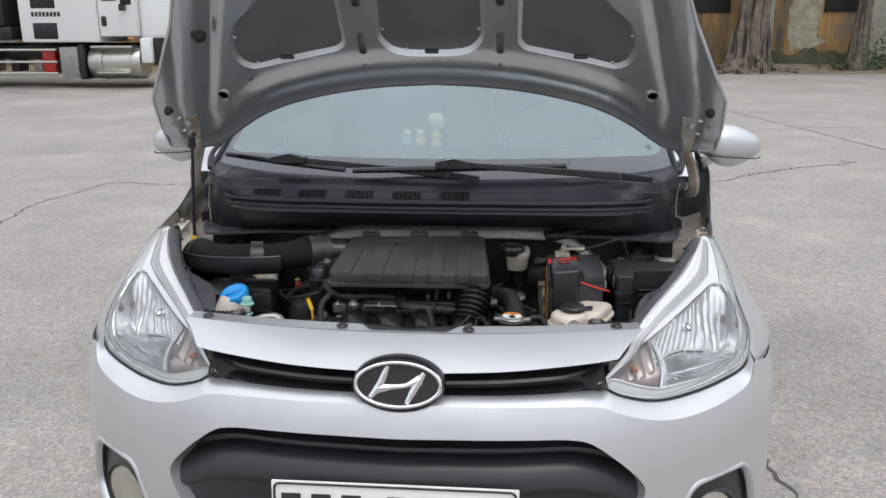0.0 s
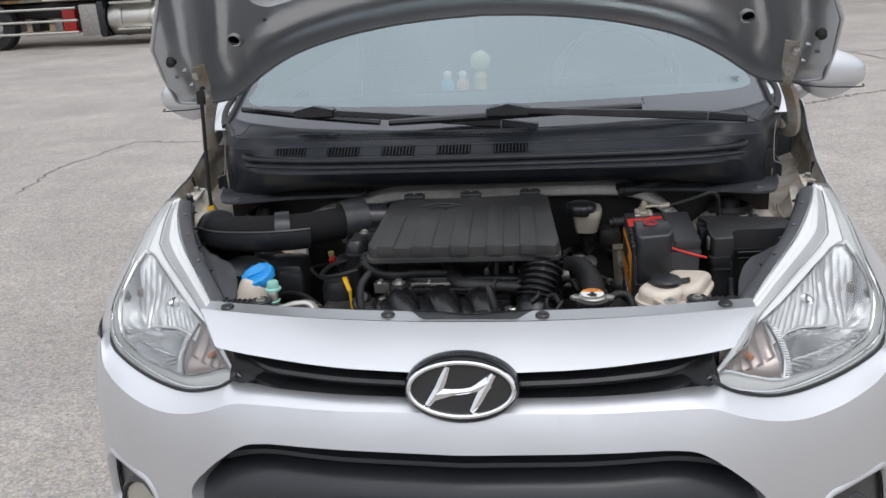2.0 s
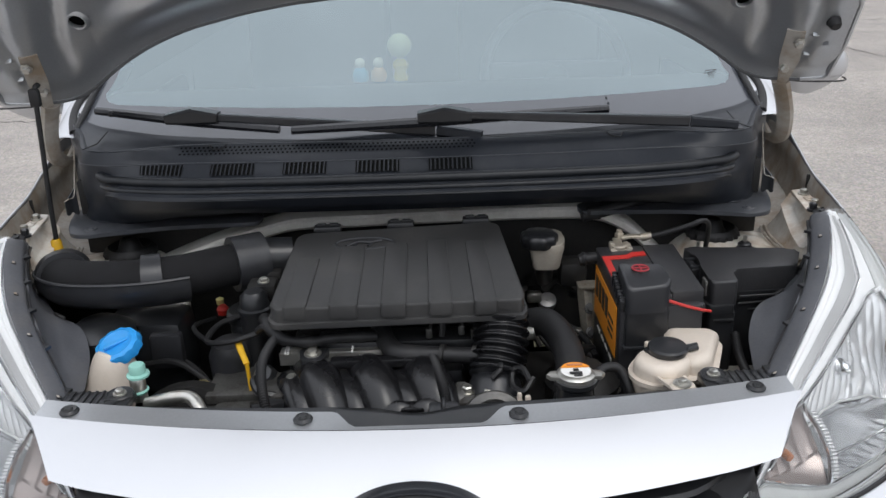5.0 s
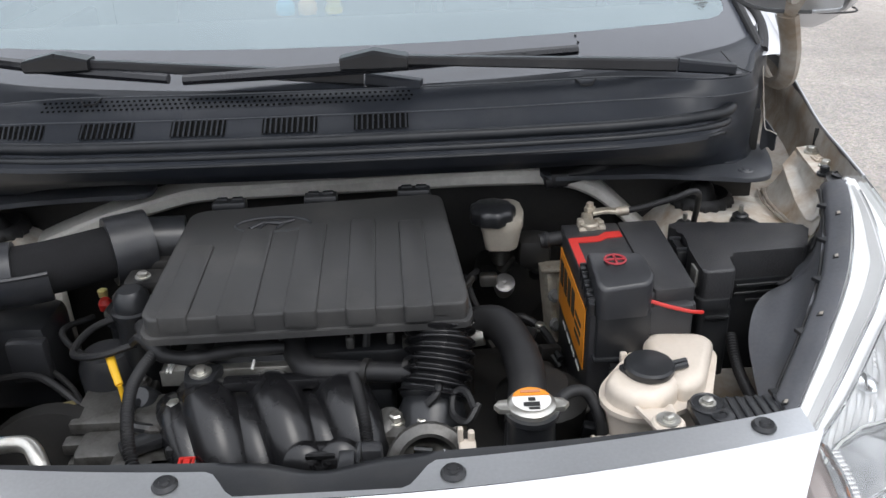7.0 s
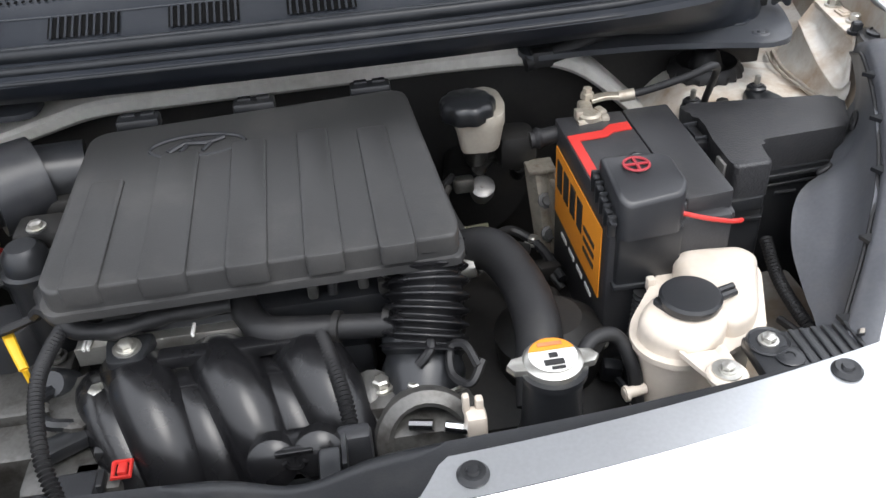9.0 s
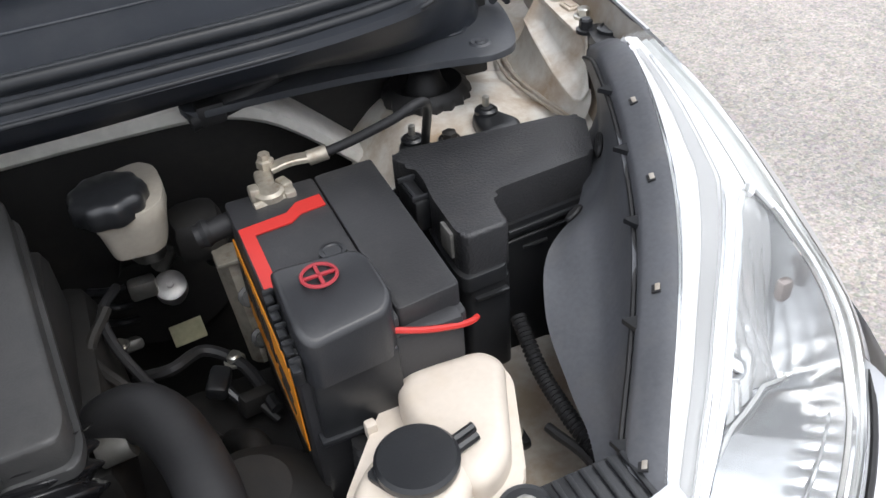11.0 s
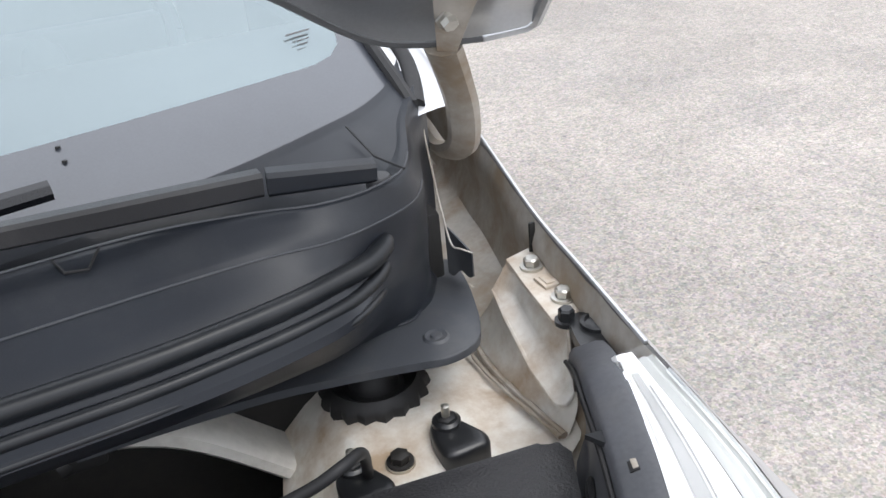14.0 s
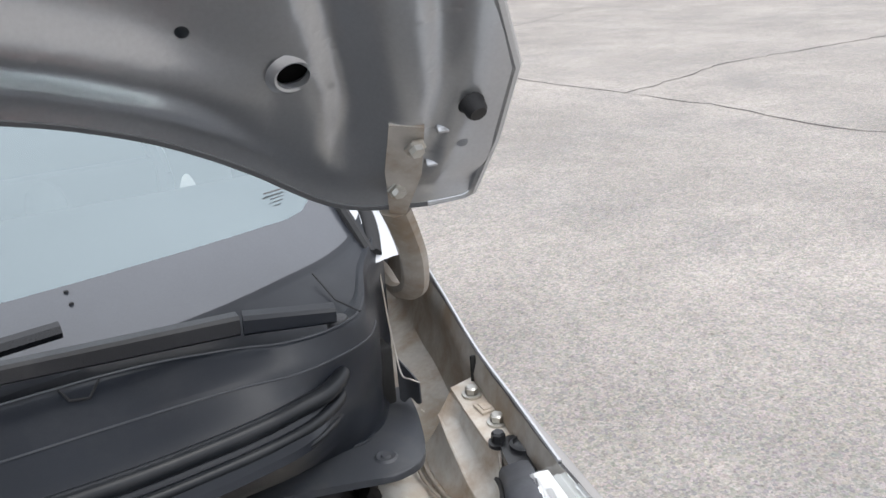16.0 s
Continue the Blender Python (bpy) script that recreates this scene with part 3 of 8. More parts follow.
# ---- the parked truck ----
TRUCKW = mat("truck_white_paint", (0.72, 0.74, 0.74), 0.35, var=0.06, scale=1.2, fine=40, bump=0.05, coat=0.4, stain=0.12, stain_col=(0.45, 0.43, 0.40))
truck = thing("truck", (-9.5, 17.6, 0), "white long-nosed lorry tractor with chrome tank, parked", "truck")
TY = 16.6
def tbox(name, x0, x1, z0, z1, y0, y1, m, label="", bev=0.05, parent=None):
    q = bmesh.new()
    block(q, ((x0 + x1) / 2, (y0 + y1) / 2, (z0 + z1) / 2), (x1 - x0, y1 - y0, z1 - z0), bev)
    return part(name, q, m, parent or truck, label)
cabp = tbox("sleeper_cab", -10.72, -8.92, 1.0, 3.7, TY, TY + 2.3, TRUCKW)
tbox("cab_window", -10.42, -9.86, 1.07, 1.42, TY - 0.012, TY + 0.03, GLOSSBLACK, "dark rounded side window", 0.05, cabp)
tbox("cab_window", -10.42, -9.86, 1.72, 2.1, TY - 0.012, TY + 0.03, GLOSSBLACK, "dark rounded side window", 0.05, cabp)
for k in range(8):
    tbox("marking_bar", -10.42 + k * 0.085, -10.36 + k * 0.085, 1.55, 1.65, TY - 0.006, TY + 0.002, INK, "", 0, cabp)
door = tbox("cab_door", -8.9, -8.05, 1.12, 2.95, TY - 0.02, TY + 2.3, TRUCKW)
tbox("door_window", -8.8, -8.45, 1.86, 2.6, TY - 0.035, TY + 0.03, GLOSSBLACK, "", 0.04, door)
tbox("door_window", -8.38, -8.12, 1.78, 2.5, TY - 0.035, TY + 0.03, GLOSSBLACK, "", 0.04, door)
tbox("door_handle", -8.83, -8.72, 1.34, 1.55, TY - 0.05, TY + 0.01, GLOSSBLACK, "", 0.02, door)
tbox("mirror_arm", -8.33, -8.25, 1.66, 1.8, TY - 0.22, TY + 0.01, GLOSSBLACK, "", 0.02, door)
tbox("side_lamp", -8.28, -8.14, 1.06, 1.11, TY - 0.03, TY + 0.02, AMBER, "", 0.01)
q = bmesh.new()
block(q, (-7.35, TY + 1.15, 1.62), (1.45, 2.1, 1.2), 0.16, seg=4)
part("engine_bonnet", q, TRUCKW, truck)
tbox("bonnet_skirt", -8.05, -7.78, 0.55, 1.1, TY + 0.02, TY + 2.2, TRUCKW)
tbox("chassis", -16, -6.7, 0.62, 0.95, TY + 0.55, TY + 1.75, DARK)
tank = bmesh.new()
lathe(tank, [(0, 0), (0.33, 0), (0.36, 0.04), (0.36, 1.16), (0.33, 1.2), (0, 1.2)], n=28, m=Matrix.Translation((-9.3, TY + 0.4, 0.56)) @ Euler((0, radians(90), 0)).to_matrix().to_4x4())
tankp = part("fuel_tank", tank, STEEL, truck, "polished cylindrical metal fuel tank")
for x in (-9.02, -8.36):
    q = bmesh.new()
    lathe(q, [(0.365, 0), (0.38, 0), (0.38, 0.06), (0.365, 0.06)], n=28, m=Matrix.Translation((x, TY + 0.4, 0.56)) @ Euler((0, radians(90), 0)).to_matrix().to_4x4())
    part("strap", q, STEEL, tankp)
tbox("tank_step", -9.05, -8.3, 0.33, 0.37, TY - 0.05, TY + 0.12, STEEL, "", 0.01)
tbox("tank_step", -9.15, -8.2, 0.88, 0.93, TY - 0.05, TY + 0.12, STEEL, "", 0.01)
tbox("battery_box", -9.92, -9.5, 0.24, 0.9, TY + 0.05, TY + 0.6, ALU, "", 0.02)
tbox("battery_box_strap", -9.48, -9.34, 0.2, 0.95, TY + 0.03, TY + 0.6, GLOSSBLACK, "", 0.02)
for z in (0.84, 0.58, 0.33):
    q = bmesh.new()
    tube(q, [(-15, TY + 0.05, z), (-9.98, TY + 0.05, z)], 0.03, 10)
    part("side_rail", q, STEEL, truck)
tbox("side_toolbox", -10.5, -10.2, 0.3, 0.8, TY + 0.35, TY + 0.7, RED, "red box behind the rails", 0.02)
for k in range(5):
    tbox("frame_bracket", -12.4 + k * 0.55, -12.2 + k * 0.55, 0.35, 0.62, TY + 0.4, TY + 0.8, ALU if k % 2 else DARK, "", 0.03)
def truck_wheel(x, y, r):
    w = bmesh.new()
    m = Matrix.Translation((x, y, r)) @ Euler((radians(90), 0, 0)).to_matrix().to_4x4()
    lathe(w, [(r * 0.55, -0.02), (r * 0.9, 0.0), (r, 0.05), (r, 0.25), (r * 0.9, 0.3), (r * 0.5, 0.3)], n=32, m=m)
    tyre = part("wheel", w, RUBBER, truck)
    w = bmesh.new()
    lathe(w, [(0, 0.09), (r * 0.2, 0.09), (r * 0.24, 0.02), (r * 0.4, 0.05), (r * 0.5, 0.0), (r * 0.56, -0.015), (r * 0.56, 0.1)], n=28, m=m)
    part("rim", w, SATIN, tyre)
truck_wheel(-7.15, TY + 0.36, 0.5)
truck_wheel(-12.0, TY + 0.36, 0.5)
truck_wheel(-13.15, TY + 0.36, 0.5)
tbox("wheel_arch", -7.85, -6.5, 0.5, 1.12, TY + 0.1, TY + 0.36, DARK, "", 0.1)
tbox("trailer_deck", -24, -11.0, 1.05, 1.35, TY + 0.1, TY + 2.4, GLOSSBLACK)
tbox("trailer_body", -24, -11.1, 1.35, 3.8, TY + 0.05, TY + 2.45, DARK)

# ---- the car: surfaces ----
car = thing("car", (0, 1.7, 0), "silver small hatchback with its hood propped open", "car")
PX = [0, 0.2, 0.38, 0.5, 0.60, 0.69, 0.745, 0.785, 0.80, 0.805, 0.81]
PY = [0, 0.010, 0.042, 0.090, 0.146, 0.225, 0.31, 0.43, 0.60, 0.90, 1.25]
_s = [0.0]
for i in range(1, len(PX)):
    _s.append(_s[-1] + math.hypot(PX[i] - PX[i - 1], PY[i] - PY[i - 1]))
SG, SX = smooth_table(_s, PX)
SG, SY = smooth_table(_s, PY)
SX[0] = 0


OZ = smooth_table([0.10, 0.2, 0.35, 0.50, 0.60, 0.66, 0.70, 0.735, 0.77, 0.797, 0.81, 0.83, 0.9], [0.0, 0.035, 0.066, 0.080, 0.082, 0.078, 0.073, 0.066, 0.056, 0.045, 0.038, 0.02, -0.02], 400)


def nose(s, z, push=0.0):
    """The skin of the bumper: length along the plan, height."""
    a = abs(s)
    x, y = float(np.interp(a, SG, SX)), float(np.interp(a, SG, SY))
    x2, y2 = float(np.interp(a + 0.004, SG, SX)), float(np.interp(a + 0.004, SG, SY))
    tx, ty = x2 - x, y2 - y
    k = math.hypot(tx, ty) or 1
    nx, ny = ty / k, -tx / k
    # the flanks lie flush with the wings towards the top
    tuck = 0.18 * (1 - max(0, -ny)) * max(0, min(1, (z - 0.74) / 0.05))
    o = float(np.interp(z, *OZ)) * (0.22 - tuck + 0.78 * max(0, -ny) ** 1.5) + push
    return Vector((math.copysign(x + nx * o, s), y + ny * o, z))


def s_at(x, z):
    """The length along the plan at which the skin at height z has the half-width x."""
    lo, hi = 0.0, 1.1
    for _ in range(30):
        m = (lo + hi) / 2
        lo, hi = (m, hi) if nose(m, z).x < abs(x) else (lo, m)
    return math.copysign(lo, x)


def nose_x(x, z, push=0.0):
    return nose(s_at(x, z), z, push)


def even2(pts):
    """A smooth flat line through the points."""
    return [(q.x, q.y) for q in curve([(x, z, 0) for x, z in pts], 5)]


# Headlamp outlines, for the car's left side (x > 0).
HL_IN = [(.370, .040, .830), (.402, .081, .849), (.432, .127, .864), (.447, .168, .884), (.469, .198, .904), (.505, .243, .930), (.562, .325, .962), (.608, .420, .988), (.640, .506, 1.002)]
HL_OUT = [(.370, .040, .830), (.414, .053, .803), (.482, .078, .784), (.56, .12, .785), (.636, .175, .794), (.687, .227, .807), (.704, .274, .849), (.687, .335, .910), (.678, .42, .963), (.668, .508, .998)]
INC = even(curve(HL_IN, 8), 40)
OUTC = even(curve(HL_OUT, 8), 40)


def lamp_pt(u, v, deep=0.0):
    """On the lens: u from the nose corner to the rear tip, v from the inner to the outer edge; deep sinks it."""
    i = u * 40
    k = min(int(i), 39)
    a, c = INC[k].lerp(INC[k + 1], i - k), OUTC[k].lerp(OUTC[k + 1], i - k)
    w = (c - a).length
    # the first third of v is a band widening along the inner edge
    v0 = min(0.42, (0.010 + 0.060 * u) / max(w, 1e-4))
    v = v / 0.34 * v0 if v < 0.34 else v0 + (v - 0.34) / 0.66 * (1 - v0)
    out = Vector((0.45, -0.55, 0.70)).normalized()
    return a.lerp(c, v) + out * (0.27 * w * v ** 1.5 * (1 - v) - deep)


# ---- bumper and grilles ----
low_open = [(0.0, 0.753), (0.20, 0.752), (0.306, 0.749), (0.345, 0.744), (0.370, 0.730), (0.405, 0.703), (0.442, 0.667), (0.457, 0.648), (0.462, 0.632), (0.455, 0.608), (0.40, 0.52), (0.345, 0.43), (0.30, 0.40), (0.0, 0.395)]
half = low_open[1:-1]
hole_low = [(s_at(x, z), z) for x, z in rounded(half + [(-x, z) for x, z in reversed(half)], 0.03)]
fog_poly = [(0.668, 0.616), (0.572, 0.614), (0.556, 0.598), (0.545, 0.555), (0.524, 0.512), (0.490, 0.465), (0.475, 0.435), (0.51, 0.42), (0.60, 0.425), (0.69, 0.445), (0.718, 0.49), (0.702, 0.555), (0.686, 0.600)]
fogR = [(s_at(x, z), z) for x, z in rounded(fog_poly, 0.014)]
fogL = [(-s, z) for s, z in fogR]
top = even2([(0.0, 0.808), (0.10, 0.808), (0.20, 0.806), (0.305, 0.804), (0.357, 0.802), (0.383, 0.796), (0.41, 0.785), (0.442, 0.774), (0.475, 0.766), (0.509, 0.761), (0.544, 0.760), (0.58, 0.763), (0.617, 0.768), (0.644, 0.771), (0.672, 0.778), (0.691, 0.792), (0.700, 0.812), (0.718, 0.808), (0.735, 0.800)])
send = 0.96
half = [(s_at(x, z), z) for x, z in top] + [(send - 0.02, 0.80), (send, 0.70), (send - 0.12, 0.55), (send - 0.16, 0.40), (send - 0.17, 0.24), (0.55, 0.20), (0.25, 0.19)]
outer = half + [(-s, z) for s, z in reversed(half[1:])]
def widen(loop, d):
    """The loop pushed outwards from its middle."""
    c = sum((Vector(q) for q in loop), Vector((0, 0))) / len(loop)
    return [tuple(Vector(q) + (Vector(q) - c).normalized() * d) for q in loop]
wideR, wideL = widen(fogR, .016), widen(fogL, .016)
b = wrap(outer, [hole_low, wideR, wideL], nose, 0.022, 0.0)
bmesh.ops.recalc_face_normals(b, faces=b.faces)
bumper = part("bumper", b, SILVER, car, "silver painted front bumper", sharp=60)


def rim_band(name, loop, fn, depth, material, parent, label=""):
    """A rolled lip running inwards round an opening."""
    q = bmesh.new()
    k = len(loop)
    rows = []
    for d in (0.0, depth * 0.4, depth):
        rows.append([q.verts.new(fn(a, z, -d)) for a, z in loop])
    for r0, r1 in zip(rows, rows[1:]):
        for i in range(k):
            q.faces.new((r0[i], r0[(i + 1) % k], r1[(i + 1) % k], r1[i]))
    return part(name, q, material, parent, label)


rim_band("opening_lip", hole_low, nose, 0.055, SILVER, bumper)
# lower grille insert: a ribbed dark moulding swept across the opening
prof = [(0.006, 0.768), (0.008, 0.722), (0.030, 0.718), (0.032, 0.712), (0.010, 0.706), (0.010, 0.696), (0.036, 0.690), (0.046, 0.682), (0.058, 0.664), (0.062, 0.650), (0.058, 0.640), (0.050, 0.632), (0.048, 0.56), (0.05, 0.53), (0.05, 0.50), (0.05, 0.36)]
def sweep(prof, x0, x1, n, fall=None, sink=None):
    q = bmesh.new()
    rows = []
    for i in range(n + 1):
        x = x0 + (x1 - x0) * i / n
        pl = Vector((x, float(np.interp(abs(x), SX, SY)), 0))
        dz = fall(x) if fall else 0
        k = sink(x) if sink else 0
        rows.append([q.verts.new((x, pl.y - o + (.036 + o) * k, z + dz)) for o, z in prof])
    for r0, r1 in zip(rows, rows[1:]):
        for j in range(len(prof) - 1):
            q.faces.new((r0[j], r0[j + 1], r1[j + 1], r1[j]))
    return q
part("lower_grille", sweep(prof, -0.462, 0.462, 60, lambda x: -2.2 * max(0, abs(x) - 0.30) ** 2), LOWGRILLE, bumper, "dark plastic lower grille with horizontal ribs", 30)
prof = [(-0.036, 0.866), (-0.024, 0.860), (-0.032, 0.852), (-0.030, 0.842), (-0.004, 0.838), (0.0, 0.833), (-0.004, 0.829), (-0.030, 0.824), (-0.030, 0.812), (0.000, 0.806), (0.006, 0.792)]
upper = part("upper_grille", sweep(prof, -0.392, 0.392, 48, lambda x: 0.09 * x * x, lambda x: max(0, min(1, (abs(x) - .30) / .07)) ** 1.4), PLASTIC, bumper, "dark plastic slatted upper grille", 30)

# black filler flowing from the grille's slats out to the lamp's nose
for S in (1, -1):
    b = bmesh.new()
    def filler(u, v):
        x = (.300 + .078 * v ** 1.3) * (1 - u) + (.392 - .020 * v) * u
        k = u * u * (3 - 2 * u)
        return Vector((S * x, float(np.interp(x, SX, SY)) + .042 - .040 * k, .799 + .06 * x * x + (.067 + .005 * (1 - u)) * v))
    sheet(b, filler, 16, 12)
    part("grille_filler", b, PLASTIC, bumper, "", 60)

# the shoulder between the bumper's crease and the grille and lamps
OXC = OUTC[:25]
def shoulder(u, v):
    x = 0.698 * (2 * u - 1)
    a = abs(x)
    zc = float(np.interp(a, [p[0] for p in top], [p[1] for p in top]))
    lo = nose_x(x, zc)
    if a < 0.374:
        hi = Vector((x, float(np.interp(a, SX, SY)) + 0.012, 0.806 + 0.03 * a * a))
    else:
        hi = Vector((x, float(np.interp(a, [p.x for p in OXC], [p.y for p in OXC])) + 0.003, float(np.interp(a, [p.x for p in OXC], [p.z for p in OXC])) - 0.003))
    swell = .0085 - .0055 * max(0, min(1, (a - .33) / .06))
    return lo.lerp(hi, v) + Vector((0, -.4 * swell, swell)) * math.sin(math.pi * v)
b = bmesh.new()
sheet(b, shoulder, 120, 10)
part("shoulder", b, SILVER, bumper, "", 60)

# fog lamps, each in a black trim within a flared silver lip
for S in (1, -1):
    loop, lip = (fogR, wideR) if S > 0 else (fogL, wideL)
    q = bmesh.new()
    rows = [[q.verts.new(nose(a + (c - a) * f, z + (e - z) * f, h)) for (a, z), (c, e) in zip(lip, loop)] for f, h in ((0, 0), (.25, .004), (.6, .003), (.9, -.006), (1, -.014))]
    for r0, r1 in zip(rows, rows[1:]):
        for i in range(len(loop)):
            q.faces.new((r0[i], r0[(i + 1) % len(loop)], r1[(i + 1) % len(loop)], r1[i]))
    part("flared_lip", q, SILVER, bumper, "", 60)
    fog = rim_band("fog_lamp", loop, lambda a, z, d: nose(a, z, -.010 + d), .05, PLASTIC, car, "round fog lamp in a black recess")
    c = nose_x(0.622 * S, 0.520, -0.016)
    sc = s_at(.622, .52) * S
    disc = [(sc + .062 * math.cos(a), .520 + .062 * math.sin(a)) for a in np.linspace(0, 2 * math.pi, 33)[:-1]]
    q = wrap(loop, [disc], lambda a, z: nose(a, z, -.018), .03)
    part("trim", q, PLASTIC, fog)
    q = wrap(loop, [], lambda a, z: nose(a, z, -0.058), 0.03)
    part("recess", q, PLASTIC, fog)
    m = look(c, c + Vector((-0.40 * S, 0.9, -0.05)))
    q = bmesh.new()
    lathe(q, [(0.066, -0.05), (0.064, -0.004), (0.058, 0.002), (0.054, -.002), (0.052, -0.02)], n=36, m=m)
    part("bezel", q, PLASTIC, fog)
    q = bmesh.new()
    lathe(q, [(0.0525, -0.004), (0.036, 0.004), (0.018, 0.008), (0, 0.009)], n=36, m=m)
    lens = part("lens", q, FOGLENS, fog)
    lens.visible_shadow = False
    q = bmesh.new()
    lathe(q, [(0.052, -0.006), (0.040, -0.022), (.02, -.032), (0, -0.034)], n=36, m=m)
    for k in range(5):
        block(q, m @ Vector((-.03 + .015 * k, .006, -.018)), (.004, .014, .03), .001, m.to_3x3().to_4x4())
    part("reflector", q, REFLECT, fog)

# number plate with plain bars in place of its characters
tilt = Euler((radians(-4), 0, 0)).to_matrix().to_4x4()
b = bmesh.new()
block(b, (-0.002, -0.094, 0.621), (0.454, 0.006, 0.112), 0.003, tilt)
plate = part("number_plate", b, WHITE, car, "white number plate with dark characters")
b = bmesh.new()
tube(b, [Vector((x - 0.002, -0.0985 + 0.07 * (z), 0.621 + z)) for x, z in rounded([(-0.221, -0.052), (0.221, -0.052), (0.221, 0.052), (-0.221, 0.052)], 0.012) + [(-0.221, -0.048)]], 0.0022, 6, False)
part("plate_border", b, INK, plate)
for k, x in enumerate((-0.178, -0.122, -0.066, 0.018, 0.070, 0.122, 0.176, 0.214)):
    b = bmesh.new()
    w = 0.036 if k < 7 else 0.012
    block(b, (x - 0.014, -0.0985, 0.619), (w, 0.003, 0.070), 0.001, tilt)
    part("character_bar", b, INK, plate)
b = bmesh.new()
block(b, (-0.036, -0.0985, 0.619), (0.014, 0.003, 0.008), 0.001, tilt)
part("character_bar", b, INK, plate)

# ---- badge ----
BADGE = Matrix.Translation((.001, -.030, .847)) @ Euler((radians(90 - 14), 0, 0)).to_matrix().to_4x4()
def oval(prof, a, c):
    """A turned profile of (share of the radius, height), drawn out into an oval on the badge's plane."""
    return lathe(bmesh.new(), prof, n=64, m=BADGE @ Matrix.Diagonal((a, c, 1, 1)))
badge = part("badge", oval([(.90, .002), (.95, .004), (.985, .001), (1.0, -.006), (1.01, -.022)], .0862, .0529), GLOSSBLACK, car, "oval chrome badge on a black ground", 50)
part("badge_field", oval([(0, .0005), (.93, .002)], .0862, .0529), INK, badge)
b = bmesh.new()
tube(b, [BADGE @ Vector((.0779 * math.cos(a), .0407 * math.sin(a), .0045)) for a in np.linspace(0, 2 * math.pi, 73)], .0042, 8, False)
part("ring", b, CHROME, badge)
# two leaning strokes and the bent bar between them, each with a raised ridge
for axis, wide in ((((-.66, -.62), (-.50, -.22), (-.40, .12), (-.25, .84)), (.055, .090, .085, .050)), (((.20, -.86), (.36, -.30), (.46, .05), (.62, .56)), (.050, .085, .090, .055)), (((-.50, -.20), (-.15, -.12), (.18, -.04), (.54, .26)), (.13, .062, .058, .13))):
    b = bmesh.new()
    mid = even(curve([(x * .0774, y * .0402, 0) for x, y in axis], 6), 18)
    rows = []
    for i, q in enumerate(mid):
        t = (mid[min(i + 1, 18)] - mid[max(i - 1, 0)]).normalized()
        n = Vector((-t.y, t.x, 0)) * float(np.interp(i / 18, np.linspace(0, 1, len(wide)), wide)) * .079
        rows.append([b.verts.new(BADGE @ (q + n * k + Vector((0, 0, z)))) for k, z in ((-1, .0015), (-.9, .0035), (0, .0065), (.9, .0035), (1, .0015))])
    for r0, r1 in zip(rows, rows[1:]):
        for j in range(4):
            b.faces.new((r0[j], r0[j + 1], r1[j + 1], r1[j]))
    part("stroke", b, CHROME, badge, sharp=12)

# ---- upper front panel with its flange ----
def panel_pt(u, v):
    x0, x1 = 0.405 * (2 * u - 1), 0.464 * (2 * u - 1)
    x = x0 + (x1 - x0) * v
    lo = Vector((x, float(np.interp(abs(x), SX, SY)) - 0.004, 0.857 + 0.118 * x * x))
    hi = Vector((x, 0.088 + 0.25 * x * x, 0.901 + 0.01 * x * x))
    return lo.lerp(hi, v) + Vector((0, -0.0005, 0.0015)) * 4 * v * (1 - v)
b = bmesh.new()
sheet(b, panel_pt, 44, 10)
panel = part("front_panel", b, SILVER, car, "silver painted panel above the grille", 60)
def flange_y(x):
    """The rear edge of the painted flange, with the latch notch."""
    k = max(0, min(1, (abs(x - 0.005) - 0.072) / 0.03))
    k = k * k * (3 - 2 * k)
    return (0.094 * (1 - k) + (0.125 + 0.24 * x * x) * k)
b = bmesh.new()
sheet(b, lambda u, v: Vector((0.456 * (2 * u - 1), (0.088 + 0.25 * (0.456 * (2 * u - 1)) ** 2) * (1 - v) + max(flange_y(0.456 * (2 * u - 1)), 0.089 + 0.25 * (0.456 * (2 * u - 1)) ** 2 + 0.002) * v, 0.902 + 0.002 * (0.456 * (2 * u - 1)) ** 2 + 0.001 * v)), 120, 2, 0.0)
part("panel_flange", b, UNDER, panel, "dull silver flange")
b = bmesh.new()
def lip_pt(u, v):
    x = 0.44 * (2 * u - 1)
    y0, y1 = flange_y(x) - 0.004, 0.146 + 0.15 * x * x - 0.016 * math.exp(-((x - 0.003) / 0.04) ** 2)
    y0 = min(y0, y1 - 0.01)
    z = [0.898, 0.898, 0.8975, 0.897, 0.895, 0.880, 0.82][int(round(v * 6))]
    w = [0, 0.4, 0.75, 0.95, 1.0, 1.03, 1.05][int(round(v * 6))]
    return Vector((x, y0 + (y1 - y0) * w, z))
sheet(b, lip_pt, 120, 6)
part("slam_panel_cover", b, PLASTIC, car, "black plastic strip behind the front panel", 50)
for x, y in ((-0.416, 0.146), (-0.130, 0.112), (0.121, 0.109), (0.411, 0.150)):
    b = bmesh.new()
    lathe(b, [(0, 0.006), (0.004, 0.006), (0.005, 0.004), (0.009, 0.0045), (0.0115, 0.0015), (0.0115, 0)], (x, y, 0.903), 20)
    part("clip", b, PLASTIC, panel)

# ---- headlamps ----
def v_inner(u):
    """Where the white bezel ends and the bowl begins."""
    return float(np.interp(u, [0, .07, .21, .31, .38, .58, .68, .72, .745, 1], [.28, .28, .30, .385, .40, .40, .43, .50, .62, .66]))


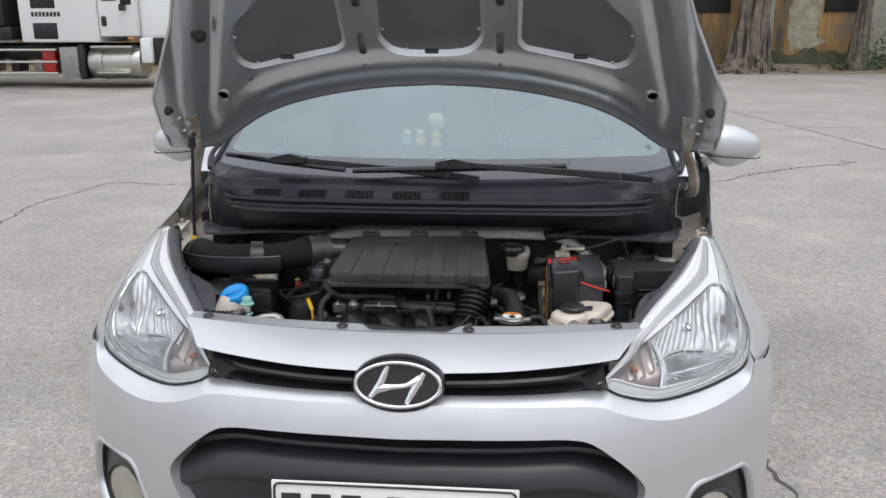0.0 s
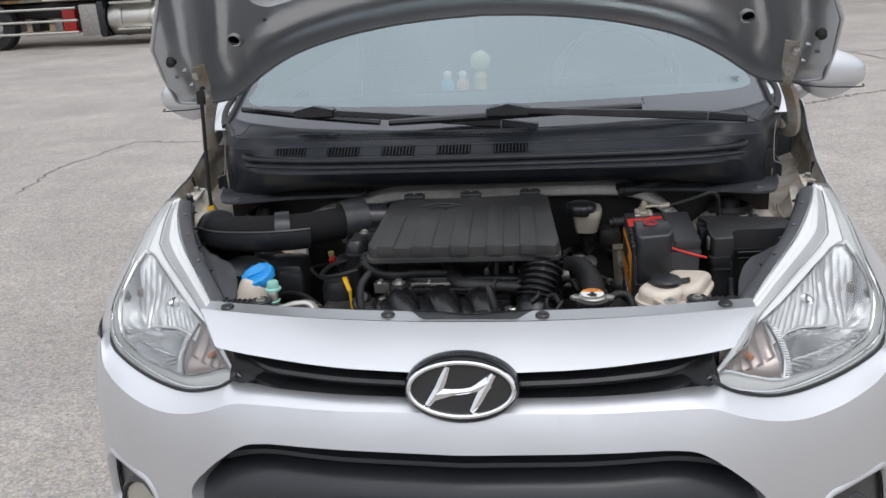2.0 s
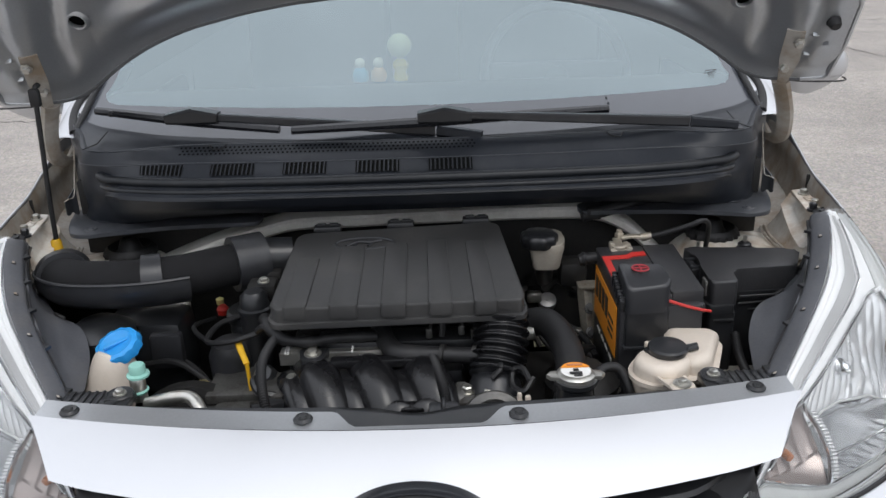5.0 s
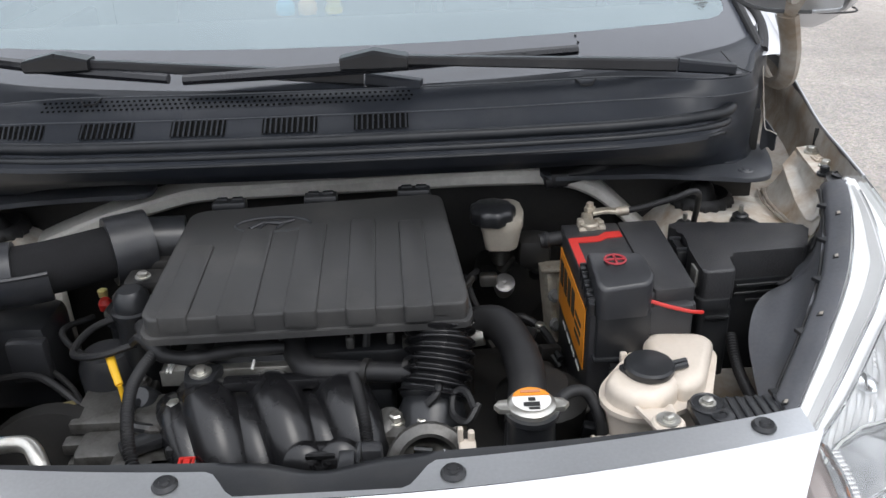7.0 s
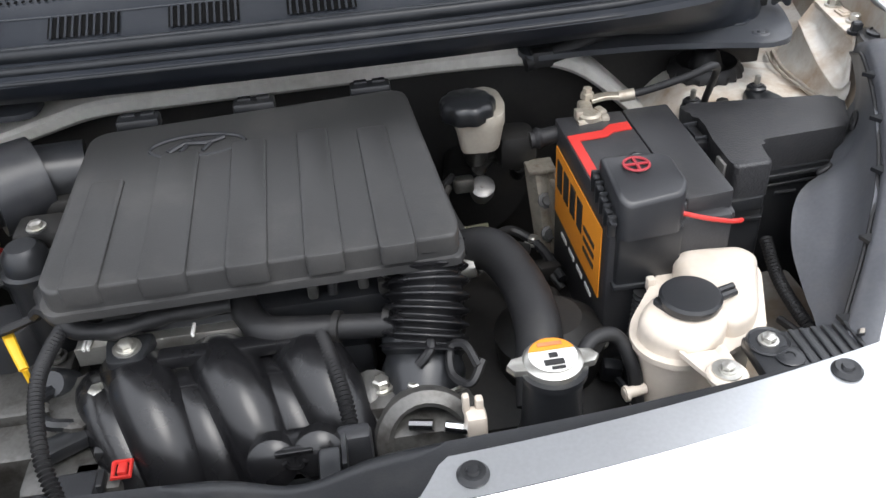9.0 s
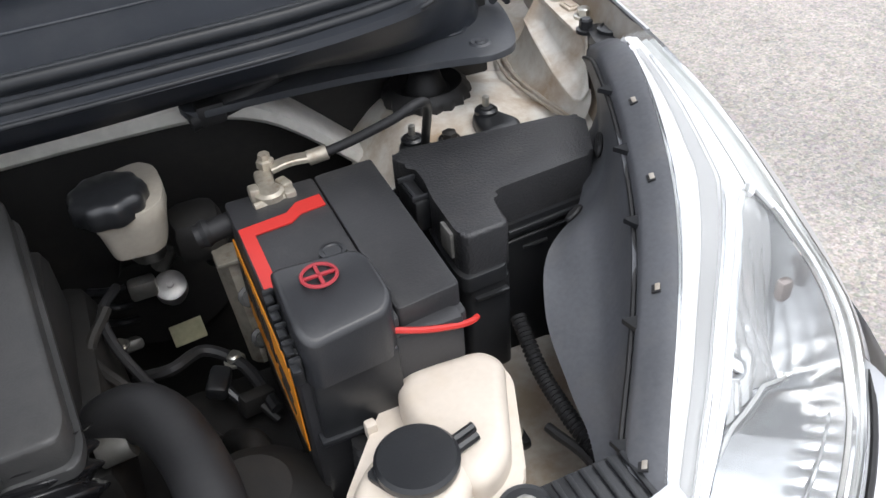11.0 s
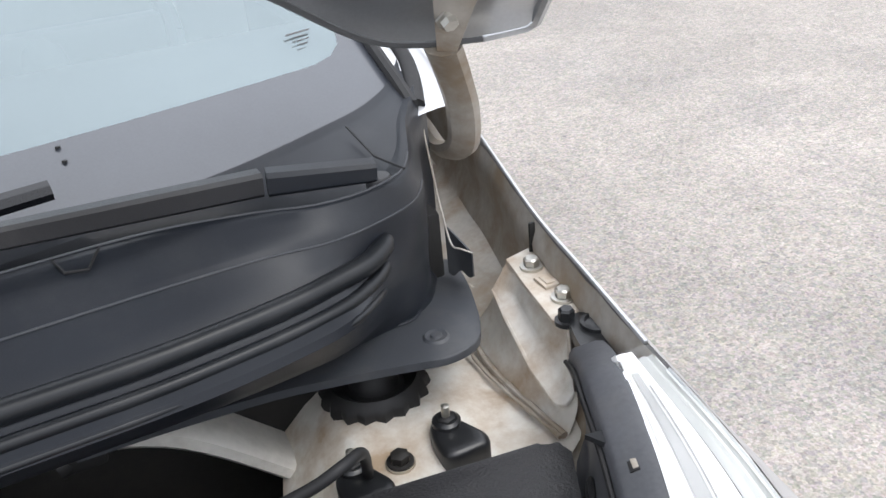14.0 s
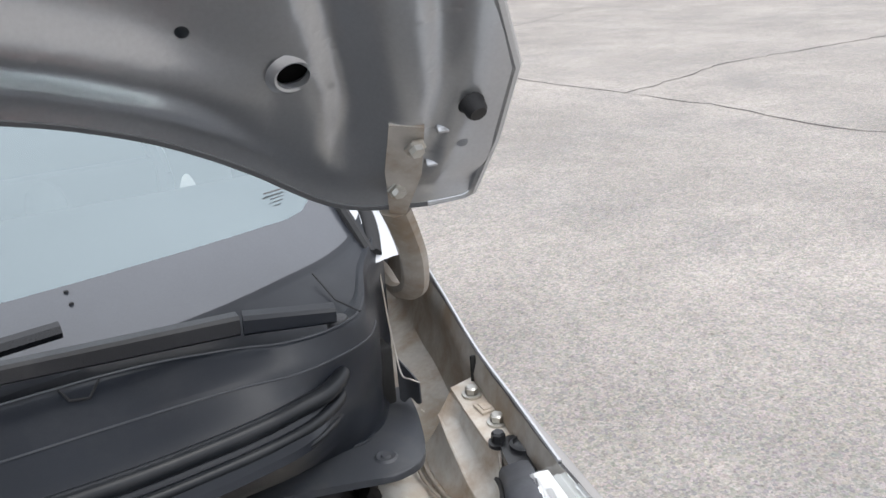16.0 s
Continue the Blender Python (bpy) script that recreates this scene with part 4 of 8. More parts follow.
def v_border(u):
    """Where the bowl ends and the satin border begins."""
    return float(np.interp(u, [0, .06, .09, .12, .17, .21, .34, .48, .56, .66, .72, .745, 1], [.28, .30, .48, .64, .77, .84, .90, .905, .88, .855, .80, .64, .67]))


def v_shelf(u):
    """The bent line between the fluted reflector and the floor of the bowl."""
    return min(v_border(u) - .01, float(np.interp(u, [.20, .30, .34, .40, .45, .52, .56, 1], [.56, .57, .58, .59, .63, .75, .95, .95])))


def u_wall(b):
    """The wall between the indicator and the bowl, from the inner edge to the outer."""
    return float(np.interp(b, [0, .35, .68, 1], [.31, .285, .255, .215]))


def headlamp(S):
    def P(p):
        return Vector((p.x * S, p.y, p.z))

    def grid(fn, nu, nv):
        q = bmesh.new()
        g = [[q.verts.new(P(fn(i / nu, j / nv))) for j in range(nv + 1)] for i in range(nu + 1)]
        for i in range(nu):
            for j in range(nv):
                q.faces.new((g[i][j], g[i + 1][j], g[i + 1][j + 1], g[i][j + 1]))
        bmesh.ops.remove_doubles(q, verts=q.verts, dist=1e-5)
        return q

    def line(pts, deep, r, name, material):
        q = bmesh.new()
        tube(q, [P(lamp_pt(u, v, deep)) for u, v in pts], r, 6)
        return part(name, q, material, lamp)

    # stepped white bezel along the inner edge
    vs = [0.0, 0.02, 0.05, 0.06, 0.12, 0.13, 0.16, 0.30, 0.34, 1.0]
    ds = [0.002, 0.004, 0.005, 0.008, 0.008, 0.006, 0.005, 0.006, 0.008, 0.010]
    steps = [0, .02, .05, .06, .09, .12, .13, .16, .20, .25, .30, .34]

    def bezel(u, j):
        k = int(round(j * 15))
        vi = v_inner(u)
        v = steps[k] * min(1, vi / .34) if k < 12 else min(vi, .34) + (vi - min(vi, .34)) * (k - 11) / 4
        return lamp_pt(u, v, float(np.interp(v, vs, ds)))
    lamp = part("headlamp", grid(bezel, 60, 15), BEZEL, car, "swept-back headlamp with chrome reflector and clear lens", 25)

    def ends(u):
        k = max(0, min(1, (.745 - u) / .16)) * max(0, min(1, (u - .20) / .10))
        return k * k * (3 - 2 * k)

    def wall_u(a, b):
        return u_wall(b) + (.745 - u_wall(b)) * a

    # fluted reflector above the shelf
    def reflector(a, b):
        u = wall_u(a, b * .5)
        v0, v1 = v_inner(u), v_shelf(u)
        v = v0 + (v1 - v0) * b
        d = .010 + ends(u) * (.012 + .044 * b ** .7)
        w = u + .45 * (v - .40)
        pitch = .030 if w < .60 else .052
        flute = abs(math.sin(math.pi * w / pitch)) ** .8
        tier = abs(math.sin(math.pi * (v - .40) / .115)) ** .7
        d -= ends(u) * (.0026 * flute + .0012 * tier)
        return lamp_pt(u, v, d)
    part("reflector", grid(reflector, 260, 34), REFLECT, lamp, "bright fluted chrome reflector", 20)

    # dull floor of the bowl, rising to the border
    def floor_pt(a, b):
        u = wall_u(a, .5 + .5 * b)
        v0, v1 = v_shelf(u), v_border(u)
        v = v0 + (v1 - v0) * b
        d = .010 + ends(u) * .056 * (1 - b) ** .85
        if b > .62:
            d -= ends(u) * .0025 * abs(math.sin(math.pi * u / .022)) * min(1, (b - .62) / .1) * min(1, (1 - b) / .1)
        return lamp_pt(u, v, d)
    part("reflector_floor", grid(floor_pt, 160, 22), LAMPFLOOR, lamp, "dull grey reflector floor", 25)

    # indicator compartment at the nose
    def indicator(a, b):
        u = .065 + (u_wall(b) - .065) * a
        v0, v1 = v_inner(u), v_border(u)
        d = .010 + .022 * (math.sin(math.pi * min(1, a * .9)) * math.sin(math.pi * b)) ** .7
        d -= .003 * abs(math.sin(a * 19)) * (b < .6)
        return lamp_pt(u, v0 + (v1 - v0) * b, d)
    part("indicator_bowl", grid(indicator, 60, 20), SMOKE, lamp, "smoked indicator compartment", 20)
    c = P(lamp_pt(.195, .46, .020))
    b = bmesh.new()
    lathe(b, [(0, -.012), (.005, -.009), (.006, 0), (.005, .006), (0, .008)], n=18, m=look(c, c + Vector((-.4 * S, 1, .1))))
    part("indicator_bulb", b, AMBER, lamp, "amber indicator bulb")

    # satin border along the outer edge
    def border(a, b):
        u = .02 + .97 * a
        v0 = v_border(u)
        return lamp_pt(u, v0 + (1 - v0) * b, float(np.interp(b, [0, .12, .2, .8, .88, 1], [.009, .004, .008, .008, .003, .003])))
    part("lamp_border", grid(border, 80, 16), SATIN, lamp, "satin grey border", 25)
    b = bmesh.new()
    sheet(b, lambda u, v: P(lamp_pt(u, v)), 60, 18)
    lens = part("lens", b, LENS, lamp, "clear plastic lens", 60)
    lens.visible_shadow = False
    b = bmesh.new()
    sheet(b, lambda u, v: P(lamp_pt(0.14 + 0.83 * u, 0.185 + 0.105 * v, 0.0045)), 50, 2)
    part("bezel_strip", b, GREYTRIM, lamp, "satin grey strip")
    # black gasket under the lamp
    b = bmesh.new()
    tube(b, [P(p + Vector((0.002, -0.002, -0.003))) for p in OUTC[:23]], 0.0030, 6)
    part("gasket", b, RUBBER, lamp)
    # chrome lines along the edges and round the bowl
    U = np.linspace(0, 1, 61)
    line([(.03 + .71 * k, v_inner(.03 + .71 * k) - .01) for k in U], .006, .0026, "bezel_line", CHROME)
    line([(.05 + .69 * k, v_border(.05 + .69 * k) + .015) for k in U], .005, .0024, "bezel_line", CHROME)
    for v, u0, u1, r in ((.965, .015, .97, .0022), (.030, .02, .97, .0020), (.305, .10, .95, .0018)):
        line([(u0 + (u1 - u0) * k, v) for k in U], .002, r, "border_line", CHROME)
    line([(.745 - .05 * abs(k - .5), .52 + .22 * k) for k in U], .004, .0026, "bowl_ridge", BEZEL)
    line([(u_wall(k), v_inner(u_wall(k)) + (v_border(u_wall(k)) - v_inner(u_wall(k))) * k) for k in U], .007, .0036, "indicator_wall", CHROME)
    line([(.29 + .25 * k, .75 + .15 * k + .012 * math.sin(math.pi * k)) for k in U], .020, .0016, "dividing_line", CHROME)
    line([(u, v_shelf(u)) for u in .27 + .28 * U], .056, .0016, "shelf_edge", SATIN)
    # ribbed column beside the indicator wall
    b = bmesh.new()
    for k in range(20):
        f = .16 + .84 * k / 19
        u = u_wall(f) + .014
        q = P(lamp_pt(u, v_inner(u) + (v_border(u) - v_inner(u)) * f, .009))
        block(b, q, (.011, .003, .0022), .0008)
    part("indicator_rib", b, REFLECT, lamp)
    # bulb and its shield in the bowl
    c = P(lamp_pt(.50, .52, .034))
    b = bmesh.new()
    lathe(b, [(.010, -.022), (.010, -.004), (.0085, .004), (.004, .008), (0, .008)], n=20, m=look(c, c + Vector((-.25 * S, .9, .05))))
    part("bulb_shield", b, CHROME, lamp)
    b = bmesh.new()
    c = P(lamp_pt(.62, .74, .026))
    block(b, c, (.012, .010, .020), .004)
    part("adjuster", b, SMOKE, lamp, "dark fixing inside the lamp")
    return lamp
headlamp(1)
headlamp(-1)

# ---- fenders ----
CREST = curve([(.669, .512, .998), (.688, .61, .997), (.708, .717, .996), (.732, .83, 1.003), (.752, .94, 1.018), (.775, 1.06, 1.045), (.79, 1.16, 1.06)], 8)
CY = [p.y for p in CREST]
def crest(y):
    return Vector((float(np.interp(y, CY, [p.x for p in CREST])), y, float(np.interp(y, CY, [p.z for p in CREST]))))
OY = [p.y for p in OUTC[20:]]
def fender_top(y):
    if y < 0.512:
        return Vector((float(np.interp(y, OY, [p.x for p in OUTC[20:]])), y, float(np.interp(y, OY, [p.z for p in OUTC[20:]]))))
    return crest(y)
def arch(y, cy=0.72, r=0.335):
    return 0.29 + math.sqrt(max(0, r * r - (y - cy) ** 2)) if abs(y - cy) < r else 0.24
def fender_pt(u, v, S):
    y = 0.246 + 0.994 * u
    t = fender_top(y)
    z1 = max(arch(y), 0.79 - 0.2 * max(0, (y - 0.42) / 0.06) if y < 0.48 else 0.24)
    z = t.z + (z1 - t.z) * v
    xs = float(np.interp(y, SY, SX)) if y < 1.25 else 0.81
    full = xs + 0.014 * math.exp(-((z - 0.72) / 0.2) ** 2)
    k = min(1, (t.z - z) / max(0.02, min(0.24, t.z - 0.79 + .13 * max(0, min(1, (y - .40) / .25)))))
    x = t.x + (full - t.x) * (1 - (1 - k) ** 1.5)
    return Vector((S * x, y, z))
for S in (1, -1):
    b = bmesh.new()
    sheet(b, lambda u, v: fender_pt(u, v, S), 60, 24)
    fender = part("fender", b, SILVER, car, "silver painted front wing", 60)
    b = bmesh.new()
    tube(b, [Vector((S * (p.x - 0.001), p.y, p.z - 0.0015)) for p in CREST], 0.0022, 6)
    part("folded_edge", b, SILVER, fender)
    # inner channel below the wing's edge
    b = bmesh.new()
    def chan(u, v):
        y = 0.50 + 0.62 * u
        c = crest(max(0.515, y))
        prof = [(0.0, 0.0), (-0.006, -0.02), (-0.004, -0.05), (-0.015, -0.085), (-0.05, -0.098), (-0.10, -0.106), (-0.16, -0.11)]
        i = v * 6
        k = min(int(i), 5)
        dx = prof[k][0] + (prof[k + 1][0] - prof[k][0]) * (i - k)
        dz = prof[k][1] + (prof[k + 1][1] - prof[k][1]) * (i - k)
        far = max(0, min(1, (y - .69) / .06))
        if dx < -.015:
            dx = -.015 + (dx + .015) * (.22 + .78 * far)
            dz -= .012 * (1 - far) * min(1, (-.015 - dx) / .02)
        return Vector((S * (c.x - 0.003 + dx), y, min(c.z, 1.005) + dz - 0.004 + 0.004 * noise.noise((y * 22, v * 5, S))))
    sheet(b, chan, 40, 18)
    part("inner_wing", b, CHANNEL, car, "dusty painted inner wing channel", 50)

# ---- hood, propped open ----
HA, HV, HN = Vector((0, .698, 1.164)), Vector((0, -.6, .8)), Vector((0, .8, .6))
HC = smooth_table([0, .2, .369, .433, .53, .60, .655, .703, .76], [.097, .092, .080, .072, .051, .030, .007, 0, -0.004], 300)
ARCX, ARCV = smooth_table([0, .1, .185, .28, .366, .42, .47, .52, .56, .60, .64, .70], [.134, .131, .123, .109, .088, .070, .048, .018, -.012, -.026, -.01, .004], 200)
def arc(x):
    return float(np.interp(abs(x), ARCX, ARCV))
def hood_at(x, v, back=0.0):
    """A point of the hood's inner face: across, and up from the hinge line; back goes towards the outer skin."""
    c = float(np.interp(abs(x), *HC))
    r = v - arc(x)
    c -= 0.017 * math.exp(-((r - 0.080) / 0.030) ** 2) * max(0, min(1, (0.52 - abs(x)) / 0.10))
    c += 0.005 * math.exp(-((r - 0.022) / 0.020) ** 2)
    c -= 0.10 * max(0, v - 0.45) ** 1.6
    side = abs(x) - 0.580 + 0.28 * max(0, v - 0.10)
    low = max(0, min(1, (v - 0.02) / 0.05))
    c += 0.013 * math.exp(-(side / 0.014) ** 2) * low
    c -= 0.005 * max(0, min(1, (side - 0.020) / 0.014)) * low
    c += 0.007 * math.exp(-((abs(x) - 0.642 + 0.22 * max(0, v - 0.14)) / 0.009) ** 2) * low
    return HA + Vector((x, 0, 0)) + HV * v + HN * (c + back)
side = [(.700, .004), (.697, .09), (.690, .170), (.655, .238), (.624, .302), (.592, .365), (.569, .425), (.535, .53), (.50, .63), (.455, .71), (.38, .745), (.25, .772), (.12, .785), (0, .788)]
bottom = [(x, arc(x)) for x in np.linspace(0, .66, 34)]
halfh = bottom + side
hood_out = halfh + [(-x, v) for x, v in reversed(halfh[1:-1])]
def pad_mid():
    return [(-.128, .40), (-.128, .275), (-.100, .241), (-.05, .233), (.05, .233), (.100, .241), (.128, .275), (.128, .40), (.12, .60), (.09, .66), (-.09, .66), (-.12, .60)]
padr = [(.205, .40), (.205, .265), (.222, .248), (.30, .232), (.37, .218), (.44, .205), (.468, .222), (.482, .262), (.478, .30), (.455, .345), (.415, .375), (.39, .42), (.37, .58), (.34, .63), (.23, .65), (.205, .60)]
pads = [rounded(pad_mid(), 0.02, 3), rounded(padr, 0.02, 3), [(-x, v) for x, v in rounded(padr, 0.02, 3)]]
def ring(x, v, r, n=20):
    return [(x + r * math.cos(2 * math.pi * k / n), v + r * math.sin(2 * math.pi * k / n)) for k in range(n)]
oblong = [rounded([(x - .009, v - .030), (x + .009, v - .030), (x + .009, v + .030), (x - .009, v + .030)], .008, 3) for x, v in ((-.166, .268), (.164, .268), (-.166, .40), (.164, .40), (-.166, .53), (.164, .53))]
smalls = [ring(S * .532, .139, .0125) for S in (1, -1)] + [ring(S * .455, .178, .005, 12) for S in (1, -1)] + [ring(S * .164, .214, .004, 12) for S in (1, -1)] + [ring(S * .667, .086, .005, 12) for S in (1, -1)]
b = wrap(hood_out, pads + oblong + smalls, hood_at, 0.009, 0.0)
hood = part("hood", b, UNDER, car, "hood propped open, bare silver inner frame", 60)
b = wrap(hood_out, [], lambda x, v: hood_at(x, v, 0.022 + 0.012 * max(0, 1 - abs(x) / 0.6)) , 0.05)
part("outer_skin", b, SILVER, hood, "silver painted outer skin", 60)
b = bmesh.new()
edge_side = [p for p in halfh if p not in bottom]
for S in (1, -1):
    tube(b, even([hood_at(S * x, v, 0.004) for x, v in [bottom[-1]] + edge_side], 110), 0.0055, 8, False)
part("hemmed_edge", b, UNDER, hood)
b = bmesh.new()
tube(b, even([hood_at(x, v, 0.004) for x, v in [(-x, v) for x, v in reversed(bottom[1:])] + bottom], 120), 0.005, 8, False)
part("edge_seal", b, PADM, hood)
for pd in pads:
    cx, cv = sum(p[0] for p in pd) / len(pd), sum(p[1] for p in pd) / len(pd)
    def inset(p, d):
        q = Vector((cx - p[0], cv - p[1]))
        q.normalize()
        return (p[0] + q.x * d, p[1] + q.y * d)
    b = bmesh.new()
    rows = [[b.verts.new(hood_at(*inset(p, d), bk)) for p in pd] for d, bk in ((0, 0), (.003, .003), (.009, .006), (.011, .008))]
    for r0, r1 in zip(rows, rows[1:]):
        for i in range(len(pd)):
            b.faces.new((r0[i], r0[(i + 1) % len(pd)], r1[(i + 1) % len(pd)], r1[i]))
    part("pressed_edge", b, UNDER, hood)
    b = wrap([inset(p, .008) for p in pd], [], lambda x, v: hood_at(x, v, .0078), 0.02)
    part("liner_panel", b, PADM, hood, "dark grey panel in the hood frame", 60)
for x, v in ((-.115, .30), (-.06, .243), (.06, .243), (.115, .30), (.212, .32), (.212, .37), (-.212, .32), (-.212, .37), (.27, .243), (-.27, .243), (.43, .218), (-.43, .218), (.466, .30), (-.466, .30)):
    b = bmesh.new()
    p = hood_at(x, v, 0.010)
    lathe(b, [(0, .004), (.003, .004), (.0045, .002), (.005, 0)], n=12, m=look(p, p + HN))
    part("stud", b, UNDER, hood)
for x, v in ((0, .232), (.355, .222), (-.355, .222)):
    b = bmesh.new()
    block(b, hood_at(x, v + 0.010, 0.004), (0.034, 0.008, 0.010), 0.003, Euler((radians(-37), 0, 0)).to_matrix().to_4x4())
    part("catch_tab", b, PLASTIC, hood)
for S in (1, -1):
    p = hood_at(S * .663, .133)
    b = bmesh.new()
    lathe(b, [(0, .013), (.007, .013), (.009, .010), (.010, .002), (.012, 0)], n=18, m=look(p, p + HN))
    part("rubber_stop", b, RUBBER, hood, "black rubber bump stop")
    for v in (.055, .098):
        b = bmesh.new()
        block(b, hood_at(S * .652, v, .003), (.018, .006, .008), .003, Euler((radians(-37), 0, 0)).to_matrix().to_4x4())
        part("pressed_tab", b, UNDER, hood)
for S in (1, -1):
    p = hood_at(S * .532, .139)
    b = bmesh.new()
    lathe(b, [(.0125, -.004), (.0130, .001), (.0150, .002), (.018, .0005), (.021, -.002)], n=28, m=look(p, p + HN))
    part("pressed_rim", b, UNDER, hood)
    # black disc painted as the shade behind the hole
    b = bmesh.new()
    q = hood_at(S * .532, .139, .010)
    lathe(b, [(0, 0), (.017, 0)], n=20, m=look(q, q + HN))
    part("hole_backing", b, VOID, hood)
b = bmesh.new()
p = hood_at(-.536, .326)
lathe(b, [(0, .022), (.008, .022), (.014, .012), (.014, 0)], n=12, m=look(p, p + HN))
block(b, p + Vector((0.0, -0.015, 0.0)), (.034, .012, .016), .003)
part("rod_clip", b, RUBBER, hood, "black prop rod clip")
# hinges
for S in (1, -1):
    b = bmesh.new()
    top2 = [hood_at(S * x, v, -.004) for x, v in ((.606, .098), (.632, .102), (.643, .04), (.640, -.016), (.626, -.018), (.612, .04))]
    f = b.faces.new([b.verts.new(p) for p in top2])
    bmesh.ops.recalc_face_normals(b, faces=b.faces)
    bmesh.ops.solidify(b, geom=[f], thickness=.004)
    hinge = part("hood_hinge", b, CHANNEL, car, "painted steel hood hinge with gooseneck arm")
    for v in (.082, .018):
        p = hood_at(S * .627, v, -.006)
        bb = bmesh.new()
        lathe(bb, [(0, .008), (.006, .008), (.007, .003), (.010, .002), (.010, 0)], n=6, m=look(p, p + HN))
        part("bolt", bb, STEEL, hinge)
    b = bmesh.new()
    goose = curve([(S * .634, .728, 1.160), (S * .652, .752, 1.128), (S * .666, .768, 1.090), (S * .672, .788, 1.050), (S * .668, .826, 1.034), (S * .664, .862, 1.052)], 6)
    tube(b, goose, lambda s: 0.016 - 0.002 * s, 8, True, 0.55)
    part("gooseneck", b, CHANNEL, hinge)
# prop rod
b = bmesh.new()
tube(b, curve([(-.640, .655, .905), (-.637, .657, 1.0), (-.630, .66, 1.12), (-.625, .662, 1.195), (-.622, .672, 1.205)], 6), .0045, 8)
rod = solo("prop_rod", b, RUBBER, "thin black rod holding the hood open", "prop rod")
b = bmesh.new()
lathe(b, [(.006, 0), (.010, .003), (.009, .03), (.006, .034)], (-.640, .655, .905), 14)
part("grommet", b, YELLOW, rod, "yellow rod grommet")
b = bmesh.new()
block(b, (-.627, .662, 1.185), (.018, .012, .03), .004)
part("rod_hook", b, RUBBER, rod)

# ---- windscreen, cowl, wipers ----
def glass_y(x):
    return .690 + .29 * x * x
def glass(x, d):
    """On the windscreen: across, and up along it from its foot."""
    return Vector((x, glass_y(x) + d * .875 + .03 * d * d, 1.088 + .484 * d - .02 * d * d + .02 * x * x))
GW = .634
def glass_edge(d):
    return GW - .085 * d
def clear_edge():
    low = [(x, .087 - .03 * x * x) for x in np.linspace(0, .565, 16)]
    side = [(.583, .082), (.594, .092), (.598, .106)] + [(.602 - .085 * d, d) for d in np.linspace(.13, .82, 10)]
    h = low + side
    return h + [(-x, d) for x, d in reversed(h)][: -1]
GE = [(x, .002) for x in np.linspace(-.625, .625, 27)] + [(glass_edge(d) - .004, d) for d in np.linspace(.03, .86, 14)] + [(-(glass_edge(d) - .004), d) for d in reversed(np.linspace(.03, .86, 14))]
screen = part("windscreen", wrap(clear_edge(), [], glass, .05), SCREEN, car, "pale blue-tinted windscreen glass reflecting the sky", 60)
screen.visible_shadow = False
part("black_border", wrap(GE, [clear_edge()], glass, .05), FRIT, screen)
b = bmesh.new()
for k, w in enumerate((.026, .012, .017, .011)):
    c = glass(.562, .118 - .005 * k) + Vector((0, -.001, .003))
    block(b, c, (w, .0007 if k else .0018, .0004), 0, Euler((radians(29), 0, radians(18))).to_matrix().to_4x4())
part("glass_marking", b, mat("grey_glass_print", (.12, .12, .125), .8, var=.1, bump=.0, spec=.1), screen, "small dark maker's marking")
for x, d in ((.345, .075), (.347, .06)):
    b = bmesh.new()
    lathe(b, [(0, .0015), (.0018, .001), (.0022, 0)], tuple(glass(x, d) + Vector((0, 0, .001))), 10)
    part("washer_speck", b, RUBBER, screen)

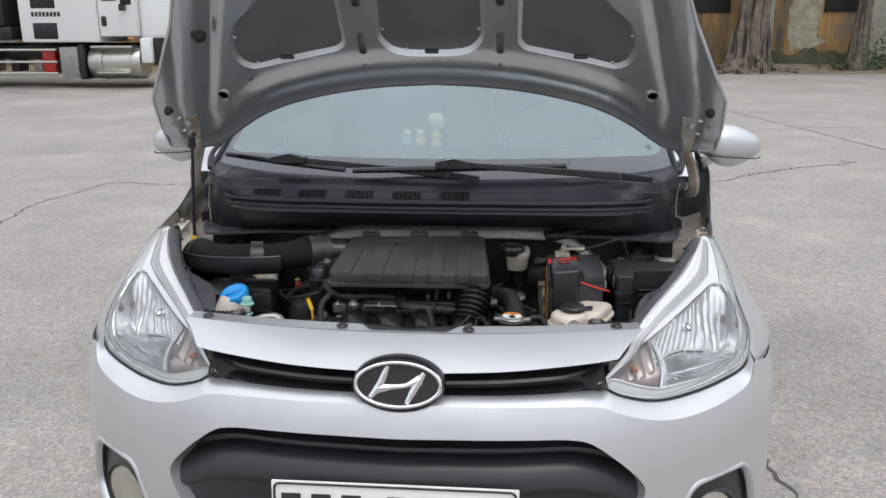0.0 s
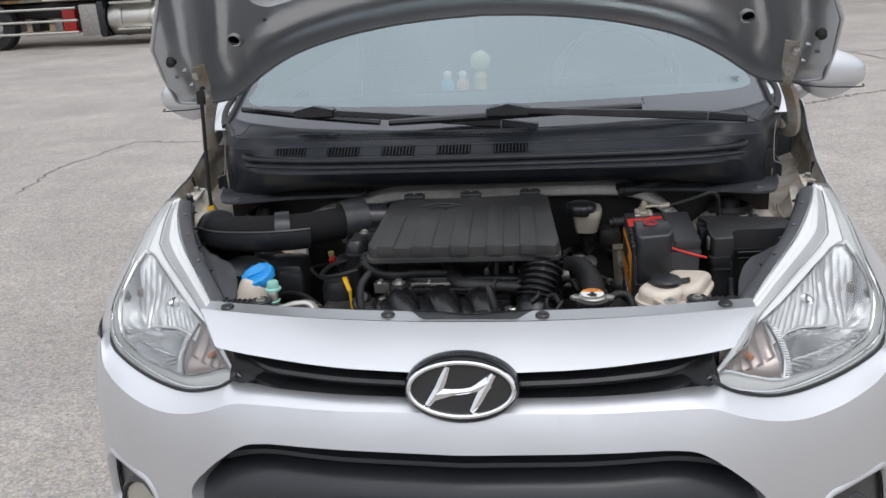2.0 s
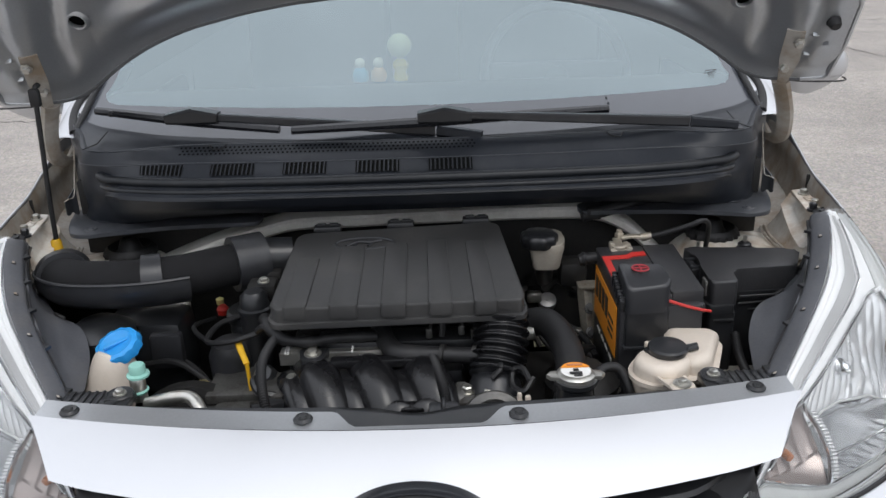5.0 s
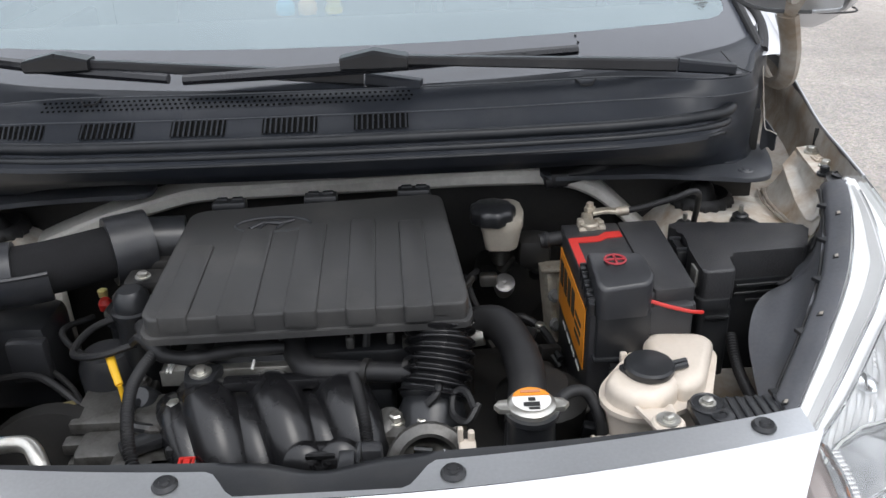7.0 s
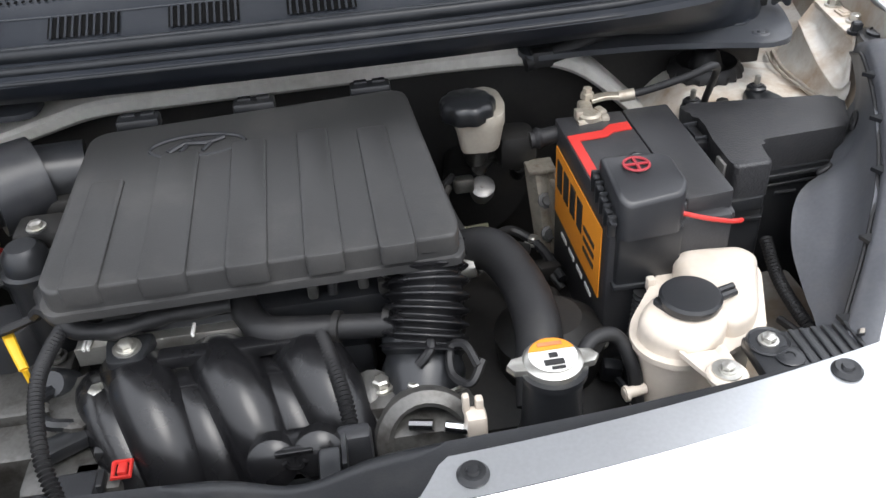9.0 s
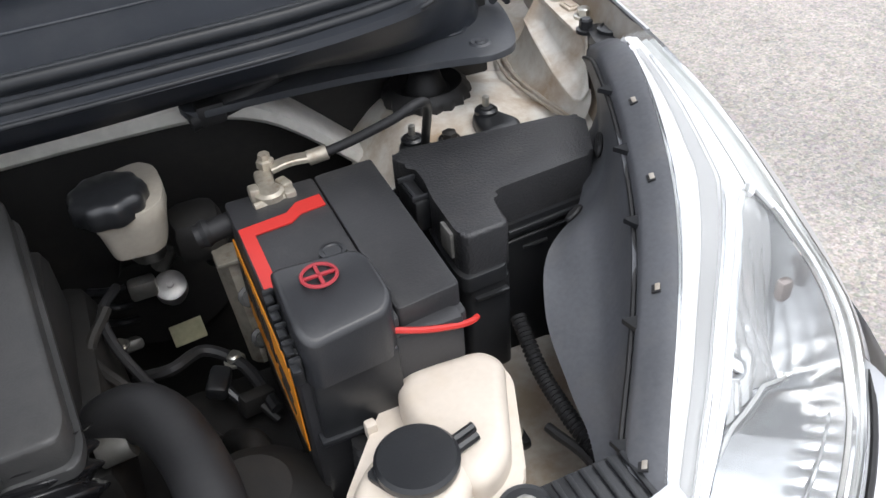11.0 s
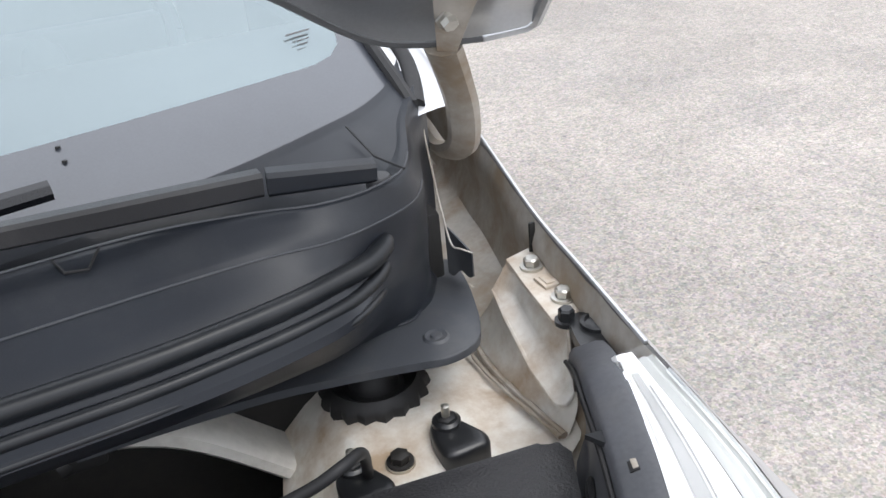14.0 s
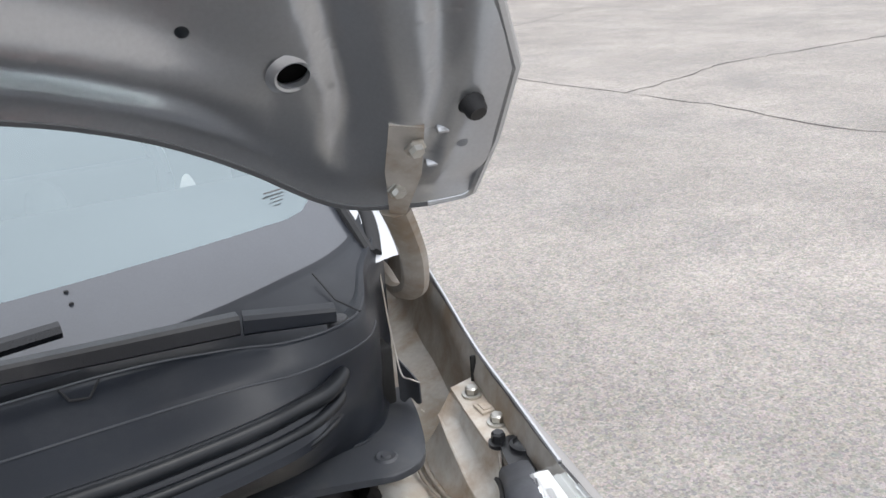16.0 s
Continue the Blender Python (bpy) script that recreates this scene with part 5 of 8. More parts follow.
def seal_y(x):
    return float(np.interp(abs(x), SEALX, SEALY))
SEALX, SEALY = smooth_table([0, .2, .37, .45, .495, .537, .56], [.583, .585, .592, .605, .618, .641, .66], 120)
ST = [0, .2, .37, .45, .495, .535]
def rail_of(ys, zs, turn):
    return [(x, y, z) for x, y, z in zip(ST, ys, zs)] + turn
foot_line = rail_of([.694, .704, .732, .750, .762, .776], [1.090, 1.090, 1.092, 1.094, 1.097, 1.100], [(.570, .788, 1.103), (.595, .800, 1.107), (.620, .822, 1.112), (.655, .872, 1.125)])
COWL = [
    foot_line,
    [(x, y - .010, z - .006) for x, y, z in foot_line],
    rail_of([.692, .693, .700, .702, .694, .690], [1.044, 1.044, 1.044, 1.048, 1.058, 1.072], [(.565, .702, 1.084), (.586, .728, 1.089), (.606, .772, 1.096), (.646, .832, 1.106)]),
    rail_of([.679, .681, .688, .677, .663, .664], [1.087, 1.087, 1.088, 1.088, 1.088, 1.088], [(.566, .682, 1.089), (.584, .716, 1.091), (.608, .768, 1.097), (.647, .828, 1.107)]),
    rail_of([.672, .674, .681, .669, .654, .656], [1.0915, 1.0915, 1.092, 1.092, 1.092, 1.092], [(.569, .676, 1.091), (.589, .711, 1.092), (.611, .765, 1.098), (.648, .825, 1.108)]),
    rail_of([.665, .667, .674, .663, .650, .653], [1.0905, 1.0905, 1.091, 1.091, 1.091, 1.091], [(.571, .674, 1.088), (.591, .709, 1.088), (.613, .763, 1.094), (.650, .823, 1.104)]),
    rail_of([.632, .633, .641, .642, .638, .648], [1.0745, 1.0745, 1.076, 1.077, 1.077, 1.075], [(.574, .670, 1.073), (.595, .706, 1.073), (.617, .760, 1.079), (.652, .820, 1.090)]),
    rail_of([.626, .627, .635, .637, .635, .646], [1.071, 1.071, 1.072, 1.072, 1.071, 1.070], [(.574, .669, 1.068), (.596, .705, 1.068), (.618, .760, 1.075), (.653, .820, 1.086)]),
    rail_of([.593, .595, .602, .615, .628, .648], [1.0545, 1.0545, 1.0545, 1.0545, 1.0545, 1.053], [(.572, .668, 1.051), (.597, .704, 1.051), (.619, .760, 1.058), (.653, .820, 1.072)]),
    rail_of([.578, .580, .587, .600, .613, .646], [1.042, 1.042, 1.042, 1.042, 1.042, 1.040], [(.570, .669, 1.036), (.597, .705, 1.036), (.619, .760, 1.042), (.653, .820, 1.058)]),
    rail_of([.561, .563, .569, .581, .596, .640], [1.033, 1.033, 1.033, 1.033, 1.033, 1.026], [(.565, .669, 1.014), (.596, .706, 1.008), (.618, .760, 1.012), (.651, .815, 1.030)]),
    rail_of([.559, .561, .567, .579, .595, .642], [1.027, 1.027, 1.027, 1.027, 1.026, 1.015], [(.563, .671, 1.000), (.595, .707, .996), (.617, .760, 1.000), (.650, .812, 1.018)]),
    rail_of([.572, .574, .582, .600, .620, .660], [1.010, 1.010, 1.008, 1.000, .992, .980], [(.562, .676, .972), (.592, .702, .972), (.612, .750, .976), (.645, .80, .99)]),
    rail_of([.597, .600, .622, .645, .660, .674], [.992, .992, .986, .970, .962, .958], [(.560, .680, .957), (.588, .696, .957), (.606, .722, .957), (.635, .780, .965)]),
]
RAILS = [even(curve(r, 8), 60) for r in COWL]
def cowl_pt(u, v):
    s = 2 * u - 1
    i = abs(s) * 60
    k = min(int(i), 59)
    j = v * (len(RAILS) - 1)
    m = min(int(j), len(RAILS) - 2)
    p = RAILS[m][k].lerp(RAILS[m][k + 1], i - k).lerp(RAILS[m + 1][k].lerp(RAILS[m + 1][k + 1], i - k), j - m)
    return Vector((math.copysign(p.x, s), p.y, p.z))
b = bmesh.new()
sheet(b, cowl_pt, 120, 39)
cowl = part("cowl", b, COWLPLASTIC, car, "black plastic scuttle panel below the windscreen", 32)
for S in (1, -1):
    foot = [(.28, .655), (.36, .654), (.445, .648), (.528, .629), (.570, .617), (.598, .624), (.612, .650), (.628, .70), (.640, .76), (.600, .76), (.55, .69), (.42, .70), (.28, .71)]
    b = bmesh.new()
    prism(b, [(S * x, y) for x, y in rounded(foot, .02, 3)][:: S], .950, .957, .0015)
    part("cowl_foot", b, FOOTPLASTIC, cowl, "dusty black plastic foot of the scuttle panel")
    b = bmesh.new()
    lathe(b, [(0, .003), (.004, .003), (.005, .001), (.009, .002), (.011, 0)], (S * .571, .648, .957), 20)
    part("clip", b, FOOTPLASTIC, cowl)
    # rim of the round drain cup against the end wall
    b = bmesh.new()
    tube(b, curve([(S * .536, .705, .958), (S * .537, .690, .958), (S * .549, .679, .958), (S * .567, .681, .958), (S * .581, .696, .959), (S * .589, .712, .962)], 5), .0016, 6)
    part("drain_rim", b, COWLPLASTIC, cowl)
    # thin painted edge of the inner wing against the cowl, with its torn tip
    b = bmesh.new()
    tube(b, curve([(S * .650, .830, 1.082), (S * .626, .755, 1.048), (S * .619, .724, 1.018), (S * .618, .709, .998), (S * .622, .699, .997), (S * .630, .694, .993)], 5), .0009, 6)
    part("edge_trim", b, CHANNEL, cowl)
    b = bmesh.new()
    def flap(u, v):
        q = Vector((.619, .722, 1.012)).lerp(Vector((.630, .694, .993)), u)
        q += Vector((.002, .004, -.002)) * math.sin(math.pi * u)
        return Vector((S * (q.x + .002 * v), q.y + .004 * v, q.z - v * (.050 - .026 * u + .003 * math.sin(9 * u))))
    sheet(b, flap, 10, 5, .0014)
    part("seal_flap", b, FOOTPLASTIC, cowl, "torn edge of the sealing flap")
    # rubber corner cover at the foot of the pillar
    b = bmesh.new()
    tube(b, curve([(S * .634, .800, 1.092), (S * .646, .832, 1.106), (S * .651, .858, 1.120), (S * .647, .880, 1.136), (S * .636, .895, 1.148)], 6), lambda s: .010 * (1 - .35 * s), 12, True, .8)
    part("corner_cover", b, RUBBER, cowl, "black rubber cover at the foot of the pillar")
    # clip pocket on the top edge
    b = bmesh.new()
    tube(b, [(S * .325, .676, 1.0925), (S * .331, .662, 1.0885), (S * .345, .659, 1.088), (S * .354, .676, 1.093)], .0012, 5)
    part("clip_pocket", b, RUBBER, cowl)
    # seam of the corner piece, up to the foot of the pillar
    b = bmesh.new()
    tube(b, [(S * .557, .760, 1.1025), (S * .562, .715, 1.091), (S * .571, .676, 1.092)], .0011, 5)
    part("seam", b, RUBBER, cowl)
# paler beads paint the highlight along the worn cowl edges
for m, r in ((4, .0010), (7, .0009)):
    b = bmesh.new()
    right = [p + Vector((0, 0, .0004)) for p in RAILS[m][:50]]
    tube(b, [Vector((-p.x, p.y, p.z)) for p in reversed(right[1:])] + right, r, 6)
    part("edge_highlight", b, FOOTPLASTIC, cowl, "worn edge of the scuttle panel with its highlight drawn in")
# lower wall under the seal; its dark rubber colour paints in the shade there
b = bmesh.new()
def under(u, v):
    x = .50 * (2 * u - 1)
    k = max(0, min(1, (abs(x) - .30) / .2))
    return Vector((x, seal_y(x) - .010 + (.058 + .03 * k) * v, 1.018 - (.036 + .026 * k) * v ** .8))
sheet(b, under, 60, 6)
part("cowl_wall", b, RUBBER, cowl)
# rubber seal bead with its two ribs
for r, dy, z, tips in ((.0080, .001, 1.0495, [(.518, .629, 1.0500), (.534, .642, 1.0515), (.541, .651, 1.0525)]), (.0050, -.0135, 1.0380, [(.516, .622, 1.0365), (.531, .638, 1.0345), (.538, .649, 1.034)]), (.0028, -.0225, 1.0290, [(.512, .612, 1.027), (.527, .632, 1.021), (.534, .645, 1.016)])):
    right = [(x, seal_y(x) + dy, z) for x in np.linspace(0, .495, 24)] + tips
    line = [(-x, y, zz) for x, y, zz in reversed(right[1:])] + right
    b = bmesh.new()
    tube(b, curve(line, 2), lambda s: r * min(1, .80 + 16 * min(s, 1 - s)), 12)
    part("rubber_seal", b, SEALM, cowl, "black rubber seal bead")
# vents: five groups of slots over black sheets painted as shade, and the perforated strip
def on_vent(x, t):
    """Between the crown and the seal on the sloping face of the cowl."""
    a = abs(x)
    y0, z0 = .6235 + .05 * a * a, 1.0702
    y1, z1 = seal_y(x) + .013, 1.0560
    return Vector((x, y0 + (y1 - y0) * t, z0 + (z1 - z0) * t))
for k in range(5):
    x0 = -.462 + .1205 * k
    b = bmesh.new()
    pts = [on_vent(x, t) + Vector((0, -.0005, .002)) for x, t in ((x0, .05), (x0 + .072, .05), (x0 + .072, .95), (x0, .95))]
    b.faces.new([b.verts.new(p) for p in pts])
    vent = part("vent", b, VOID, cowl, "slotted air vent, its inner shade painted as a black sheet")
    for j in range(10):
        x = x0 + .0036 + .0072 * j
        b = bmesh.new()
        b2 = [on_vent(x + dx, t) + Vector((0, -.001, dz)) for dx, t, dz in ((-.0011, .02, .0032), (.0011, .02, .0032), (.0011, .98, .0032), (-.0011, .98, .0032))]
        low = [p - Vector((0, 0, .0018)) for p in b2]
        vs = [b.verts.new(p) for p in b2 + low]
        for f in ((0, 1, 2, 3), (0, 4, 5, 1), (1, 5, 6, 2), (2, 6, 7, 3), (3, 7, 4, 0)):
            b.faces.new([vs[i] for i in f])
        part("slat", b, COWLPLASTIC, vent)
# the holes are flat black hexagons, their inner shade painted on
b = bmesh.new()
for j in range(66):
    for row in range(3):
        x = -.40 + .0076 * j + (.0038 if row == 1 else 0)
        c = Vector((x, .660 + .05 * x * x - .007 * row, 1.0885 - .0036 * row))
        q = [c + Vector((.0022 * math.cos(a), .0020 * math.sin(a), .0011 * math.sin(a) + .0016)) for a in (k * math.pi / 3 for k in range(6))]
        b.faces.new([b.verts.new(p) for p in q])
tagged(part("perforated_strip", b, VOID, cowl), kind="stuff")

def wiper(tip0, joint, tip1, pivot, label):
    w = thing("wiper", pivot, label, "wiper", "windscreen wipers")
    b = bmesh.new()
    line = even(curve([tip0, joint, tip1], 10), 24)
    tube(b, line, lambda s: .0102 - .004 * abs(s - .5), 8, True, .9)
    for k in (3, 20):
        block(b, line[k], (.03, .012, .012), .003)
    part("blade", b, GLOSSBLACK, w)
    b = bmesh.new()
    up = Vector((0, -.006, .012))
    bar(b, [Vector(joint) + up + Vector((-.045, .004, -.004)), Vector(joint) + up, Vector(joint) + up + Vector((.045, -.002, -.003))], .03, lambda s: .016 + .012 * math.sin(math.pi * s))
    part("blade_clip", b, PLASTIC, w)
    b = bmesh.new()
    knee = Vector(joint).lerp(Vector(pivot), .86) + Vector((0, .012, .004))
    bar(b, even([Vector(joint) + up, Vector(joint).lerp(knee, .3) + Vector((0, -.004, .008)), knee], 10), lambda s: .012 + .004 * s, lambda s: .012 + .006 * s)
    arm = part("arm", b, GREYPLASTIC, w)
    b = bmesh.new()
    bar(b, even([knee + Vector((.004, -.002, 0)), Vector(pivot) + Vector((.012, -.004, .002))], 4), .018, lambda s: .018 - .004 * s)
    part("arm_head", b, COWLPLASTIC, arm)
    b = bmesh.new()
    lathe(b, [(.010, -.02), (.010, -.002), (.008, .001), (0, .0015)], tuple(Vector(pivot) + Vector((.014, -.004, -.004))), 18)
    if Vector(pivot).x > .3:
        part("pivot_cap", b, GREYPLASTIC, w)
    else:
        b.free()
    return w
wiper((-.212, .680, 1.112), (.050, .672, 1.122), (.335, .722, 1.122), (.535, .676, 1.097), "long black wiper resting at the foot of the windscreen")
wiper((-.580, .785, 1.135), (-.385, .712, 1.125), (-.235, .690, 1.112), (.10, .680, 1.092), "short black wiper resting at the foot of the windscreen")

# ---- the rest of the body ----
def arch_z(y):
    return max(arch(y), arch(y, 3.12))
def side_x(y, z):
    w = .818 - .05 * max(0, (y - 2.9)) ** 2 - .02 * max(0, z - .75)
    return w - (.16 * max(0, z - 1.0))
for S in (1, -1):
    b = bmesh.new()
    sheet(b, lambda u, v: Vector((S * side_x(1.24 + 2.30 * u, 1.02 + (arch_z(1.24 + 2.3 * u) - 1.02) * v), 1.24 + 2.3 * u, (1.045 + .04 * u) + (arch_z(1.24 + 2.3 * u) - 1.045 - .04 * u) * v)), 70, 16)
    sidep = part("body_side", b, SILVER, car, "silver painted doors and rear wing", 60)
    for y0, y1 in ((1.30, 2.2), (2.22, 3.0)):
        b = bmesh.new()
        tube(b, [(S * (side_x(y0, .95) + .002), y0, 1.03), (S * (side_x(y0, .6) + .002), y0, .62), (S * (side_x(y0, .4) + .002), y0 + .02, .34)], .003, 5)
        part("door_gap", b, RUBBER, sidep)
    b = bmesh.new()
    def win(u, v):
        y = 1.18 + 2.05 * u
        zt = 1.06 + .40 * min(1, u * 3.2) * (1 if u < .85 else 1 - (u - .85) * 1.6)
        z = 1.055 + .03 * u + (zt - 1.055) * v
        return Vector((S * (.79 - .30 * max(0, z - 1.03) - .004), y, z))
    sheet(b, win, 30, 8)
    part("side_glass", b, TINT, car, "tinted side windows")
    # pillar beside the windscreen
    b = bmesh.new()
    def pillar(u, v):
        d = -.02 + .86 * u
        p = glass(S * (glass_edge(max(0, d)) - .006), d)
        o = Vector((S * .075, .05 + .02 * u, -.035))
        return p + o * v + Vector((S * .012, -.004, .012)) * math.sin(math.pi * v)
    sheet(b, pillar, 24, 8)
    part("pillar", b, SILVER, car, "silver windscreen pillar", 60)
    b = bmesh.new()
    tube(b, [glass(S * (glass_edge(max(0, d)) - .004), d) + Vector((0, -.002, .004)) for d in np.linspace(-.01, .84, 30)], .006, 8)
    part("screen_trim", b, RUBBER, car)
    # black mirror sail, added to cover the bright gap beside the pillar
    b = bmesh.new()
    sail = [(.742, .985, 1.06), (.738, 1.26, 1.055), (.715, 1.26, 1.23), (.728, 1.12, 1.15)]
    f = b.faces.new([b.verts.new((S * x, y, z)) for x, y, z in sail])
    bmesh.ops.solidify(b, geom=[f], thickness=.006)
    part("mirror_sail", b, PLASTIC, car)
    # added dark block that keeps outside light from showing past the dashboard
    b = bmesh.new()
    block(b, (S * .705, 1.45, .83), (.03, .58, .42), .01)
    part("door_gap_blind", b, CABIN, car)
    # added dark block that closes the bright gap under the roof edge
    b = bmesh.new()
    block(b, (S * .632, 2.32, 1.405), (.05, 1.95, .11), .02)
    part("roof_gap_blind", b, CABIN, car)
    # rear tip of the wing beside the hinge
    b = bmesh.new()
    def tip(u, v):
        a0 = Vector((.660, .842, 1.078)).lerp(Vector((.650, .925, 1.150)), u)
        a1 = Vector((.696, .842, 1.060)).lerp(Vector((.694, .925, 1.135)), u)
        q = a0.lerp(a1, v) + Vector((0, 0, .006 * math.sin(math.pi * v)))
        return Vector((S * q.x, q.y, q.z))
    sheet(b, tip, 10, 5, .003)
    part("wing_tip", b, SILVER, car, "white-bright painted rear tip of the wing")
    # wheels
    for y in (.72, 3.12):
        m = Matrix.Translation((S * .80, y, .285)) @ Euler((0, radians(90 * S), 0)).to_matrix().to_4x4()
        b = bmesh.new()
        lathe(b, [(.18, -.02), (.255, 0), (.28, -.025), (.285, -.06), (.285, -.13), (.26, -.165), (.18, -.16)], n=40, m=m)
        wh = part("wheel", b, RUBBER, car, "black tyre on a silver wheel")
        b = bmesh.new()
        lathe(b, [(0, -.015), (.04, -.012), (.06, -.03), (.12, -.035), (.165, -.018), (.185, -.012), (.185, -.1)], n=40, m=m)
        part("rim", b, SATIN, wh)
    # door mirror
    b = bmesh.new()
    bmesh.ops.create_uvsphere(b, u_segments=28, v_segments=18, radius=1)
    for v in b.verts:
        x, y, z = v.co
        x = math.copysign(abs(x) ** .72, x)
        y = y if y < 0 else min(y, .35)
        z = math.copysign(abs(z) ** .7, z) * (.92 if z > 0 else 1.12)
        tuck = max(0, -z - .30) * .35
        v.co = Vector((S * (.826 + .092 * x * (1 - tuck)), 1.060 + .060 * y * (1 - tuck) + .03 * x, 1.133 + (.060 - .018 * max(0, x)) * z - .010 * x))
    mir = part("door_mirror", b, SILVER, car, "silver door mirror housing", 60)
    b = bmesh.new()
    tube(b, curve([(S * .73, 1.10, 1.055), (S * .755, 1.075, 1.075), (S * .785, 1.068, 1.100)], 5), .022, 10, True, .7)
    part("mirror_foot", b, SILVER, mir)
    b = bmesh.new()
    seam = [Vector((S * (.826 + .091 * math.copysign(abs(math.cos(a)) ** .72, math.cos(a))), 1.060 + .061 * math.sin(a) + .03 * math.cos(a), 1.103 - .010 * math.cos(a))) for a in np.linspace(math.pi, 2 * math.pi, 24)]
    tube(b, seam, .0018, 6)
    part("housing_seam", b, RUBBER, mir)
b = bmesh.new()
def roof(u, v):
    x = (.60 + .03 * math.sin(math.pi * v)) * (2 * u - 1)
    y = 1.40 + 2.0 * v
    return Vector((x, y + .06 * (2 * u - 1) ** 2, 1.475 + .045 * math.sin(math.pi * (v * .9 + .08)) - .06 * abs(2 * u - 1) ** 3 - .05 * v * v))
sheet(b, roof, 24, 24, .02)
part("roof", b, SILVER, car, "silver roof", 60)
b = bmesh.new()
def tail(u, v):
    x = .80 * (2 * u - 1)
    k = abs(2 * u - 1)
    zz = [1.46, 1.10, .98, .75, .50, .28]
    yy = [3.40, 3.56, 3.60, 3.63, 3.65, 3.60]
    i = v * 5
    j = min(int(i), 4)
    w = 1 - .26 * max(0, 1 - v * 3.4)
    return Vector((x * w, yy[j] + (yy[j + 1] - yy[j]) * (i - j) - .10 * k ** 4, zz[j] + (zz[j + 1] - zz[j]) * (i - j)))
sheet(b, tail, 24, 15)
part("tailgate", b, SILVER, car, "silver tailgate and rear bumper", 60)
b = bmesh.new()
block(b, (0, 2.2, .28), (1.42, 2.9, .06), .02)
part("floor_pan", b, DARK, car)

# cabin
dash = thing("dashboard", (0, 1.1, .9), "dark dashboard behind the windscreen", "dashboard")
b = bmesh.new()
sheet(b, lambda u, v: Vector((.66 * (2 * u - 1), .86 + .50 * v, 1.080 + .03 * math.sin(math.pi * min(1, v * 1.3)) - .30 * max(0, v - .8) ** 1.2 * 3)), 24, 16, .01)
part("dash_top", b, CABIN, dash)
b = bmesh.new()
block(b, (0, 1.26, .86), (1.28, .18, .34), .04)
part("dash_face", b, CABIN, dash)
for x in (.34, -.34):
    seat = thing("seat", (x, 1.95, .3), "grey cloth front seat with headrest", "seat", "front seats")
    b = bmesh.new()
    block(b, (x, 2.05, 1.0), (.46, .13, .62), .05, Euler((radians(-14), 0, 0)).to_matrix().to_4x4())
    part("backrest", b, SEATM, seat)
    b = bmesh.new()
    block(b, (x, 2.14, 1.39), (.25, .09, .17), .04, Euler((radians(-10), 0, 0)).to_matrix().to_4x4())
    part("headrest", b, SEATM, seat)
    b = bmesh.new()
    block(b, (x, 1.75, .64), (.48, .52, .16), .05)
    part("cushion", b, SEATM, seat)
    b = bmesh.new()
    block(b, (x, 1.80, .44), (.40, .46, .26), .02)
    part("seat_base", b, CABIN, seat)
wheel_c = Vector((.34, 1.42, 1.06))
b = bmesh.new()
mw = Matrix.Translation(wheel_c) @ Euler((radians(65), 0, 0)).to_matrix().to_4x4()
tube(b, [mw @ Vector((.18 * math.cos(a), .18 * math.sin(a), 0)) for a in np.linspace(0, 2 * math.pi, 41)], .014, 8, False)
block(b, wheel_c, (.34, .03, .07), .02)
tube(b, [wheel_c, (.34, 1.22, .95)], .03, 10)
solo("steering_wheel", b, CABIN, "dark steering wheel behind the dashboard", "steering wheel")

# three toy figures standing on the dashboard, plain shapes
def toy(x, h, body, head, label, big=False):
    y, z = 1.157, 1.106
    b = bmesh.new()
    if big:
        lathe(b, [(0, 0), (.015, 0), (.017, .006), (.013, .02), (.018, .034), (.012, .045), (.005, .05), (0, .05)], (x, y, z), 18)
    else:
        lathe(b, [(0, 0), (.015, 0), (.018, .008), (.017, .02), (.010, .03), (0, .031)], (x, y, z), 18)
    t = solo("toy_figure", b, body, label, "toy", "toys on the dashboard")
    b = bmesh.new()
    r = .027 if big else .012
    c = z + (.076 if big else .040)
    lathe(b, [(0, -r)] + [(r * math.cos(a), r * math.sin(a)) for a in np.linspace(-1.4, 1.4, 10)] + [(0, r)], (x, y, c), 20)
    part("head", b, head, t)
TOYB = mat("toy_blue", (0.12, 0.45, 0.66), .5, var=.05, bump=.0)
TOYO = mat("toy_orange", (0.80, 0.46, 0.20), .5, var=.05, bump=.0)
TOYY = mat("toy_yellow", (0.85, 0.66, 0.12), .5, var=.05, bump=.0)
TOYW = mat("toy_cream", (0.85, 0.82, 0.66), .5, var=.05, bump=.0)
TOYP = mat("toy_pale_green", (0.70, 0.74, 0.46), .5, var=.05, bump=.0)
toy(-.133, .06, TOYB, TOYW, "small toy figure with a blue body")
toy(-.092, .06, TOYO, TOYW, "small toy figure with an orange body")
toy(-.043, .1, TOYY, TOYP, "yellow toy figure with a big round pale head", True)

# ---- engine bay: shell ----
# grimy walls whose near-black colour also paints in the bay's deep shade
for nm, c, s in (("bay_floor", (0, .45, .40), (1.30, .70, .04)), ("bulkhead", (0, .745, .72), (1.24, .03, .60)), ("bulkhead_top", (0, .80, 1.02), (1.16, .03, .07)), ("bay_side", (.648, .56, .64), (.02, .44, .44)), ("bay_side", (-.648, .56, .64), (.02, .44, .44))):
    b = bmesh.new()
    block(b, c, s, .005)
    part(nm, b, DARK, car, "grimy inner wall of the engine bay, coloured near-black as in shade")
b = bmesh.new()
def rail_z(x):
    return float(np.interp(x, [-.52, -.469, -.369, -.228, -.03, .187, .297, .345, .385, .441, .48], [.850, .876, .914, .951, .954, .957, .955, .943, .915, .858, .82]))
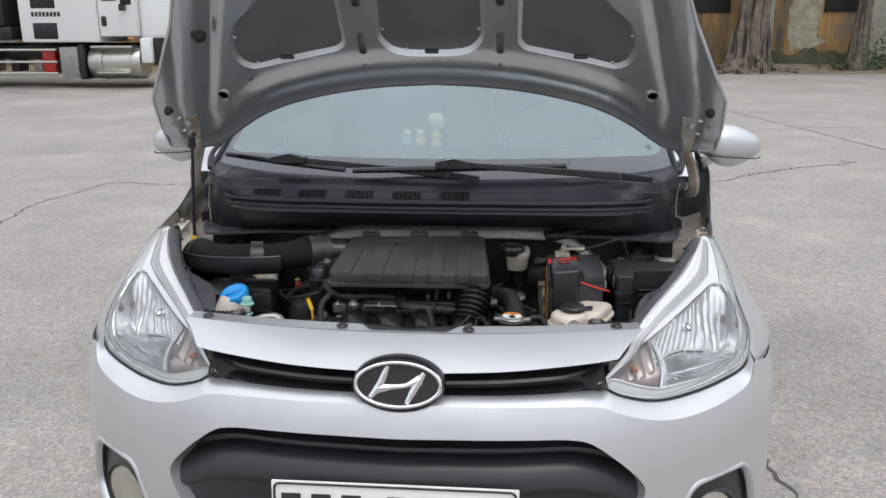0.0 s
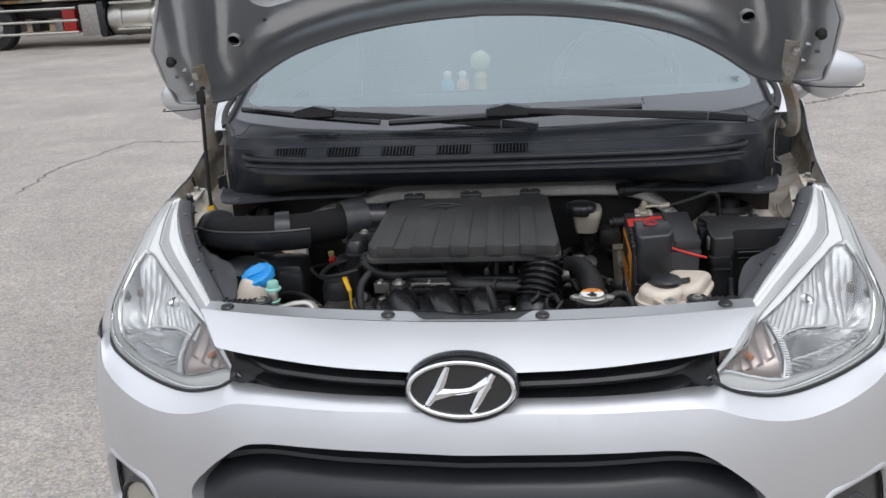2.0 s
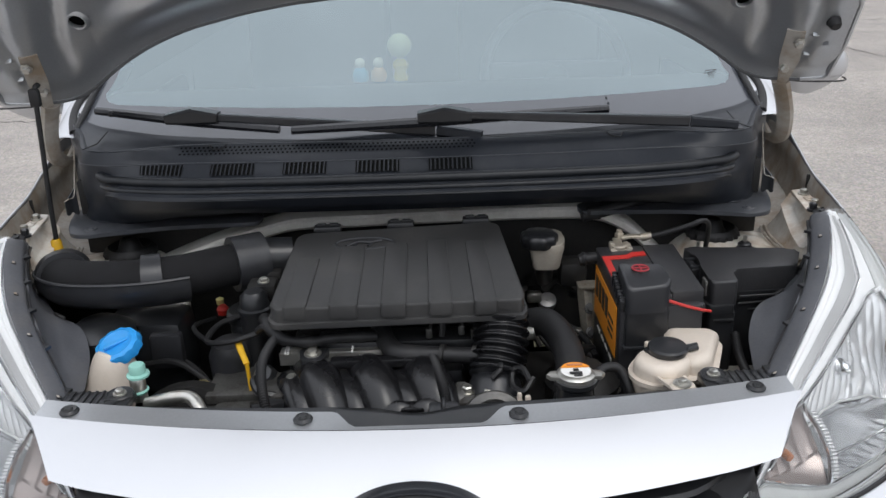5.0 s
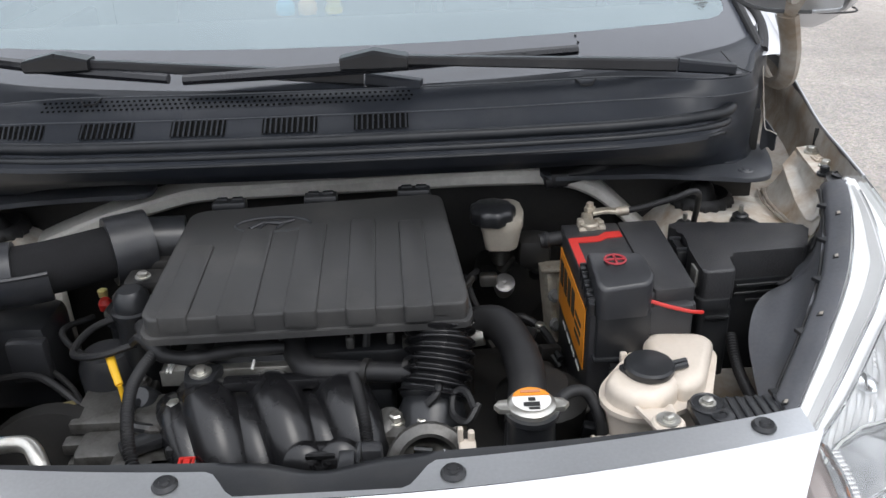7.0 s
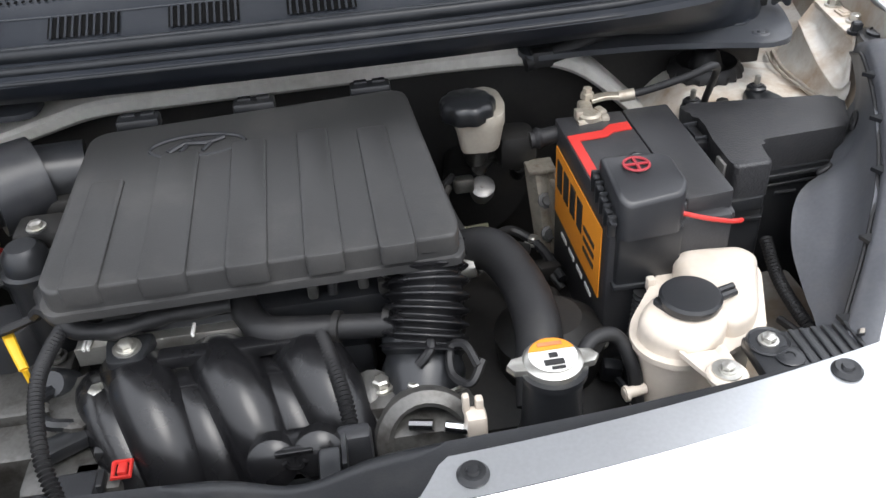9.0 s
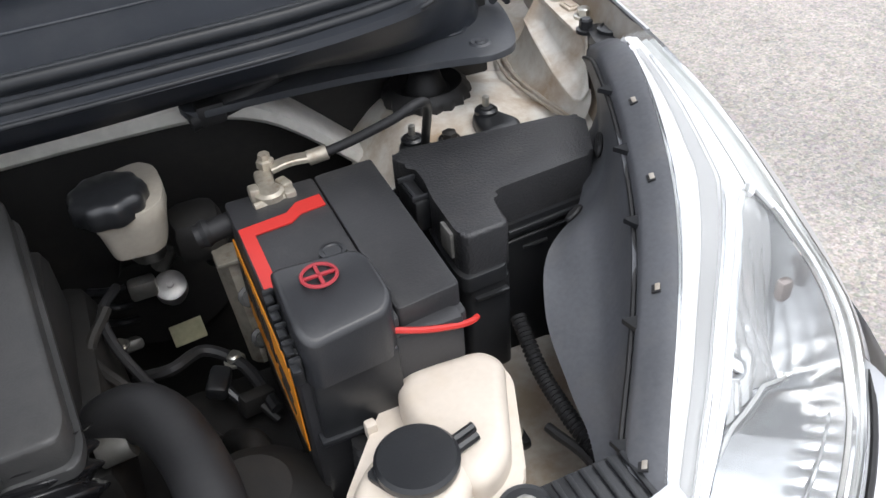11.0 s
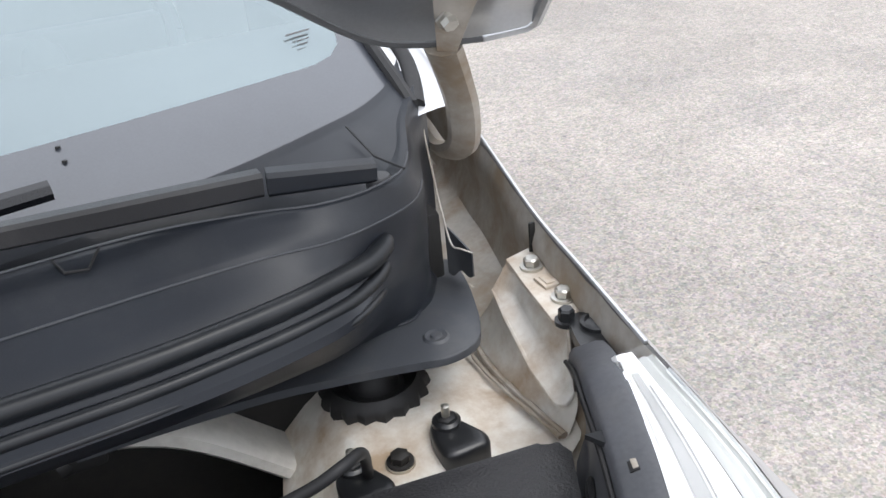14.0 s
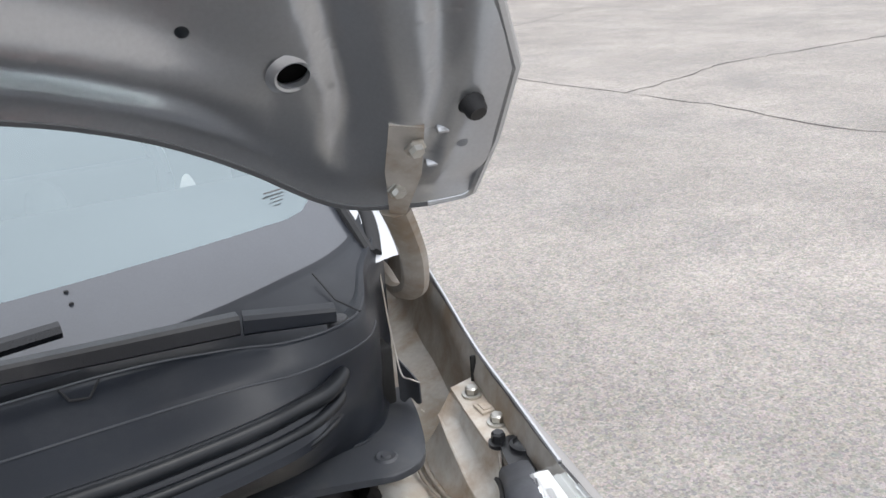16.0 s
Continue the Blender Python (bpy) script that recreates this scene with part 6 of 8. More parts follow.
RX, RZ = smooth_table(list(np.linspace(-.52, .48, 60)), [rail_z(x) for x in np.linspace(-.52, .48, 60)])
def rail(u, v):
    x = -.52 + 1.0 * u
    z = float(np.interp(x, RX, RZ))
    prof = [(.06, .004), (.02, .003), (.004, 0), (.0, -.005), (.0, -.017), (.004, -.022), (.02, -.026), (.06, -.028)]
    i = v * 7
    j = min(int(i), 6)
    return Vector((x, .682 + prof[j][0] + (prof[j + 1][0] - prof[j][0]) * (i - j), z + prof[j][1] + (prof[j + 1][1] - prof[j][1]) * (i - j)))
sheet(b, rail, 80, 7)
part("bulkhead_rail", b, FIREPAINT, car, "pale grey painted bulkhead rail")
for S in (1, -1):
    # strut tower apron
    b = bmesh.new()
    ap = [(.430, .575), (.50, .56), (.60, .545), (.655, .56), (.668, .64), (.675, .74), (.67, .82), (.56, .82), (.46, .76), (.425, .66)]
    def apz(x, y):
        d = math.hypot(abs(x) - .535, y - .665)
        return .880 + .012 * math.exp(-(d / .075) ** 4) - .05 * max(0, (.49 - abs(x)) / .06) ** 1.3 + .018 * max(0, (abs(x) - .635) / .04) + .003 * noise.noise((x * 30, y * 30, 1))
    bb = wrap([(S * x, y) for x, y in rounded(ap, .02, 3)], [], lambda x, y: Vector((x, y, apz(x, y))), .012)
    apron = part("strut_apron", bb, BAYPAINT, car, "dusty cream-painted strut tower top", 60)
    b = bmesh.new()
    lathe(b, [(.044, 0), (.046, .006), (.044, .014), (.038, .020), (.033, .016), (.026, .010), (.022, .012), (.016, .030), (.011, .034), (0, .034)], (S * .528, .694, .888), 36)
    for v in b.verts:
        d = Vector((v.co.x - S * .528, v.co.y - .694))
        if d.length > .042:
            k = 1 + .05 * math.cos(math.atan2(d.y, d.x) * 18)
            v.co.x, v.co.y = S * .528 + d.x * k, .694 + d.y * k
    part("strut_mount", b, RUBBER, apron, "black rubber strut mount")
    # pressed bracket carrying the wing
    b = bmesh.new()
    top = [(.672, .715), (.700, .722), (.690, .655), (.684, .600), (.662, .590), (.655, .61), (.664, .67)]
    prism(b, [(S * x, y) for x, y in top][::S], .960, .964, .001)
    brk = part("wing_bracket", b, BAYPAINT, car, "cream-painted pressed bracket with bolts")
    def rim_at(u):
        """The lower edge of the pocket: shallow behind, deep and rounded in front."""
        x = float(np.interp(u, [0, .25, .6, .85, .95, 1], [.656, .648, .640, .640, .645, .654]))
        y = float(np.interp(u, [0, .25, .6, .85, .95, 1], [.712, .675, .622, .585, .578, .580]))
        z = float(np.interp(u, [0, .25, .6, .85, .95, 1], [.938, .930, .917, .906, .905, .914]))
        return Vector((x, y, z))
    def brside(u, v):
        p0 = Vector((.673, .712, .963)).lerp(Vector((.660, .594, .963)), u)
        q = p0.lerp(rim_at(u), v)
        hollow = .012 * min(1, 4 * v) * min(1, 5 * (1 - v)) * min(1, 6 * u) * min(1, 6 * (1 - u))
        return Vector((S * (q.x + hollow), q.y, q.z + .0015 * noise.noise((u * 7, v * 5, 2))))
    b = bmesh.new()
    sheet(b, brside, 30, 20, .002)
    part("bracket_side", b, BAYPAINT, brk, "", 40)
    q = bmesh.new()
    tube(q, even([Vector((S * rim_at(u).x, rim_at(u).y, rim_at(u).z)) for u in np.linspace(0, 1, 30)], 40), .0024, 8)
    part("bracket_lip", q, BAYPAINT, brk)
    for z, d in ((.9655, .0), (.967, .003)):
        q = bmesh.new()
        block(q, (S * .681, .660, z), (.015 - 2 * d, .020 - 2 * d, .003), .001)
        part("bracket_pad", q, BAYPAINT, brk)
    # solid dark sliver painted as the shade in the panel gap
    q = bmesh.new()
    block(q, (S * .699, .714, .976), (.006, .003, .034), .001)
    part("panel_gap_shade", q, DARK, car)
    # sheet below the pocket, folded down to the apron, and the sealed joint at its foot
    b = bmesh.new()
    def web(u, v):
        a = rim_at(u) + Vector((.003, 0, 0))
        c = Vector((float(np.interp(u, [0, .5, 1], [.640, .632, .640])), float(np.interp(u, [0, .5, 1], [.735, .655, .566])), .886))
        q = a.lerp(c, v)
        return Vector((S * (q.x + .004 * math.sin(math.pi * v)), q.y, q.z))
    sheet(b, web, 16, 8)
    part("bracket_web", b, BAYPAINT, brk)
    for j, r in ((0, .0028), (1, .0018)):
        b = bmesh.new()
        tube(b, curve([(S * (.640 - .008 * j), .735, .890), (S * (.630 - .008 * j), .690, .889), (S * (.630 - .006 * j), .640, .888), (S * (.637 - .004 * j), .567, .887)], 8), lambda q: r * (1 + .25 * math.sin(q * 40)), 7)
        part("sealed_joint", b, CHANNEL, brk, "dirty seam sealer")
    bolt("bolt", (S * .683, .689, .964), brk, .0075, .009)
    bolt("bolt", (S * .679, .632, .964), brk, .0075, .009)
    # headlamp mounting tab, black
    b = bmesh.new()
    tab = [(.660, .596), (.672, .606), (.688, .592), (.692, .566), (.686, .546), (.662, .535), (.646, .540), (.650, .566)]
    prism(b, [(S * x, y) for x, y in rounded(tab, .008, 3)][::S], .960, .970, .003)
    tabp = part("headlamp_tab", b, PLASTIC, car, "black plastic headlamp mounting tab")
    b = bmesh.new()
    lathe(b, [(.013, 0), (.013, .003), (.010, .004), (.009, .002), (.006, .003), (0, .003)], (S * .676, .580, .970), 20)
    part("clip", b, PLASTIC, tabp)
    bolt("bolt", (S * .662, .601, .964), tabp, .007, .012, PLASTIC)
    # strip along the lamp and the splash baffle below it
    def shift(p, d):
        return Vector((p.x - d * .84, p.y + d * .54, p.z))
    line = even(curve([p + Vector((-.003, .002, -.002)) for p in INC[11::4]] + [Vector((.650, .530, .985)), Vector((.660, .556, .974))], 6), 40)
    b = bmesh.new()
    def strip(u, v):
        i = u * 40
        k = min(int(i), 39)
        p = line[k].lerp(line[k + 1], i - k)
        d, dz = [(-.004, .001), (.002, .001), (.018, -.006), (.021, -.011), (.022, -.022)][int(round(v * 4))]
        q = shift(p, d)
        return Vector((S * q.x, q.y, q.z + dz))
    sheet(b, strip, 60, 4)
    stp = part("lamp_strip", b, DUSTY, car, "black plastic strip along the headlamp", 40)
    for u in (.08, .33, .54, .70):
        p = line[int(u * 40)]
        q = shift(p, .010)
        t = (line[int(u * 40) + 1] - p).normalized()
        turn = Euler((0, -.40 * S, math.atan2(-t.x * S, t.y))).to_matrix().to_4x4()
        b = bmesh.new()
        block(b, (S * q.x, q.y, q.z - .0032), (.0062, .0145, .0014), .0004, turn)
        rim = part("slot_rim", b, RUBBER, stp)
        b = bmesh.new()
        block(b, (S * (q.x + .0006), q.y - .0006, q.z - .0025), (.0036, .0110, .0012), .0003, turn)
        part("slot", b, CHANNEL, rim, "pale slot")
    for u in (.12, .29, .47, .60, .75):
        k = int(u * 40)
        t = (line[k + 1] - line[k]).normalized()
        q = shift(line[k], .0205) + Vector((0, 0, -.010))
        i = Vector((-.84, .54, -.5)).normalized()
        b = bmesh.new()
        low, up = [[b.verts.new((S * w.x, w.y, w.z + dz)) for w in (q + t * .006, q - t * .004, q + i * .011 + t * .007)] for dz in (-.004, .0)]
        b.faces.new(low)
        b.faces.new(up)
        for j in range(3):
            b.faces.new((low[j], low[(j + 1) % 3], up[(j + 1) % 3], up[j]))
        part("tooth", b, PLASTIC, stp)
    # dark tube added as the shade of the groove beside the strip
    b = bmesh.new()
    tube(b, [Vector((S * w.x, w.y, w.z)) for w in (shift(p, .0235) + Vector((0, 0, -.0185)) for p in line[4:])], .0020, 6)
    part("groove_shade", b, RUBBER, stp)
    b = bmesh.new()
    lowl = even(curve([(.425, .19, .845), (.455, .25, .845), (.468, .305, .850), (.481, .36, .866), (.507, .404, .884), (.562, .442, .892), (.618, .52, .905)], 8), 40)
    def baffle(u, v):
        i = u * 40
        k = min(int(i), 39)
        a0 = shift(line[k].lerp(line[k + 1], i - k), .022) + Vector((0, 0, -.018))
        a1 = lowl[k].lerp(lowl[k + 1], i - k)
        q = a0.lerp(a1, v) + Vector((.012, -.004, -.010)) * math.sin(math.pi * v) + Vector((0, 0, .004 * noise.noise((u * 9, v * 5, 3))))
        return Vector((S * q.x, q.y, q.z))
    sheet(b, baffle, 50, 14, .003)
    bf = part("splash_baffle", b, DUSTY, car, "dusty black flexible splash baffle", 50)
    for u, v, long in ((.83, .62, .0095), (.71, .96, .0045)):
        q, along, over = baffle(u, v), (baffle(u + .03, v) - baffle(u - .03, v)).normalized(), (baffle(u, v - .03) - baffle(u, v + .03)).normalized()
        n = along.cross(over).normalized()
        n = n if n.z > 0 else -n
        ring_pts = [q + n * .005 + along * (long * math.copysign(abs(math.cos(a)) ** .6, math.cos(a))) + over * (.0055 * math.copysign(abs(math.sin(a)) ** .8, math.sin(a))) for a in np.linspace(0, 2 * math.pi, 25)]
        b = bmesh.new()
        tube(b, ring_pts, .0026, 8, False)
        plug = part("rubber_plug", b, RUBBER, bf, "black rubber plug in the baffle")
        # flat face closing the plug, black on the larger one as painted shade
        b = bmesh.new()
        b.faces.new([b.verts.new(w - n * .001) for w in ring_pts[:-1]])
        part("hollow", b, VOID if long > .006 else RUBBER, plug)
    # ribbed black ledge beside the clip
    b = bmesh.new()
    block(b, (S * .403, .190, .884), (.086, .05, .012), .003)
    led = part("ribbed_ledge", b, PLASTIC, car, "ribbed black plastic ledge behind the panel")
    for k in range(6):
        b = bmesh.new()
        block(b, (S * (.400 + .0095 * k), .190, .8905), (.004, .046, .003), .001)
        part("rib", b, PLASTIC, led)
    b = bmesh.new()
    lathe(b, [(0, .0012), (.0145, .0012), (.0160, .0026), (.0172, .0012), (.0172, -.002)], (S * .377, .203, .8905), 28)
    part("boss", b, PLASTIC, led)
    bolt("bolt", (S * .377, .203, .8918), led, .0062, .006)
    b = bmesh.new()
    lathe(b, [(.0115, 0), (.0115, .0012), (.010, .0022), (.004, .0022), (.0035, .001), (0, .001)], (S * .386, .184, .8905), 24)
    part("clip", b, PLASTIC, led)

# ---- engine ----
engine = thing("engine", (0, .4, .45), "small petrol engine with a ribbed black cover", "engine")
CT = [(-.197, .560), (.131, .583), (.152, .345), (.147, .329), (-.195, .322), (-.206, .336)]
def cover_z(y):
    return .947 + .024 * (y - .33) / .25


def tiltc(co):
    """The cover's top rises slightly to the back."""
    return Vector((co.x, co.y, co.z + cover_z(co.y) - .956))
b = bmesh.new()
cushion(b, rounded(CT, .020, 5), .930, .956, .004, 3)
for v in b.verts:
    v.co = tiltc(v.co)
cover = part("engine_cover", b, COVERM, engine, "ribbed black plastic engine cover", 30)
b = bmesh.new()
prism(b, rounded([(x + (.004 if x > 0 else -.004), y + (.0 if y > .4 else -.004)) for x, y in CT], .022, 5), .926, .934, .0015)
for v in b.verts:
    v.co = tiltc(v.co)
part("cover_lip", b, COVERM, cover)
for x0, x1, y1 in ((-.186, -.153, .470), (-.122, -.082, .505), (-.050, -.014, .512), (.017, .050, .518), (.080, .112, .510)):
    b = bmesh.new()
    prism(b, rounded([(x0, .3205), (x1, .3205), (x1 * .96 - .003, y1), (x0 * .96 - .003, y1)], .005, 3), .940, .9592, .0022, None, 2)
    for v in b.verts:
        v.co = tiltc(v.co) + Vector((0, 0, -.006 * max(0, v.co.y - .331)))
    part("rib", b, COVERM, cover)
b = bmesh.new()
BC = Vector((-.085, .514, cover_z(.514) + .0005))
tube(b, [BC + Vector((.047 * math.cos(a), .017 * math.sin(a), .003 * math.sin(a))) for a in np.linspace(0, 2 * math.pi, 49)], .0022, 6, False)
tube(b, curve([BC + Vector((-.028, -.008, .0)), BC + Vector((-.012, .004, .002)), BC + Vector((.010, .002, .002)), BC + Vector((.026, .010, .002))], 6), .0035, 8, True, .6)
tube(b, [BC + Vector((-.006, .011, .002)), BC + Vector((-.016, -.010, 0))], .0022, 6)
tube(b, [BC + Vector((.018, .009, .002)), BC + Vector((.006, -.011, 0))], .0022, 6)
part("cover_badge", b, GREYPLASTIC, cover, "raised oval badge")
for x in (-.150, -.030, .095):
    b = bmesh.new()
    block(b, (x, .571 + .068 * (x + .2), cover_z(.58) - .002), (.044, .020, .014), .003)
    block(b, (x - .010, .575 + .068 * (x + .2), cover_z(.58) + .005), (.014, .008, .004), .001)
    block(b, (x + .010, .575 + .068 * (x + .2), cover_z(.58) + .005), (.014, .008, .004), .001)
    part("cover_latch", b, PLASTIC, cover)
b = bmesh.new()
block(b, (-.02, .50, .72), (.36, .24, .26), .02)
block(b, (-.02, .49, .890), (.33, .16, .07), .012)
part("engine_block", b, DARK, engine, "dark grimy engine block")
# intake manifold runners
for x in (-.142, -.066, .008):
    b = bmesh.new()
    tube(b, curve([(x - .022, .356, .812), (x - .006, .320, .838), (x + .012, .280, .832), (x + .028, .244, .792), (x + .038, .222, .71)], 8), lambda s: .033 - .003 * s, 20, True, 1.0)
    part("intake_runner", b, MOULDED, engine, "curved glossy black intake runner")
for x in (-.176, -.104, -.029):
    b = bmesh.new()
    tube(b, curve([(x - .018, .350, .800), (x - .004, .314, .824), (x + .014, .276, .818), (x + .030, .242, .778), (x + .040, .222, .70)], 8), .027, 16)
    part("runner_valley", b, MOULDED, engine)
b = bmesh.new()
tube(b, curve([(-.186, .318, .822), (-.168, .295, .822), (-.148, .262, .79), (-.140, .235, .73)], 8), .016, 12)
part("intake_branch", b, MOULDED, engine)
for x in (-.101, -.028):
    b = bmesh.new()
    block(b, (x, .292, .846), (.044, .004, .012), .0015)
    part("runner_web", b, MOULDED, engine)
b = bmesh.new()
block(b, (-.06, .345, .815), (.25, .04, .05), .012)
block(b, (-.02, .378, .845), (.26, .05, .06), .010)
part("manifold_flange", b, PLASTIC, engine)
b = bmesh.new()
block(b, (-.06, .318, .862), (.13, .018, .014), .004)
part("manifold_ridge", b, MOULDED, engine)
# fuel rail
b = bmesh.new()
block(b, (-.125, .352, .860), (.152, .022, .012), .002)
block(b, (-.125, .342, .857), (.152, .003, .020), .001)
frail = part("fuel_rail", b, STEEL, engine, "bare metal fuel rail")
b = bmesh.new()
prism(b, rounded([(-.172, .345), (-.127, .345), (-.136, .308), (-.166, .308)], .008, 3), .862, .873, .003)
block(b, (-.150, .330, .855), (.03, .026, .03), .005)
part("rail_bracket", b, PLASTIC, frail)
b = bmesh.new()
lathe(b, [(.0, 0), (.0125, 0), (.0125, .002), (.008, .0028), (0, .003)], (-.150, .326, .873), 20)
part("washer", b, STEEL, frail)
bolt("bolt", (-.150, .326, .875), frail, .007, .006)
for x in (-.192, -.188, -.096):
    b = bmesh.new()
    block(b, (x, .350, .867), (.003, .024, .004), .001)
    part("rail_band", b, WHITE, frail)
# breather hose
b = bmesh.new()
tube(b, curve([(-.062, .400, .896), (-.055, .378, .880), (-.044, .350, .870), (-.024, .330, .866), (.03, .324, .866), (.075, .318, .866), (.125, .310, .868)], 8), lambda s: .0145 - .003 * max(0, min(1, (s - .55) * 8)), 14)
part("breather_hose", b, RUBBER, engine, "black rubber breather hose")
for x in (.034, .080):
    b = bmesh.new()
    tube(b, [(x - .003, .324, .866), (x + .003, .322, .866)], .0155, 16)
    part("hose_clip", b, DARK, engine)
# small pipe and injector leads in the dark under the cover
b = bmesh.new()
tube(b, curve([(-.042, .372, .905), (-.01, .374, .906), (.028, .372, .905), (.034, .366, .895), (.033, .360, .876)], 6), .005, 8)
part("vacuum_pipe", b, RUBBER, engine)
for x, y, z in ((.015, .362, .882), (.062, .362, .886), (.080, .356, .882), (.098, .352, .88)):
    b = bmesh.new()
    block(b, (x, y, z), (.010, .012, .016), .003)
    tube(b, [(x, y, z), (x + .004, y - .004, z + .018)], .002, 6)
    part("small_plug", b, GRIME, engine)
# air bellows down to the throttle body
axis = [(.119, .366, .914), (.119, .356, .902), (.117, .334, .880), (.108, .302, .845)]
b = bmesh.new()
corr(b, axis, .0365, .0135, .0042, 36, 10)
part("air_bellows", b, MOULDED, engine, "black corrugated rubber air bellows", 70)
b = bmesh.new()
lathe(b, [(.030, -.03), (.036, -.03), (.038, .0), (.036, .006), (.034, .012), (.0385, .016), (.0385, .028), (.030, .03)], n=34, m=look((.106, .294, .828), (.098, .255, .79)))
part("throttle_collar", b, PLASTIC, engine)
b = bmesh.new()
tube(b, [Vector((.103 + .0375 * math.cos(a), .280 + .026 * math.sin(a), .815 + .020 * math.sin(a) * -1)) for a in np.linspace(0, 6.283, 33)], .003, 6, False)
part("hose_clamp", b, STEEL, engine, "worm-drive hose clamp")
b = bmesh.new()
block(b, (.100, .250, .785), (.10, .06, .08), .018)
block(b, (.066, .272, .815), (.03, .05, .04), .010)
tube(b, curve([(.060, .290, .83), (.056, .262, .82), (.052, .235, .77)], 5), .014, 10)
lathe(b, [(.030, .006), (.034, .010), (.044, .006), (.046, 0), (.044, -.02)], n=28, m=look((.100, .225, .812), (.100, .30, .765)))
part("throttle_body", b, GRIME, engine, "cast aluminium throttle body")
b = bmesh.new()
tube(b, [(.086, .226, .832), (.105, .219, .835)], .005, 8)
part("clamp_screw", b, CHROME, engine)
b = bmesh.new()
tube(b, [(.114, .217, .834), (.132, .214, .830)], .005, 8)
part("clamp_screw", b, CHROME, engine)
bolt("bolt", (.066, .272, .834), engine, .008, .010)
bolt("bolt", (.094, .262, .836), engine, .006, .008)
b = bmesh.new()
block(b, (.140, .216, .834), (.018, .018, .026), .004)
block(b, (.133, .222, .852), (.006, .007, .020), .002)
block(b, (.144, .222, .850), (.007, .008, .014), .002)
part("sensor_plug", b, WHITEPL, engine, "cream sensor plug")
b = bmesh.new()
tube(b, curve([(.150, .255, .86), (.142, .275, .868), (.130, .28, .862), (.128, .26, .85), (.142, .246, .85), (.155, .26, .862)], 5), .004, 6)
part("sensor_lead", b, RUBBER, engine)
b = bmesh.new()
tube(b, curve([(.105, .300, .868), (.112, .288, .872), (.112, .275, .868), (.100, .268, .858)], 5), .0045, 8)
part("vacuum_hose", b, RUBBER, engine)
# loom conduit beside the runners, with its clip
b = bmesh.new()
corr(b, [(.018, .320, .868), (.026, .285, .864), (.034, .250, .856), (.038, .222, .845)], .0060, .0040, .0012, 12)
part("loom_conduit", b, RUBBER, engine, "black corrugated loom conduit", 70)
b = bmesh.new()
block(b, (.040, .204, .838), (.028, .018, .045), .005)
part("conduit_guide", b, GREYPLASTIC, engine)
b = bmesh.new()
block(b, (.0235, .150, .884), (.016, .034, .008), .003)
block(b, (.034, .166, .878), (.004, .03, .014), .001)
part("loom_clip", b, PLASTIC, engine)
b = bmesh.new()
lathe(b, [(0, .014), (.014, .013), (.020, .008), (.021, -.01)], n=22, m=look((-.024, .196, .848), (-.024, .25, .82)))
lathe(b, [(0, .014), (.014, .013), (.020, .008), (.021, -.01)], n=22, m=look((.012, .196, .850), (.012, .25, .82)))
block(b, (-.006, .190, .862), (.030, .008, .006), .002)
block(b, (-.006, .205, .845), (.05, .03, .03), .008)
tube(b, [(-.006 + .008 * math.cos(a), .184, .858 + .008 * math.sin(a)) for a in np.linspace(3.3, 6.2, 9)], .0025, 6)
part("solenoid", b, MOULDED, engine, "small black solenoid valve")
# harness over the left of the engine
b = bmesh.new()
corr(b, [(-.182, .176, .848), (-.188, .190, .852), (-.199, .215, .866), (-.208, .250, .878), (-.212, .285, .886), (-.210, .318, .888), (-.204, .345, .890)], .0060, .004, .0010, 12)
part("wiring_loom", b, RUBBER, engine, "black corrugated wiring loom", 70)
b = bmesh.new()
tube(b, curve([(-.228, .395, .895), (-.222, .375, .902), (-.206, .352, .893), (-.185, .340, .888), (-.155, .338, .886), (-.128, .347, .885), (-.10, .352, .884), (-.06, .356, .882)], 8), lambda s: .0095 - .002 * s + .001 * math.sin(s * 37), 10)
tube(b, curve([(-.235, .372, .888), (-.222, .362, .900), (-.208, .352, .892)], 5), .006, 8)
part("taped_loom", b, RUBBER, engine, "taped black wiring loom")
# front cover and alternator castings
for z, w, d in ((.800, .085, .085), (.780, .100, .095), (.757, .092, .090), (.735, .110, .100), (.705, .10, .10)):
    b = bmesh.new()
    block(b, (-.272 - .02 * (.80 - z), .372 - .35 * (.80 - z), z), (w, d, .017), .005)
    part("casting_plate", b, GRIME, engine, "", 30)
b = bmesh.new()
block(b, (-.258, .330, .752), (.085, .09, .09), .012)
tube(b, [(-.315, .352, .765), (-.235, .320, .765)], .015, 12)
part("front_casting", b, GRIME, engine, "grimy cast aluminium engine castings", 30)
for x, y, z in ((-.312, .412, .812), (-.245, .400, .812), (-.290, .338, .775), (-.302, .318, .750)):
    bolt("bolt", (x, y, z), engine, .0075, .008, GRIME)
b = bmesh.new()
prism(b, rounded([(-.226, .330), (-.180, .345), (-.160, .315), (-.165, .285), (-.200, .270), (-.222, .290)], .012, 4), .78, .838, .006)
block(b, (-.205, .252, .78), (.075, .05, .07), .010)
block(b, (-.178, .240, .785), (.045, .035, .06), .006)
tube(b, [(-.235, .232, .78), (-.16, .222, .785)], .013, 12)
part("sensor_casting", b, GRIME, engine, "", 30)
b = bmesh.new()
lathe(b, [(0, .004), (.013, .004), (.014, 0)], (-.178, .304, .838), 22)
part("washer", b, STEEL, engine)
bolt("bolt", (-.178, .304, .842), engine, .009, .009)
b = bmesh.new()
